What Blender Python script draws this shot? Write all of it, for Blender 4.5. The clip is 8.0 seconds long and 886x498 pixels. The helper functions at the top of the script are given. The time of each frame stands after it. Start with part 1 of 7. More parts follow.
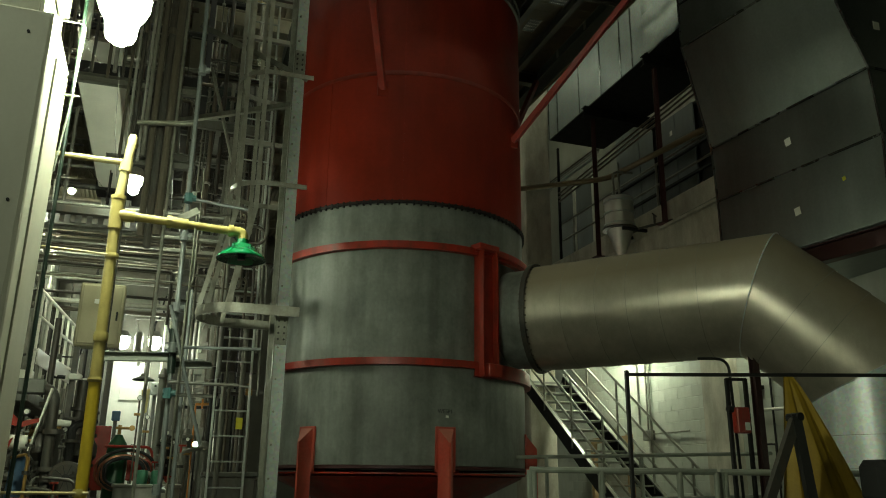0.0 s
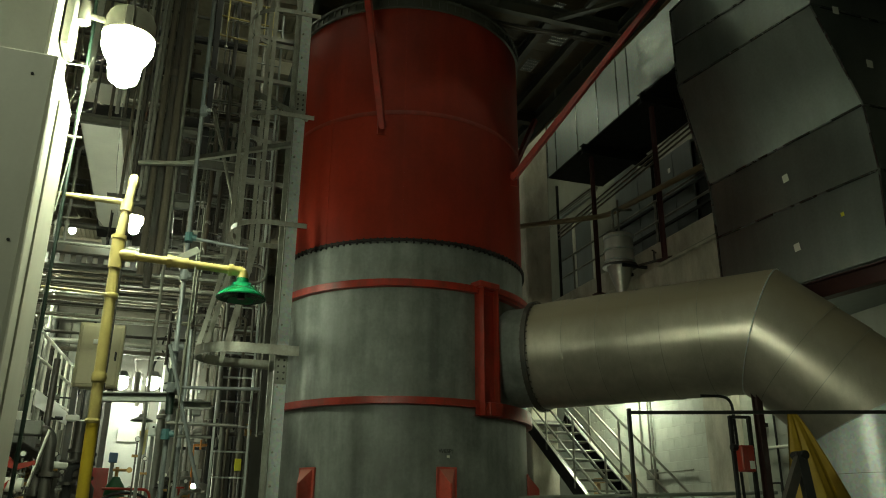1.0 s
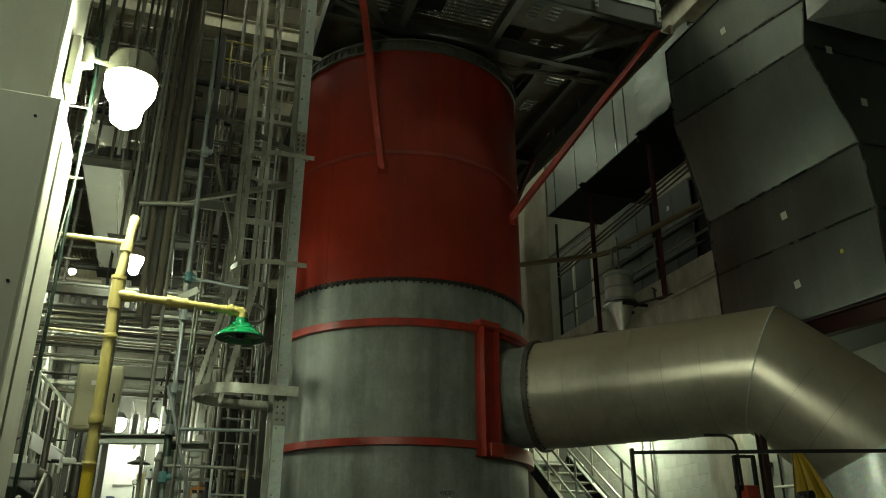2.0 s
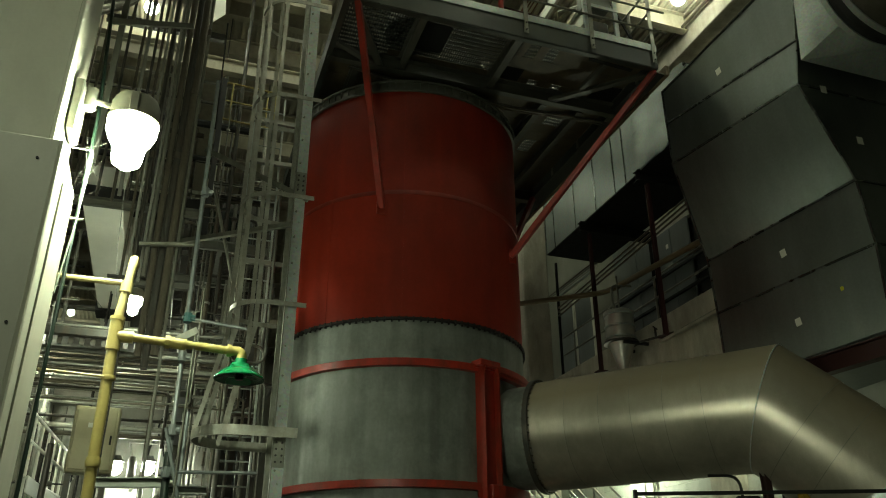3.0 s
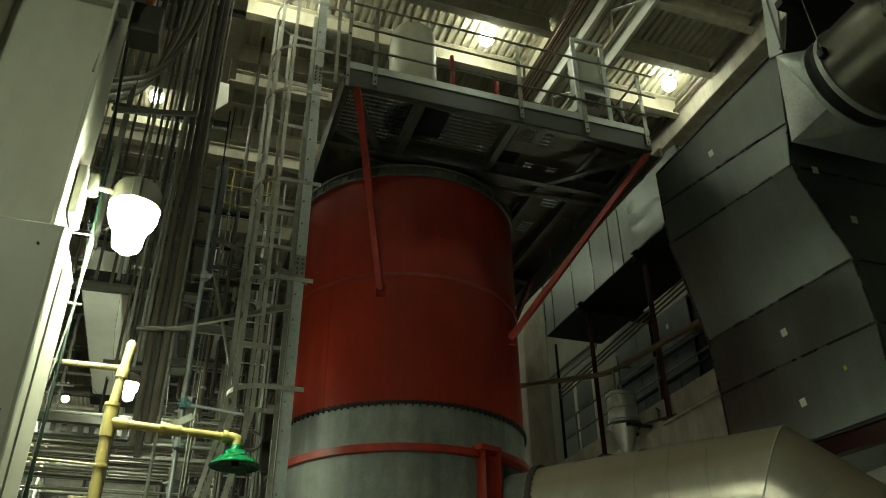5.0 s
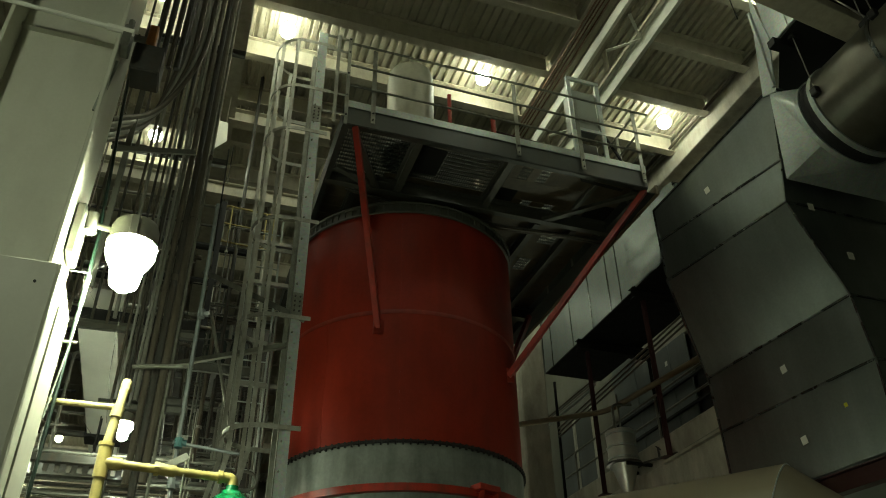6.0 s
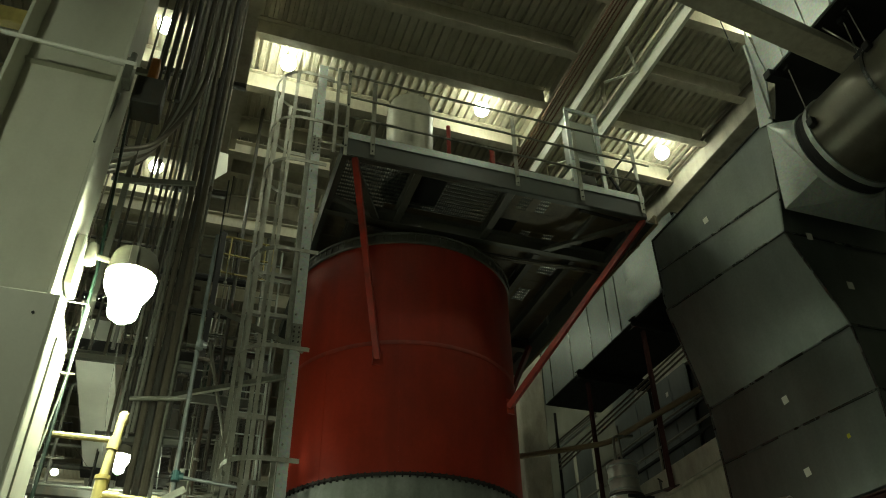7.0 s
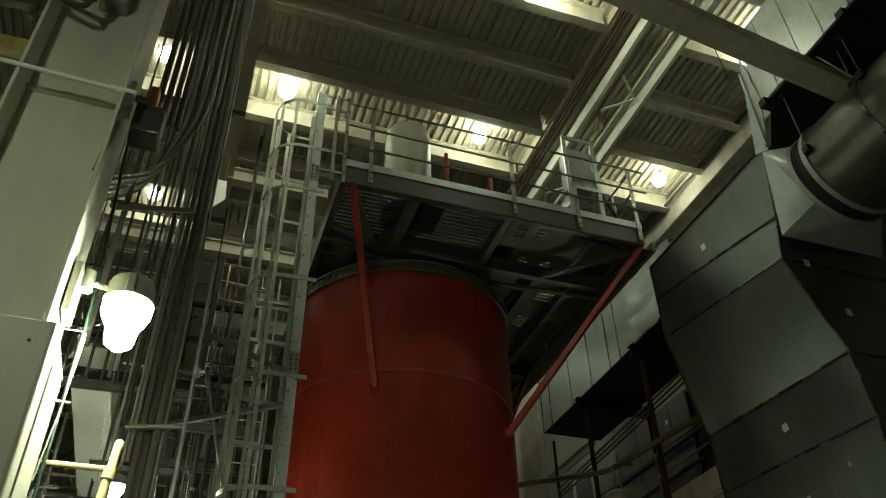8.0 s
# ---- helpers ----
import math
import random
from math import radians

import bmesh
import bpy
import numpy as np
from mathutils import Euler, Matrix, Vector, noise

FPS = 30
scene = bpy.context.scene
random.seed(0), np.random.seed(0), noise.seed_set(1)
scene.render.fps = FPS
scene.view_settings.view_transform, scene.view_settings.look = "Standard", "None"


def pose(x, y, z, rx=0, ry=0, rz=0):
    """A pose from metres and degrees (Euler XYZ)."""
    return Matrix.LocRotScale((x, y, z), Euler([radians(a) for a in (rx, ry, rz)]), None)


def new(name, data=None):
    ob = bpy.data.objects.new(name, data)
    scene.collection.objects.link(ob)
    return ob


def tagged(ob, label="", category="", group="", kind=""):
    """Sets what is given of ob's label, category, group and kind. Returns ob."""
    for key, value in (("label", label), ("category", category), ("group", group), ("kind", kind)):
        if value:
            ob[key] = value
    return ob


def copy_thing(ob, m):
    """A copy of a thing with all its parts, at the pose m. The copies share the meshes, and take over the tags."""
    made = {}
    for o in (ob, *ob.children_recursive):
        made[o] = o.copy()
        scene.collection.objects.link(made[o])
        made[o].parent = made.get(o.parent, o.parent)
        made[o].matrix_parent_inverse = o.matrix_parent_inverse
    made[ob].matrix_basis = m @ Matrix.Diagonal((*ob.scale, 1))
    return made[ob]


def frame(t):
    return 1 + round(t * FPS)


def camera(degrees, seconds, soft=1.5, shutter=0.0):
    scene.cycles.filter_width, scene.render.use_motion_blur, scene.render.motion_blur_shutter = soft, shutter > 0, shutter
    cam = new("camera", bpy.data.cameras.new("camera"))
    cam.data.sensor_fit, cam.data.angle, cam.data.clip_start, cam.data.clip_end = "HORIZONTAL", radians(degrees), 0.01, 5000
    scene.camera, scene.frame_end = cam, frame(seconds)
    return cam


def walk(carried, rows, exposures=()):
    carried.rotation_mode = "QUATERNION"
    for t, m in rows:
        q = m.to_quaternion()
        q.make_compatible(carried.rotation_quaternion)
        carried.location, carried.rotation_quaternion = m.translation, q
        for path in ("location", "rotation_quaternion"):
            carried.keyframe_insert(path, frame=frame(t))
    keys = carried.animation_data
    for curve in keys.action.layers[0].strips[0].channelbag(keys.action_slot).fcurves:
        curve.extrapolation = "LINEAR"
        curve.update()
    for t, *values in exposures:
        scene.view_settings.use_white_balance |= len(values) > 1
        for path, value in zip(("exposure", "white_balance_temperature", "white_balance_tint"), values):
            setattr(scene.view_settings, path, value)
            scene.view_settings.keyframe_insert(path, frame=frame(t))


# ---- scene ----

# ---- camera: a tilt upwards from one standpoint ----
cam = camera(58.5, 8.0, soft=1.0)
EYE = (0.0, 0.0, 1.0)
ROWS = [
    (0.0, 106.562, -0.626, -19.188),
    (0.5, 107.969, -0.499, -19.151),
    (1.0, 109.301, -0.331, -19.093),
    (1.5, 110.690, -0.191, -19.044),
    (3.0, 114.948, 0.192, -18.917),
    (3.5, 116.342, 0.292, -18.874),
    (4.0, 117.753, 0.387, -18.828),
    (4.5, 119.254, 0.509, -18.815),
    (5.0, 120.864, 0.643, -18.776),
    (6.5, 124.682, 0.897, -18.865),
    (7.0, 125.751, 0.949, -18.835),
    (7.5, 126.740, 1.030, -18.929),
    (8.0, 127.697, 1.072, -18.928),
]
walk(cam, [(t, pose(*EYE, rx, ry, rz)) for t, rx, ry, rz in ROWS])

# ---- light and exposure ----
scene.view_settings.exposure = 0.0
world = bpy.data.worlds.new("hall_air")
scene.world = world
world.use_nodes = True
world.node_tree.nodes["Background"].inputs[0].default_value = (0.55, 0.62, 0.5, 1)
world.node_tree.nodes["Background"].inputs[1].default_value = 0.0
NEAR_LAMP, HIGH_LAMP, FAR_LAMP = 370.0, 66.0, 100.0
SIDE_LAMP, UNSEEN_LAMP = 230.0, 115.0


# ---- materials ----
def material(name, base, rough=0.5, metal=0.0, var=0.18, scale=1.5, fine=40.0, bump=0.08, streak=0.0, stain=None, stain_amount=0.0, stain_scale=2.2, spec=0.5, aniso=0.0, pick=0.06):
    m = bpy.data.materials.new(name)
    m.use_nodes = True
    nt = m.node_tree
    n, link = nt.nodes, nt.links.new
    bsdf = n["Principled BSDF"]
    bsdf.inputs["Metallic"].default_value = metal
    bsdf.inputs["Specular IOR Level"].default_value = spec
    if aniso:
        bsdf.inputs["Anisotropic"].default_value = aniso
    co = n.new("ShaderNodeTexCoord")
    big = n.new("ShaderNodeTexNoise")
    big.inputs["Scale"].default_value = scale
    big.inputs["Detail"].default_value = 5.0
    big.inputs["Roughness"].default_value = 0.6
    link(co.outputs["Object"], big.inputs["Vector"])
    small = n.new("ShaderNodeTexNoise")
    small.inputs["Scale"].default_value = fine
    small.inputs["Detail"].default_value = 3.0
    link(co.outputs["Object"], small.inputs["Vector"])
    mixv = n.new("ShaderNodeMath")
    mixv.operation = "MULTIPLY_ADD"
    link(small.outputs["Fac"], mixv.inputs[0])
    mixv.inputs[1].default_value = 0.35
    link(big.outputs["Fac"], mixv.inputs[2])
    last = mixv.outputs[0]
    if streak:
        mp = n.new("ShaderNodeMapping")
        mp.inputs["Scale"].default_value = (5.0, 5.0, 0.22)
        link(co.outputs["Object"], mp.inputs["Vector"])
        st = n.new("ShaderNodeTexNoise")
        st.inputs["Scale"].default_value = 1.3
        st.inputs["Detail"].default_value = 4.0
        link(mp.outputs[0], st.inputs["Vector"])
        add = n.new("ShaderNodeMath")
        add.operation = "MULTIPLY_ADD"
        link(st.outputs["Fac"], add.inputs[0])
        add.inputs[1].default_value = streak
        link(last, add.inputs[2])
        last = add.outputs[0]
    mean = 0.5 + 0.175 + 0.5 * streak
    rng = n.new("ShaderNodeMapRange")
    rng.inputs["From Min"].default_value = mean - 0.32
    rng.inputs["From Max"].default_value = mean + 0.32
    rng.inputs["To Min"].default_value = 1.0 - var
    rng.inputs["To Max"].default_value = 1.0 + var
    link(last, rng.inputs["Value"])
    info = n.new("ShaderNodeObjectInfo")
    own = n.new("ShaderNodeMapRange")
    own.inputs["To Min"].default_value = 1.0 - pick
    own.inputs["To Max"].default_value = 1.0 + pick
    link(info.outputs["Random"], own.inputs["Value"])
    mul = n.new("ShaderNodeMath")
    mul.operation = "MULTIPLY"
    link(rng.outputs[0], mul.inputs[0])
    link(own.outputs[0], mul.inputs[1])
    col = n.new("ShaderNodeVectorMath")
    col.operation = "SCALE"
    col.inputs[0].default_value = base
    link(mul.outputs[0], col.inputs["Scale"])
    colour = col.outputs[0]
    if stain:
        sn = n.new("ShaderNodeTexNoise")
        sn.inputs["Scale"].default_value = stain_scale
        sn.inputs["Detail"].default_value = 6.0
        sn.inputs["Roughness"].default_value = 0.6
        mp2 = n.new("ShaderNodeMapping")
        mp2.inputs["Location"].default_value = (3.1, 1.7, 5.3)
        mp2.inputs["Scale"].default_value = (1.6, 1.6, 0.6)
        link(co.outputs["Object"], mp2.inputs["Vector"])
        link(mp2.outputs[0], sn.inputs["Vector"])
        sr = n.new("ShaderNodeMapRange")
        sr.inputs["From Min"].default_value = 0.40
        sr.inputs["From Max"].default_value = 0.76
        sr.inputs["To Max"].default_value = stain_amount
        link(sn.outputs["Fac"], sr.inputs["Value"])
        mx = n.new("ShaderNodeMix")
        mx.data_type = "RGBA"
        link(sr.outputs[0], mx.inputs["Factor"])
        link(colour, mx.inputs["A"])
        mx.inputs["B"].default_value = (*stain, 1)
        colour = mx.outputs["Result"]
    link(colour, bsdf.inputs["Base Color"])
    rr = n.new("ShaderNodeMapRange")
    rr.inputs["From Min"].default_value = 0.3
    rr.inputs["From Max"].default_value = 0.7
    rr.inputs["To Min"].default_value = max(0.29, rough - 0.1) if rough > 0.29 else rough - 0.04
    rr.inputs["To Max"].default_value = min(1.0, rough + 0.1) if rough > 0.29 else rough + 0.02
    link(big.outputs["Fac"], rr.inputs["Value"])
    link(rr.outputs[0], bsdf.inputs["Roughness"])
    if bump:
        bp = n.new("ShaderNodeBump")
        bp.inputs["Strength"].default_value = bump
        bp.inputs["Distance"].default_value = 0.01
        link(small.outputs["Fac"], bp.inputs["Height"])
        link(bp.outputs[0], bsdf.inputs["Normal"])
    return m


def glow(name, colour, strength):
    m = bpy.data.materials.new(name)
    m.use_nodes = True
    b = m.node_tree.nodes["Principled BSDF"]
    b.inputs["Base Color"].default_value = (0.8, 0.8, 0.8, 1)
    b.inputs["Emission Color"].default_value = (*colour, 1)
    b.inputs["Emission Strength"].default_value = strength
    return m


def galvanized(name, base, rough=0.42, metal=0.75):
    """Zinc sheet: a spangle of small crystals over large dull clouds."""
    m = material(name, base, rough, metal, var=0.22, scale=2.2, fine=30, bump=0.04, streak=0.4)
    nt = m.node_tree
    n, link = nt.nodes, nt.links.new
    co = [k for k in n if k.type == "TEX_COORD"][0]
    vor = n.new("ShaderNodeTexVoronoi")
    vor.inputs["Scale"].default_value = 38.0
    link(co.outputs["Object"], vor.inputs["Vector"])
    bsdf = n["Principled BSDF"]
    old = bsdf.inputs["Base Color"].links[0].from_socket
    mx = n.new("ShaderNodeMix")
    mx.data_type, mx.blend_type = "RGBA", "MULTIPLY"
    mx.inputs["Factor"].default_value = 0.18
    link(old, mx.inputs["A"])
    link(vor.outputs["Color"], mx.inputs["B"])
    link(mx.outputs["Result"], bsdf.inputs["Base Color"])
    return m


CHANNEL_PAINT = material("dark_channel_paint", (0.042, 0.050, 0.041), 0.45, var=0.3, scale=3, stain=(0.06, 0.045, 0.03), stain_amount=0.4)
PLATFORM_PAINT = material("dark_platform_paint", (0.078, 0.080, 0.064), 0.42, var=0.3, scale=3, stain=(0.06, 0.045, 0.03), stain_amount=0.4)
FLOOR_PLATE = material("brown_floor_plate", (0.105, 0.082, 0.046), 0.5, var=0.35, scale=4, bump=0.06, stain=(0.03, 0.025, 0.018), stain_amount=0.6, stain_scale=3)
RED = material("red_paint", (0.25, 0.019, 0.007), 0.48, var=0.24, scale=0.9, fine=20, bump=0.04, streak=0.45, stain=(0.09, 0.009, 0.004), stain_amount=0.6, stain_scale=0.8, spec=0.25)
RED_TRIM = material("red_trim_paint", (0.33, 0.026, 0.014), 0.36, var=0.32, scale=4, stain=(0.12, 0.035, 0.022), stain_amount=0.75, stain_scale=5, spec=0.4)
RED_SEAM = material("red_seam_paint", (0.225, 0.022, 0.009), 0.5, var=0.4, scale=3, stain=(0.12, 0.012, 0.005), stain_amount=0.7, stain_scale=2)
SCAFFOLD = material("blue_grey_scaffold_tube", (0.175, 0.195, 0.19), 0.4, metal=0.4, var=0.25, scale=6)
LEG_RED = material("chalky_red_paint", (0.44, 0.055, 0.032), 0.45, var=0.3, scale=5, stain=(0.40, 0.14, 0.10), stain_amount=0.5, stain_scale=6)
RED_PALE = material("pale_red_paint", (0.40, 0.12, 0.08), 0.5, var=0.2, scale=6)
DARK_RED = material("dark_red_primer", (0.045, 0.010, 0.009), 0.55, var=0.2, scale=4)
DUSTY_DUCT = material("dusty_dark_duct", (0.125, 0.118, 0.092), 0.34, metal=0.6, var=0.25, scale=1.4, fine=40, bump=0.03, streak=0.3, stain=(0.06, 0.055, 0.042), stain_amount=0.5, stain_scale=2.5)
VESSEL_GREY = material("grey_vessel_plate", (0.185, 0.20, 0.18), 0.5, metal=0.08, var=0.4, scale=2.6, fine=24, bump=0.05, streak=0.9, stain=(0.085, 0.09, 0.075), stain_amount=0.75, stain_scale=2.2, spec=0.35)
GREY_PAINT = material("grey_green_paint", (0.24, 0.26, 0.22), 0.5, var=0.1, scale=1.4, fine=60, stain=(0.14, 0.14, 0.11), stain_amount=0.22, stain_scale=5)
STEEL_PAINT = material("grey_steel_paint", (0.135, 0.14, 0.12), 0.46, var=0.25, scale=5, stain=(0.09, 0.065, 0.04), stain_amount=0.5, stain_scale=9)
GALV = galvanized("galvanized_sheet", (0.46, 0.50, 0.47), 0.42, 0.45)
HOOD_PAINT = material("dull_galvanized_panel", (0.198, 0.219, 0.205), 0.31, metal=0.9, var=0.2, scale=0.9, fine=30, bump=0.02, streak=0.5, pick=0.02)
COLUMN_PAINT = material("light_grey_green_paint", (0.58, 0.57, 0.475), 0.5, var=0.08, scale=1.2, fine=60, bump=0.04, stain=(0.36, 0.34, 0.26), stain_amount=0.3, stain_scale=4)
BROWN_PIPE = material("brown_lagging", (0.16, 0.12, 0.065), 0.65, var=0.2, scale=5)
GALV_NEW = galvanized("bright_galvanized_sheet", (0.64, 0.69, 0.67), 0.36, 0.35)
CASING = material("blue_grey_sheet", (0.14, 0.155, 0.15), 0.45, metal=0.25, var=0.2, scale=1.6, streak=0.5, stain=(0.10, 0.10, 0.085), stain_amount=0.4)
GALV_DARK = galvanized("weathered_galvanized_sheet", (0.12, 0.13, 0.12), 0.28, 0.75)
GALV_DULL = galvanized("dull_galvanized_sheet", (0.26, 0.29, 0.275), 0.42, 0.5)
GALV_BAR = material("galvanized_bar", (0.26, 0.265, 0.225), 0.38, metal=0.65, var=0.3, scale=9, stain=(0.12, 0.095, 0.06), stain_amount=0.5, stain_scale=10)
JACKET = material("aluminium_jacketing", (0.49, 0.455, 0.375), 0.30, metal=0.75, var=0.22, scale=2.2, fine=90, bump=0.05, streak=0.3, stain=(0.36, 0.33, 0.26), stain_amount=0.5, stain_scale=7)
# black steel; also stands for shade on duct soffits, opening and filler sheet
BLACK_STEEL_AND_SHADE = material("black_steel_and_shade", (0.016, 0.016, 0.015), 0.6, spec=0.3, var=0.3, scale=6)
RUBBER = material("black_rubber", (0.012, 0.012, 0.012), 0.7, var=0.3, scale=9)
CONCRETE = material("cast_concrete", (0.47, 0.44, 0.36), 0.85, var=0.25, scale=1.6, fine=45, bump=0.25, stain=(0.17, 0.15, 0.11), stain_amount=0.7)
STAINLESS = material("bright_stainless_sheet", (0.50, 0.50, 0.45), 0.38, metal=0.75, var=0.2, scale=3, fine=60, bump=0.05)
OXIDE = material("dark_oxide_primer", (0.028, 0.010, 0.008), 0.55, var=0.3, scale=5)
BLOCK = material("painted_concrete_block", (0.46, 0.48, 0.42), 0.7, var=0.12, scale=1.8, fine=70, bump=0.2, stain=(0.25, 0.25, 0.2), stain_amount=0.4)
WALL = material("dull_painted_wall", (0.22, 0.22, 0.18), 0.8, var=0.2, scale=0.9, fine=30, bump=0.12, stain=(0.17, 0.16, 0.12), stain_amount=0.5)
DECK = material("painted_roof_deck", (0.49, 0.465, 0.36), 0.5, var=0.16, scale=1.1, fine=30, bump=0.05, stain=(0.28, 0.24, 0.15), stain_amount=0.45)
BEAM_PAINT = material("cream_steel_paint", (0.54, 0.51, 0.40), 0.55, var=0.14, scale=2, stain=(0.28, 0.23, 0.15), stain_amount=0.5, stain_scale=5)
FLOOR = material("worn_concrete_floor", (0.085, 0.08, 0.07), 0.55, var=0.3, scale=0.8, fine=25, bump=0.1, stain=(0.05, 0.045, 0.04), stain_amount=0.6)
YELLOW = material("yellow_pipe_paint", (0.42, 0.345, 0.11), 0.42, var=0.2, scale=8, stain=(0.22, 0.16, 0.06), stain_amount=0.5, stain_scale=12)
YELLOW_DEEP = material("deep_yellow_pipe_paint", (0.50, 0.36, 0.02), 0.4, var=0.15, scale=8, stain=(0.3, 0.2, 0.03), stain_amount=0.4, stain_scale=12)
YELLOW_PALE = material("faded_yellow_paint", (0.42, 0.355, 0.155), 0.5, var=0.15, scale=8)
GREEN = material("green_enamel", (0.003, 0.125, 0.042), 0.11, var=0.1, scale=8, bump=0.0)
DARK_IRON = material("oily_dark_iron", (0.055, 0.055, 0.048), 0.45, metal=0.3, var=0.35, scale=7, stain=(0.10, 0.06, 0.03), stain_amount=0.4, stain_scale=10)
GREEN_PIPE = material("dark_green_paint", (0.004, 0.014, 0.008), 0.45, var=0.2, scale=8)
CYLINDER_GREEN = material("green_cylinder_paint", (0.012, 0.075, 0.030), 0.35, var=0.2, scale=8)
MINT = material("mint_plastic", (0.08, 0.28, 0.17), 0.45, var=0.1, scale=8)
TEAL = material("teal_tape", (0.03, 0.10, 0.10), 0.5, var=0.25, scale=8)
BLUE = material("blue_paint", (0.04, 0.09, 0.16), 0.5, var=0.2, scale=8)
TARP = material("yellow_tarpaulin", (0.30, 0.19, 0.010), 0.5, var=0.25, scale=3, bump=0.12, stain=(0.2, 0.13, 0.02), stain_amount=0.4)
CONDUIT = material("dull_conduit_steel", (0.125, 0.11, 0.084), 0.30, metal=0.5, var=0.3, scale=4, stain=(0.09, 0.07, 0.045), stain_amount=0.4, stain_scale=6)


def dusty(m, dust, low, high, amount):
    """Settled dust on what faces up: a matt brown coat over the metal."""
    n, link = m.node_tree.nodes, m.node_tree.links.new
    bsdf = n["Principled BSDF"]
    geo, sep, mask = n.new("ShaderNodeNewGeometry"), n.new("ShaderNodeSeparateXYZ"), n.new("ShaderNodeMapRange")
    link(geo.outputs["Normal"], sep.inputs[0])
    link(sep.outputs["Z"], mask.inputs["Value"])
    mask.inputs["From Min"].default_value, mask.inputs["From Max"].default_value = low, high
    mask.inputs["To Max"].default_value = amount
    mx = n.new("ShaderNodeMix")
    mx.data_type = "RGBA"
    link(mask.outputs[0], mx.inputs["Factor"])
    link(bsdf.inputs["Base Color"].links[0].from_socket, mx.inputs["A"])
    mx.inputs["B"].default_value = (*dust, 1)
    link(mx.outputs["Result"], bsdf.inputs["Base Color"])
    met = n.new("ShaderNodeMapRange")
    met.inputs["To Min"].default_value, met.inputs["To Max"].default_value = bsdf.inputs["Metallic"].default_value, 0.0
    link(mask.outputs[0], met.inputs["Value"])
    link(met.outputs[0], bsdf.inputs["Metallic"])
    dull = n.new("ShaderNodeMix")
    link(mask.outputs[0], dull.inputs["Factor"])
    link(bsdf.inputs["Roughness"].links[0].from_socket, dull.inputs["A"])
    dull.inputs["B"].default_value = 0.75
    link(dull.outputs["Result"], bsdf.inputs["Roughness"])
    return m


# settled dust; its coat is widened down the flank to mute the upper highlight
dusty(JACKET, (0.235, 0.195, 0.125), -0.02, 0.5, 0.92)
CONDUIT_BRIGHT = material("bright_conduit_steel", (0.36, 0.355, 0.31), 0.36, metal=0.55, var=0.12, scale=4)
CAGE_STEEL = material("worn_cage_steel", (0.37, 0.37, 0.315), 0.38, metal=0.5, var=0.3, scale=7, stain=(0.16, 0.13, 0.09), stain_amount=0.5, stain_scale=9)
LADDER_STEEL = material("pale_ladder_steel", (0.46, 0.50, 0.47), 0.4, metal=0.3, var=0.2, scale=6)
PIPE_GREY = material("grey_pipe_lagging", (0.18, 0.18, 0.15), 0.5, metal=0.2, var=0.25, scale=4, stain=(0.08, 0.065, 0.045), stain_amount=0.5, stain_scale=7)
WHITE = material("white_paint", (0.74, 0.74, 0.65), 0.5, var=0.1, scale=3)
CREAM = material("cream_panel_paint", (0.38, 0.345, 0.215), 0.5, var=0.1, scale=2, stain=(0.2, 0.17, 0.09), stain_amount=0.3)
COPPER = material("copper_tube", (0.32, 0.13, 0.07), 0.45, metal=0.7, var=0.2, scale=8)
BRASS = material("brass", (0.42, 0.26, 0.09), 0.4, metal=0.8, var=0.2, scale=9)
ORANGE = material("orange_enamel", (0.42, 0.15, 0.02), 0.5, var=0.25, scale=8, stain=(0.15, 0.07, 0.02), stain_amount=0.5, stain_scale=9)
LABEL_WHITE = material("paper_label", (0.72, 0.72, 0.64), 0.7, var=0.06, scale=12)
LABEL_YELLOW = material("yellow_tag", (0.62, 0.58, 0.03), 0.6, var=0.06, scale=12)
INK = material("black_ink", (0.015, 0.015, 0.015), 0.6, var=0.1)
LAMP_BODY = material("cast_lamp_housing", (0.32, 0.31, 0.24), 0.5, metal=0.2, var=0.15, scale=12)
WEB = material("cobweb", (0.06, 0.06, 0.05), 0.9, var=0.1)
ROOF_CONDUIT = material("brown_roof_conduit", (0.17, 0.095, 0.055), 0.45, metal=0.4, var=0.2, scale=8)
GLOW_NEAR = glow("near_lamp_glass", (0.89, 1.0, 0.71), NEAR_LAMP)
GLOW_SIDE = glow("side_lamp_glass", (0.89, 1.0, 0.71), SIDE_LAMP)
# glass for lamps out of view, most of them added as fill
GLOW_UNSEEN = glow("unseen_lamp_glass", (0.89, 1.0, 0.71), UNSEEN_LAMP)
GLOW_HIGH = glow("roof_lamp_glass", (0.92, 1.0, 0.76), HIGH_LAMP)
GLOW_FAR = glow("far_lamp_glass", (0.90, 1.0, 0.80), FAR_LAMP)


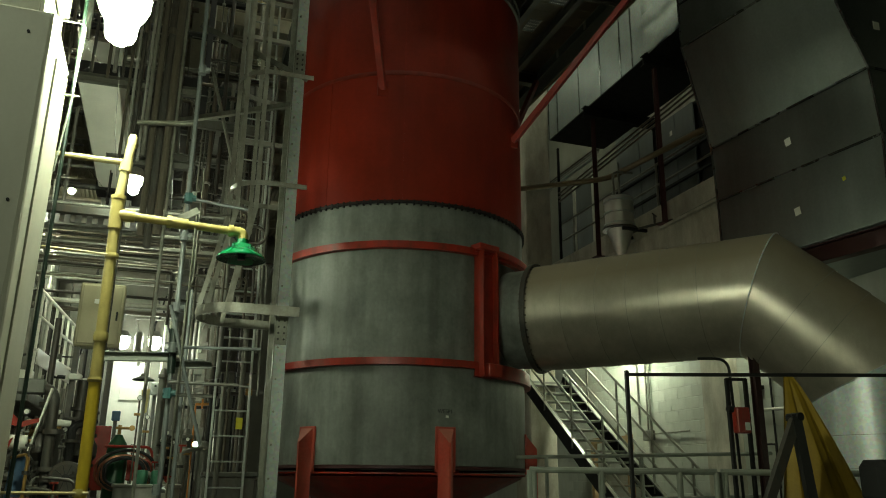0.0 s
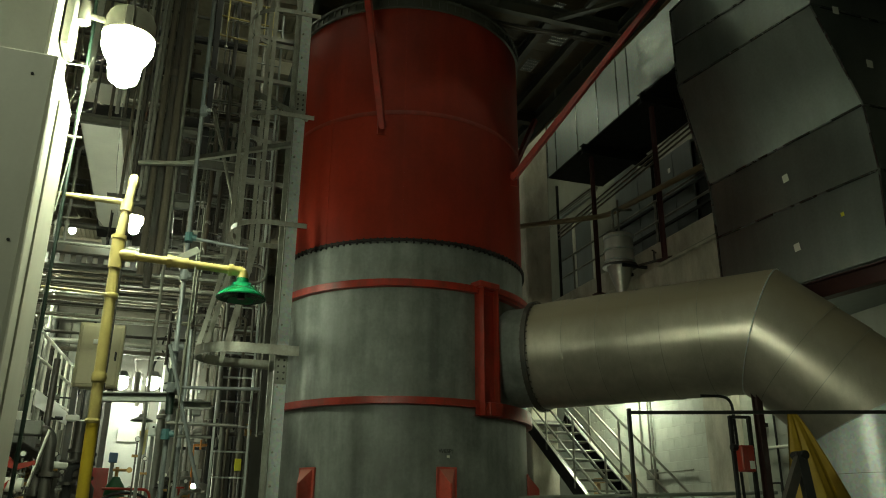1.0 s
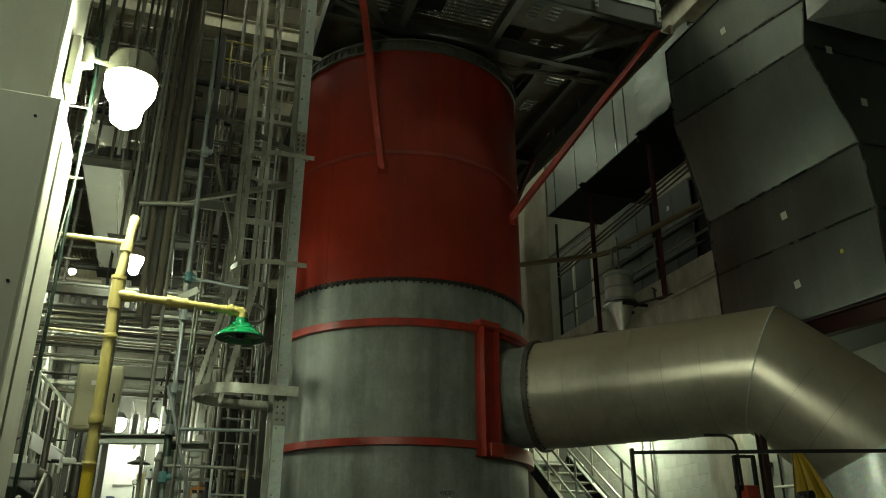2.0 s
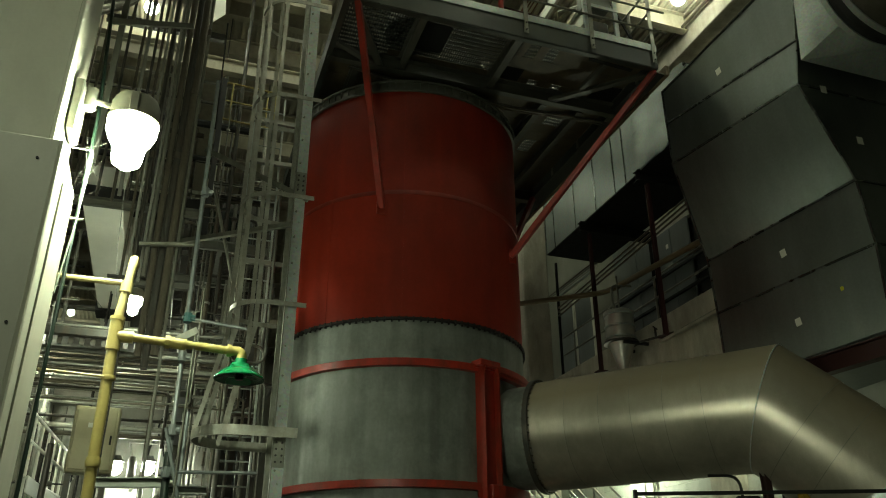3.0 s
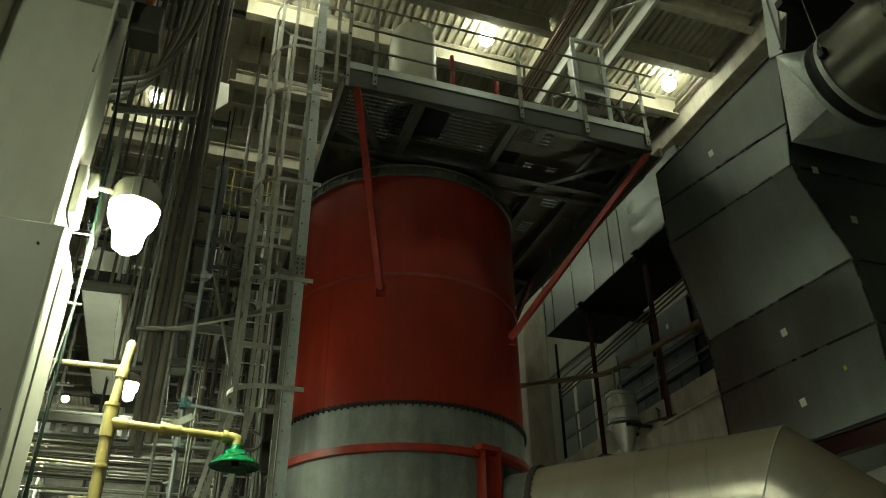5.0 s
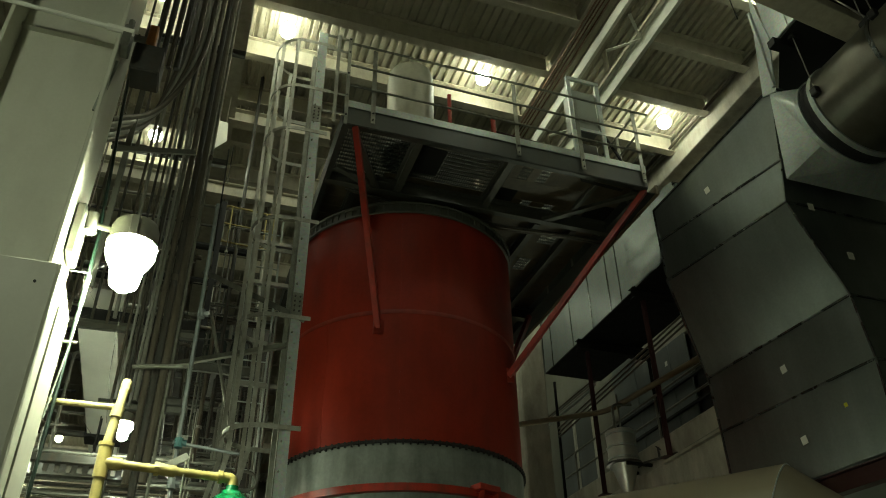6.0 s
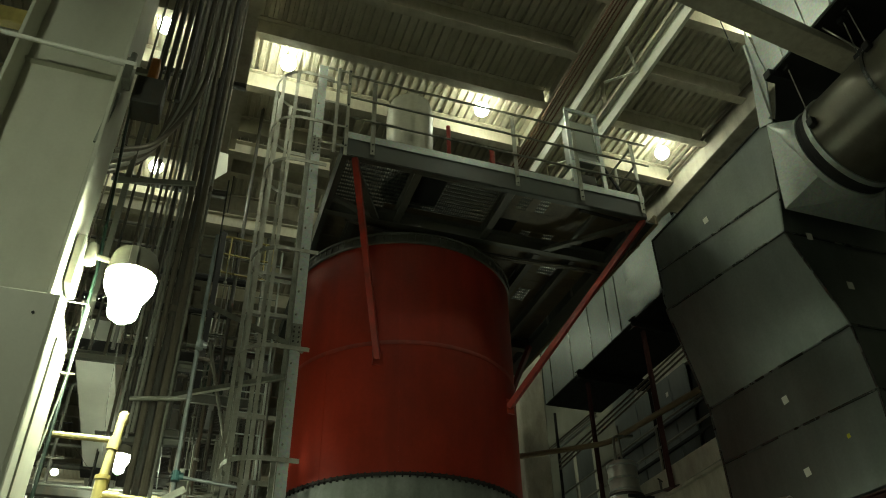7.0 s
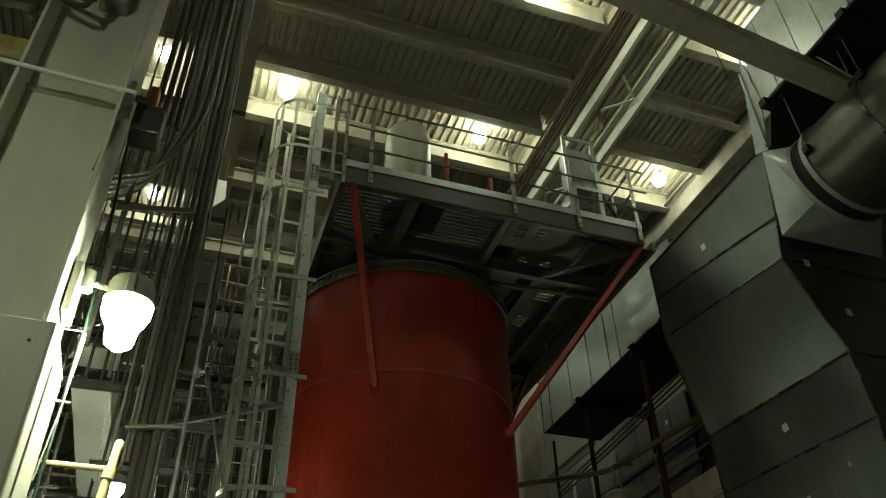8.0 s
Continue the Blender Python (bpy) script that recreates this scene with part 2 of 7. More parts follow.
# ---- mesh helpers ----
class Geo:
    """Gathers simple solids, in world metres, into one mesh."""

    def __init__(self):
        self.v, self.f, self.s = [], [], []

    def add(self, verts, faces, smooth=False):
        o = len(self.v)
        self.v += [tuple(p) for p in verts]
        self.f += [tuple(i + o for i in q) for q in faces]
        self.s += [smooth] * len(faces) if isinstance(smooth, bool) else smooth
        return self

    def box(self, x0, x1, y0, y1, z0, z1, m=None, c=0.0):
        """A box, its edges cut by c."""
        if c <= 0:
            p = [(x, y, z) for x in (x0, x1) for y in (y0, y1) for z in (z0, z1)]
            f = [(0, 1, 3, 2), (4, 6, 7, 5), (0, 4, 5, 1), (2, 3, 7, 6), (0, 2, 6, 4), (1, 5, 7, 3)]
        else:
            lo, hi, p, f, at = (x0, y0, z0), (x1, y1, z1), [], [], {}
            for sx in (0, 1):
                for sy in (0, 1):
                    for sz in (0, 1):
                        sg = (sx, sy, sz)
                        for a in range(3):
                            q = []
                            for b in range(3):
                                e = hi[b] if sg[b] else lo[b]
                                q.append(e if b == a else e + (-c if sg[b] else c))
                            at[(sg, a)] = len(p)
                            p.append(tuple(q))
            for a in range(3):
                b, d = (a + 1) % 3, (a + 2) % 3
                for sa in (0, 1):
                    loop = []
                    for sb, sd in ((0, 0), (1, 0), (1, 1), (0, 1)):
                        sg = [0, 0, 0]
                        sg[a], sg[b], sg[d] = sa, sb, sd
                        loop.append(at[(tuple(sg), a)])
                    f.append(tuple(loop if sa else loop[::-1]))
                for sb in (0, 1):
                    for sd in (0, 1):
                        s0, s1 = [0, 0, 0], [0, 0, 0]
                        s0[b] = s1[b] = sb
                        s0[d] = s1[d] = sd
                        s1[a] = 1
                        s0, s1 = tuple(s0), tuple(s1)
                        q = (at[(s0, b)], at[(s1, b)], at[(s1, d)], at[(s0, d)])
                        f.append(q if (sb == sd) else q[::-1])
            for sg in {k[0] for k in at}:
                q = tuple(at[(sg, a)] for a in range(3))
                f.append(q if sum(sg) % 2 else q[::-1])
        if m is not None:
            p = [m @ Vector(q) for q in p]
        return self.add(p, f)

    def extrude(self, profile, p, q, up=(0, 0, 1), smooth=False):
        """A closed profile of (side, up) along the line from p to q."""
        p, q = Vector(p), Vector(q)
        d = (q - p).normalized()
        side = d.cross(Vector(up))
        if side.length < 1e-5:
            side = d.cross(Vector((0, 1, 0)))
        side.normalize()
        w = side.cross(d).normalized()
        k = len(profile)
        vs = [e + side * a + w * b for e in (p, q) for a, b in profile]
        fs = [(i, (i + 1) % k, k + (i + 1) % k, k + i) for i in range(k)]
        return self.add(vs, fs + [tuple(range(k))[::-1], tuple(range(k, 2 * k))], [smooth] * k + [False, False])

    def bar(self, p, q, w, h, up=(0, 0, 1)):
        return self.extrude([(-w / 2, -h / 2), (w / 2, -h / 2), (w / 2, h / 2), (-w / 2, h / 2)], p, q, up)

    def ibeam(self, p, q, depth, width, tf=0.015, tw=0.01, up=(0, 0, 1)):
        a, b, c = width / 2, depth / 2, tw / 2
        return self.extrude([(-a, -b), (a, -b), (a, -b + tf), (c, -b + tf), (c, b - tf), (a, b - tf), (a, b), (-a, b), (-a, b - tf), (-c, b - tf), (-c, -b + tf), (-a, -b + tf)], p, q, up)

    def channel(self, p, q, depth, width, t=0.01, up=(0, 0, 1)):
        """Open towards its positive side."""
        b = depth / 2
        return self.extrude([(0, -b), (width, -b), (width, -b + t), (t, -b + t), (t, b - t), (width, b - t), (width, b), (0, b)], p, q, up)

    def angle(self, p, q, a, t=0.006, up=(0, 0, 1)):
        return self.extrude([(0, 0), (a, 0), (a, t), (t, t), (t, a), (0, a)], p, q, up)

    def tube(self, pts, r, n=10, cap=True):
        """A round bar along points; r may be a list."""
        pts = [Vector(p) for p in pts]
        rs = r if isinstance(r, (list, tuple)) else [r] * len(pts)
        d0 = (pts[1] - pts[0]).normalized()
        ref = Vector((0, 0, 1)) if abs(d0.z) < 0.9 else Vector((1, 0, 0))
        u = d0.cross(ref).normalized()
        vs, fs, sm = [], [], []
        prev = d0
        for i, p in enumerate(pts):
            a = (pts[i] - pts[i - 1]).normalized() if i else d0
            b = (pts[i + 1] - pts[i]).normalized() if i + 1 < len(pts) else a
            t = (a + b)
            t = t.normalized() if t.length > 1e-6 else a
            u = (u - t * u.dot(t)).normalized()
            w = t.cross(u)
            k = 1.0 / max(0.5, t.dot(b))
            bend = (b - a)
            for j in range(n):
                th = 2 * math.pi * j / n
                o = u * math.cos(th) + w * math.sin(th)
                if bend.length > 1e-5:
                    e = (bend - t * bend.dot(t)).normalized()
                    o = o + e * (o.dot(e) * (k - 1))
                vs.append(p + o * rs[i])
            prev = b
        for i in range(len(pts) - 1):
            for j in range(n):
                fs.append((i * n + j, i * n + (j + 1) % n, (i + 1) * n + (j + 1) % n, (i + 1) * n + j))
                sm.append(True)
        if cap:
            fs += [tuple(range(n))[::-1], tuple(range((len(pts) - 1) * n, len(pts) * n))]
            sm += [False, False]
        return self.add(vs, fs, sm)

    def lathe(self, profile, n=32, m=None, a0=0.0, a1=2 * math.pi, smooth=True):
        """A profile of (radius, height) turned about z; closed sections get sharp edges."""
        m = m or Matrix.Identity(4)
        full = abs(a1 - a0 - 2 * math.pi) < 1e-6
        cols = n if full else n + 1
        vs, fs = [], []
        for r, z in profile:
            for j in range(cols):
                a = a0 + (a1 - a0) * j / n
                vs.append(m @ Vector((r * math.cos(a), r * math.sin(a), z)))
        for i in range(len(profile) - 1):
            o = i * cols
            for j in range(n):
                k = (j + 1) % cols
                fs.append((o + j, o + k, o + cols + k, o + cols + j))
        return self.add(vs, fs, smooth)

    def prism(self, poly, vec):
        """A flat polygon pushed along vec."""
        k = len(poly)
        poly = [Vector(p) for p in poly]
        vs = poly + [p + Vector(vec) for p in poly]
        return self.add(vs, [tuple(range(k))[::-1], tuple(range(k, 2 * k))] + [(i, (i + 1) % k, k + (i + 1) % k, k + i) for i in range(k)])


OFF = {}


def thing(name, at=(0, 0, 0), label="", category="", group="", kind=""):
    ob = new(name)
    ob.location = at
    ob.empty_display_size = 0.1
    OFF[ob] = Vector(at)
    return tagged(ob, label, category, group, kind)


def mesh_of(name, geo, mat, off=(0, 0, 0)):
    me = bpy.data.meshes.new(name)
    o = Vector(off)
    me.from_pydata([Vector(p) - o for p in geo.v], [], geo.f)
    me.polygons.foreach_set("use_smooth", geo.s)
    me.materials.append(mat)
    bm = bmesh.new()
    bm.from_mesh(me)
    bmesh.ops.recalc_face_normals(bm, faces=bm.faces)
    bm.to_mesh(me)
    bm.free()
    me.set_sharp_from_angle(angle=radians(32))
    me.update()
    return me


def part(name, geo, mat, parent, label=""):
    ob = new(name, mesh_of(name, geo, mat, OFF[parent]))
    ob.parent = parent
    OFF[ob] = OFF[parent]
    return tagged(ob, label)


def solid(name, geo, mat, label, category, group="", kind="", at=(0, 0, 0)):
    """A thing of one mesh, its origin at `at`."""
    ob = new(name, mesh_of(name, geo, mat, at))
    ob.location = at
    OFF[ob] = Vector(at)
    return tagged(ob, label, category, group, kind)


def arc(c, r, a0, a1, n=12, z=None):
    """Points of a level arc, in degrees."""
    return [(c[0] + r * math.cos(radians(a0 + (a1 - a0) * i / n)), c[1] + r * math.sin(radians(a0 + (a1 - a0) * i / n)), c[2] if z is None else z) for i in range(n + 1)]


def bent(pts, r, n=5):
    """Rounds the inner corners of a polyline with radius r."""
    pts = [Vector(p) for p in pts]
    out = [pts[0]]
    for a, b, c in zip(pts, pts[1:], pts[2:]):
        u, w = (a - b), (c - b)
        k = min(r, u.length * 0.49, w.length * 0.49)
        p, q = b + u.normalized() * k, b + w.normalized() * k
        for i in range(n + 1):
            t = i / n
            out.append(p * (1 - t) ** 2 + b * 2 * t * (1 - t) + q * t * t)
    return out + [pts[-1]]


# ---- the hall: floor, walls, roof ----
solid("floor", Geo().box(-9, 12, -8, 36, -0.25, 0.0), FLOOR, "worn dark concrete floor of the plant hall", "floor", kind="structure")
solid("wall_north", Geo().box(-9, 12, 36, 36.3, 0, 12.4), WALL, "dull painted far wall of the hall", "wall", kind="structure")
solid("wall_west", Geo().box(-9.3, -9, -8.3, 36.3, 0, 12.4), WALL, "dull painted side wall of the hall", "wall", kind="structure")
solid("wall_south", Geo().box(-9, 12, -8.3, -8, 0, 12.4), WALL, "dull painted wall behind the standpoint", "wall", kind="structure")
solid("wall_east", Geo().box(10.6, 10.9, -8, 36, 4.7, 12.4), WALL, "dull painted wall behind the mezzanine", "wall", kind="structure")
wall_block = solid("wall_east_lower", Geo().box(8.62, 8.9, -8, 36, 0, 4.45), BLOCK, "pale painted concrete block wall under the mezzanine", "wall", kind="structure")

DECK_Z = 12.0


def roof_deck():
    """Ribbed sheet: trapezoid ribs that run along y."""
    g = Geo()
    x, pitch, rib = -9.0, 0.1524, 0.065
    prof = []
    while x < 10.6:
        prof += [(x, DECK_Z), (x + 0.072, DECK_Z), (x + 0.084, DECK_Z + rib), (x + 0.140, DECK_Z + rib)]
        x += pitch
    prof.append((x, DECK_Z))
    ys = (-8.0, 36.0)
    vs = [(a, y, b) for y in ys for a, b in prof]
    k = len(prof)
    g.add(vs, [(i, i + 1, k + i + 1, k + i) for i in range(k - 1)])
    g.box(-9, 10.9, -8, 36, DECK_Z + 0.1, DECK_Z + 0.3)
    return g


solid("ceiling", roof_deck(), DECK, "ribbed painted steel roof deck", "ceiling", kind="structure")

# roof joists along x, in two bays and the bay west of the girder
JOISTS = [-6.82 + 1.22 * i for i in range(24)] + [23.68 + 2.44 * i for i in range(5)]
for y in JOISTS:
    for x0, x1 in ((-9.0, -0.3), (0.0, 5.25), (6.62, 8.68)):
        solid("roof_joist", Geo().ibeam((x0, y, 11.79), (x1, y, 11.79), 0.42, 0.16, 0.018, 0.012), BEAM_PAINT, "cream painted steel roof joist under the deck", "beam", "roof joists", "structure")
solid("roof_girder", Geo().ibeam((-0.15, -8, 11.6), (-0.15, 36, 11.6), 0.75, 0.30, 0.03, 0.018), BEAM_PAINT, "deep cream painted steel roof girder", "beam", "roof girders", "structure")
lattice = thing("lattice_girder", (5.6, 0, 11.3), "cream painted double roof girder with cross lacing", "beam", "roof girders", "structure")
part("beam", Geo().ibeam((5.35, -8, 11.78), (5.35, 36, 11.78), 0.40, 0.20, 0.02, 0.014), BEAM_PAINT, lattice)
part("chord", Geo().box(5.64, 5.70, -8, 36, 11.25, 11.46).box(5.64, 5.78, -8, 36, 11.46, 11.48), WHITE, lattice, "white painted flat chord")
part("chord", Geo().box(6.15, 6.21, -8, 36, 10.84, 11.155), WHITE, lattice)
part("chord_flange", Geo().box(6.06, 6.40, -8, 36, 11.158, 11.175), WHITE, lattice)
part("chord_lip", Geo().box(6.035, 6.058, -8, 36, 11.09, 11.155), BEAM_PAINT, lattice)
for y in np.arange(-4.17, 30.0, 2.23):
    part("lacing", Geo().bar((5.705, y + 0.03, 11.09), (6.14, y + 0.42, 11.09), 0.05, 0.02), WHITE, lattice)
    part("lacing", Geo().bar((5.705, y + 0.80, 11.05), (6.14, y + 0.40, 11.05), 0.05, 0.02), WHITE, lattice)
for y in np.arange(-6.2, 34.0, 2.44):
    part("hanger_plate", Geo().box(6.17, 6.19, y, y + 0.12, 11.176, 11.95), BEAM_PAINT, lattice)
for i, x in enumerate((5.20, 5.26, 5.32, 5.40)):
    solid("conduit", Geo().tube([(x + 0.1, -8, 11.54), (x + 0.1, 36, 11.54)], 0.014 if i else 0.018, 6), ROOF_CONDUIT, "thin conduit strapped along the roof girder", "conduit", "girder conduits")
solid("eave_beam", Geo().box(8.72, 9.32, -8, 36, 11.28, 11.93, c=0.015), CONCRETE, "cast concrete eave beam along the side wall", "beam", kind="structure")
solid("eave_pipe", Geo().tube([(8.62, -8, 11.70), (8.62, 36, 11.70)], 0.035, 8), CONDUIT, "dark pipe along the eave beam", "pipe")
solid("crane_beam", Geo().box(-11.0, 9.5, 0, 0.33, 8.8, 8.96, Matrix.Translation((0, 3.785, 0)) @ pose(0, 0, 0, 0, 0, 6.5), c=0.01), BEAM_PAINT, "cream painted box beam across the hall", "beam", kind="structure")
for x in (-2.9, -6.0):
    solid("roof_girder", Geo().ibeam((x, -8, 11.6), (x, 36, 11.6), 0.6, 0.25, 0.03, 0.018), BEAM_PAINT, "cream painted steel roof girder", "beam", "roof girders", "structure")


def roof_lamp(x, y, z=11.6):
    t = thing("roof_lamp", (x, y, z), "lit globe lamp hung under the roof deck", "lamp", "roof lamps")
    part("stem", Geo().tube([(x, y, z + 0.22), (x, y, 12.0)], 0.012, 6), CONDUIT, t)
    part("housing", Geo().lathe([(0.0, z + 0.26), (0.07, z + 0.25), (0.10, z + 0.16), (0.155, z + 0.12), (0.155, z + 0.105), (0.0, z + 0.105)], 20), LAMP_BODY, t)
    t.children[-1].data.transform(Matrix.Translation((x, y, 0)))
    prof = [(0.0, -0.135)] + [(0.135 * math.cos(a), 0.135 * math.sin(a)) for a in np.linspace(-1.4, 0.9, 9)] + [(0.0, 0.105)]
    part("globe", Geo().lathe(prof, 20, Matrix.Translation((x, y, z))), GLOW_HIGH, t, "glowing glass globe")
    return t


# lamps near y 2.5 and behind the platform are unseen, added for light
LAMPS = [(0.61, 2.6), (-1.42, 2.3)] + [(x, y) for x in (0.61, 4.18, 8.0) for y in (9.5, 6.1)] + [(-1.42, y) for y in (12.95, 9.33, 5.8)] + [(4.22, 16.6), (4.18, 13.0), (8.0, 13.0), (8.0, 16.5), (0.5, 29.0), (-4.2, 31.5)]
for x, y in LAMPS:
    roof_lamp(x, y)

# ---- mezzanine on the east side ----
solid("mezzanine_slab", Geo().box(7.55, 10.6, 8.9, 22, 4.45, 4.70).box(7.45, 7.75, 8.9, 22, 4.40, 5.10, c=0.015), CONCRETE, "cast concrete mezzanine edge with water stains", "slab", kind="structure")
solid("parapet", Geo().box(7.58, 7.72, 8.9, 22, 5.10, 5.58, c=0.012), CONCRETE, "low cast concrete parapet on the mezzanine edge", "parapet", kind="structure")
solid("concrete_column", Geo().box(6.85, 7.45, 14.5, 15.2, 0, 11.9, c=0.03), CONCRETE, "square concrete column beside the mezzanine", "column", kind="structure")
back = thing("equipment_casing", (9.4, 13.0, 4.7), "blue-grey sheet metal casing behind the mezzanine rail", "casing")
for y0, y1, z1 in ((12.02, 12.62, 8.45), (12.64, 13.28, 8.45), (13.30, 13.95, 8.45), (13.97, 14.9, 8.9)):
    part("panel", Geo().box(9.40, 9.44, y0, y1, 4.70, z1, c=0.006), CASING, back, "blue-grey sheet panel")
part("label", Geo().box(9.392, 9.399, 12.72, 12.80, 8.02, 8.12), LABEL_WHITE, back, "small white label")
for z in (6.9, 7.45):
    part("girt", Geo().box(9.34, 9.40, 11.5, 14.9, z, z + 0.05), BLACK_STEEL_AND_SHADE, back, "dark angle girt")
# solid black slab in place of the darkness inside the gap
solid("dark_doorway", Geo().box(9.5, 9.56, 11.3, 12.0, 4.7, 8.3), BLACK_STEEL_AND_SHADE, "black slab standing for the unlit opening beside the grey casing", "opening", kind="structure")
solid("upper_wall", Geo().box(9.5, 9.6, 9.0, 14.9, 8.5, 11.28), CONCRETE, "stained warm concrete wall over the casing", "wall", kind="structure")
for y0, y1 in ((16.05, 16.9), (17.0, 17.9)):
    dp = thing("steel_door", (9.4, y0, 4.7), "blue-grey steel door in a pale frame on the mezzanine", "door", "mezzanine doors")
    part("leaf", Geo().box(9.40, 9.44, y0, y1, 4.7, 8.3, c=0.006), CASING, dp)
    part("jamb", Geo().box(9.36, 9.46, y0 - 0.09, y0 - 0.01, 4.7, 8.4), COLUMN_PAINT, dp, "pale door jamb")
solid("back_wall", Geo().box(9.5, 9.6, 14.9, 22.0, 4.7, 11.28), WALL, "dull wall at the back of the mezzanine", "wall", kind="structure")
for k in range(4):
    solid("level_pipe", Geo().tube([(8.5 + 0.05 * k, 14.3, 8.05 + 0.10 * k), (8.5 + 0.05 * k, 36.0, 8.15 + 0.10 * k)], 0.035, 8), (GALV, CONDUIT_BRIGHT, GALV_BAR, CONDUIT)[k], "bright level pipe under the mezzanine roof", "pipe", "mezzanine pipes")


# ---- the treatment vessel ----
VC, VR = Vector((3.035, 10.59, 0.0)), 1.714
VM = Matrix.Translation(VC)


def on_shell(deg, r=VR, z=0.0):
    return Vector((VC.x + r * math.cos(radians(deg)), VC.y + r * math.sin(radians(deg)), z))


def shell_box(g, deg, r0, r1, w, z0, z1, c=0.0):
    """A box that stands on the shell, its depth along the radius."""
    m = Matrix.Translation(VC) @ pose(0, 0, 0, 0, 0, deg)
    return g.box(r0, r1, -w / 2, w / 2, z0, z1, m, c)


vessel = thing("process_vessel", VC, "tall round steel vessel, red above and grey below, on red legs", "vessel")
part("lower_shell", Geo().lathe([(0.2, 1.205), (VR, 1.205), (VR, 2.31)], 96, VM), VESSEL_GREY, vessel, "streaked grey steel plate")
part("middle_shell", Geo().lathe([(VR, 2.31), (VR, 3.74)], 96, VM), VESSEL_GREY, vessel, "streaked grey steel plate")
part("upper_band", Geo().lathe([(VR, 3.74), (VR, 4.36)], 96, VM), VESSEL_GREY, vessel, "streaked grey steel plate")
part("red_shell", Geo().lathe([(VR, 4.388), (VR, 6.17), (VR, 7.80), (0.3, 7.81)], 96, VM), RED, vessel, "faded red painted steel plate with a weld seam")
part("bolt_flange", Geo().lathe([(VR, 4.352), (VR + 0.03, 4.352), (VR + 0.03, 4.366), (VR + 0.012, 4.366), (VR + 0.012, 4.37), (VR + 0.03, 4.37), (VR + 0.03, 4.386), (VR, 4.392)], 96, VM), BLACK_STEEL_AND_SHADE, vessel, "dark flange joint")
bolts = Geo()
for k in range(120):
    a = 3.0 * k
    shell_box(bolts, a, VR + 0.008, VR + 0.034, 0.020, 4.325, 4.395)
tagged(part("flange_bolts", bolts, BLACK_STEEL_AND_SHADE, vessel, "close row of dark bolts"), kind="stuff")
for z0, z1 in ((2.335, 2.42), (3.755, 3.845)):
    part("stiffening_ring", Geo().lathe([(VR, z0), (VR + 0.075, z0), (VR + 0.075, z1), (VR, z1)], 96, VM, smooth=True), RED_TRIM, vessel, "red painted stiffening ring")
part("ring_splice", Geo().lathe([(VR + 0.004, 2.25), (VR + 0.085, 2.25), (VR + 0.085, 2.34), (VR + 0.004, 2.34)], 40, VM, radians(-76), radians(8)), RED_TRIM, vessel, "red painted ring segment")
part("ring_splice", Geo().lathe([(VR + 0.004, 3.80), (VR + 0.10, 3.80), (VR + 0.10, 3.88), (VR + 0.004, 3.88)], 40, VM, radians(-76), radians(8)), RED_TRIM, vessel, "red painted ring segment")
frame_bar = Geo()
m = Matrix.Translation(VC) @ pose(0, 0, 0, 0, 0, -69)
frame_bar.box(VR - 0.02, VR + 0.16, -0.16, -0.14, 2.24, 3.86, m).box(VR - 0.02, VR + 0.16, 0.08, 0.10, 2.24, 3.86, m).box(VR + 0.05, VR + 0.07, -0.14, 0.08, 2.24, 3.86, m)
part("upright_stiffener", frame_bar, RED_TRIM, vessel, "red painted upright channel beside the nozzle")
cap = Geo()
cap.box(VR - 0.02, VR + 0.19, -0.10, 0.12, 2.24, 2.40, m, 0.01)
part("stiffener_foot", cap, RED_TRIM, vessel, "red painted gusset block")
cap = Geo()
cap.box(VR - 0.02, VR + 0.17, -0.22, 0.12, 3.82, 3.90, m, 0.01)
part("stiffener_head", cap, RED_TRIM, vessel, "red painted head plate")
part("bottom_ring", Geo().lathe([(VR - 0.03, 1.20), (VR + 0.008, 1.20), (VR + 0.008, 1.165), (VR - 0.05, 1.165)], 96, VM), DARK_RED, vessel, "dark red bottom ring")
part("bottom_flange", Geo().lathe([(VR - 0.10, 1.125), (VR - 0.012, 1.125), (VR - 0.012, 1.105), (VR - 0.10, 1.09)], 96, VM), RED_TRIM, vessel, "red bottom flange")
part("girth_seam", Geo().lathe([(VR - 0.01, 6.135), (VR + 0.004, 6.14), (VR + 0.007, 6.16), (VR + 0.007, 6.18), (VR + 0.004, 6.20), (VR - 0.01, 6.205)], 96, VM), RED_SEAM, vessel, "faded girth seam")
part("bottom_cone", Geo().lathe([(VR - 0.05, 1.08), (0.35, 0.45), (0.35, 0.25), (0.0, 0.25)], 64, VM), RED_TRIM, vessel, "red conical bottom")
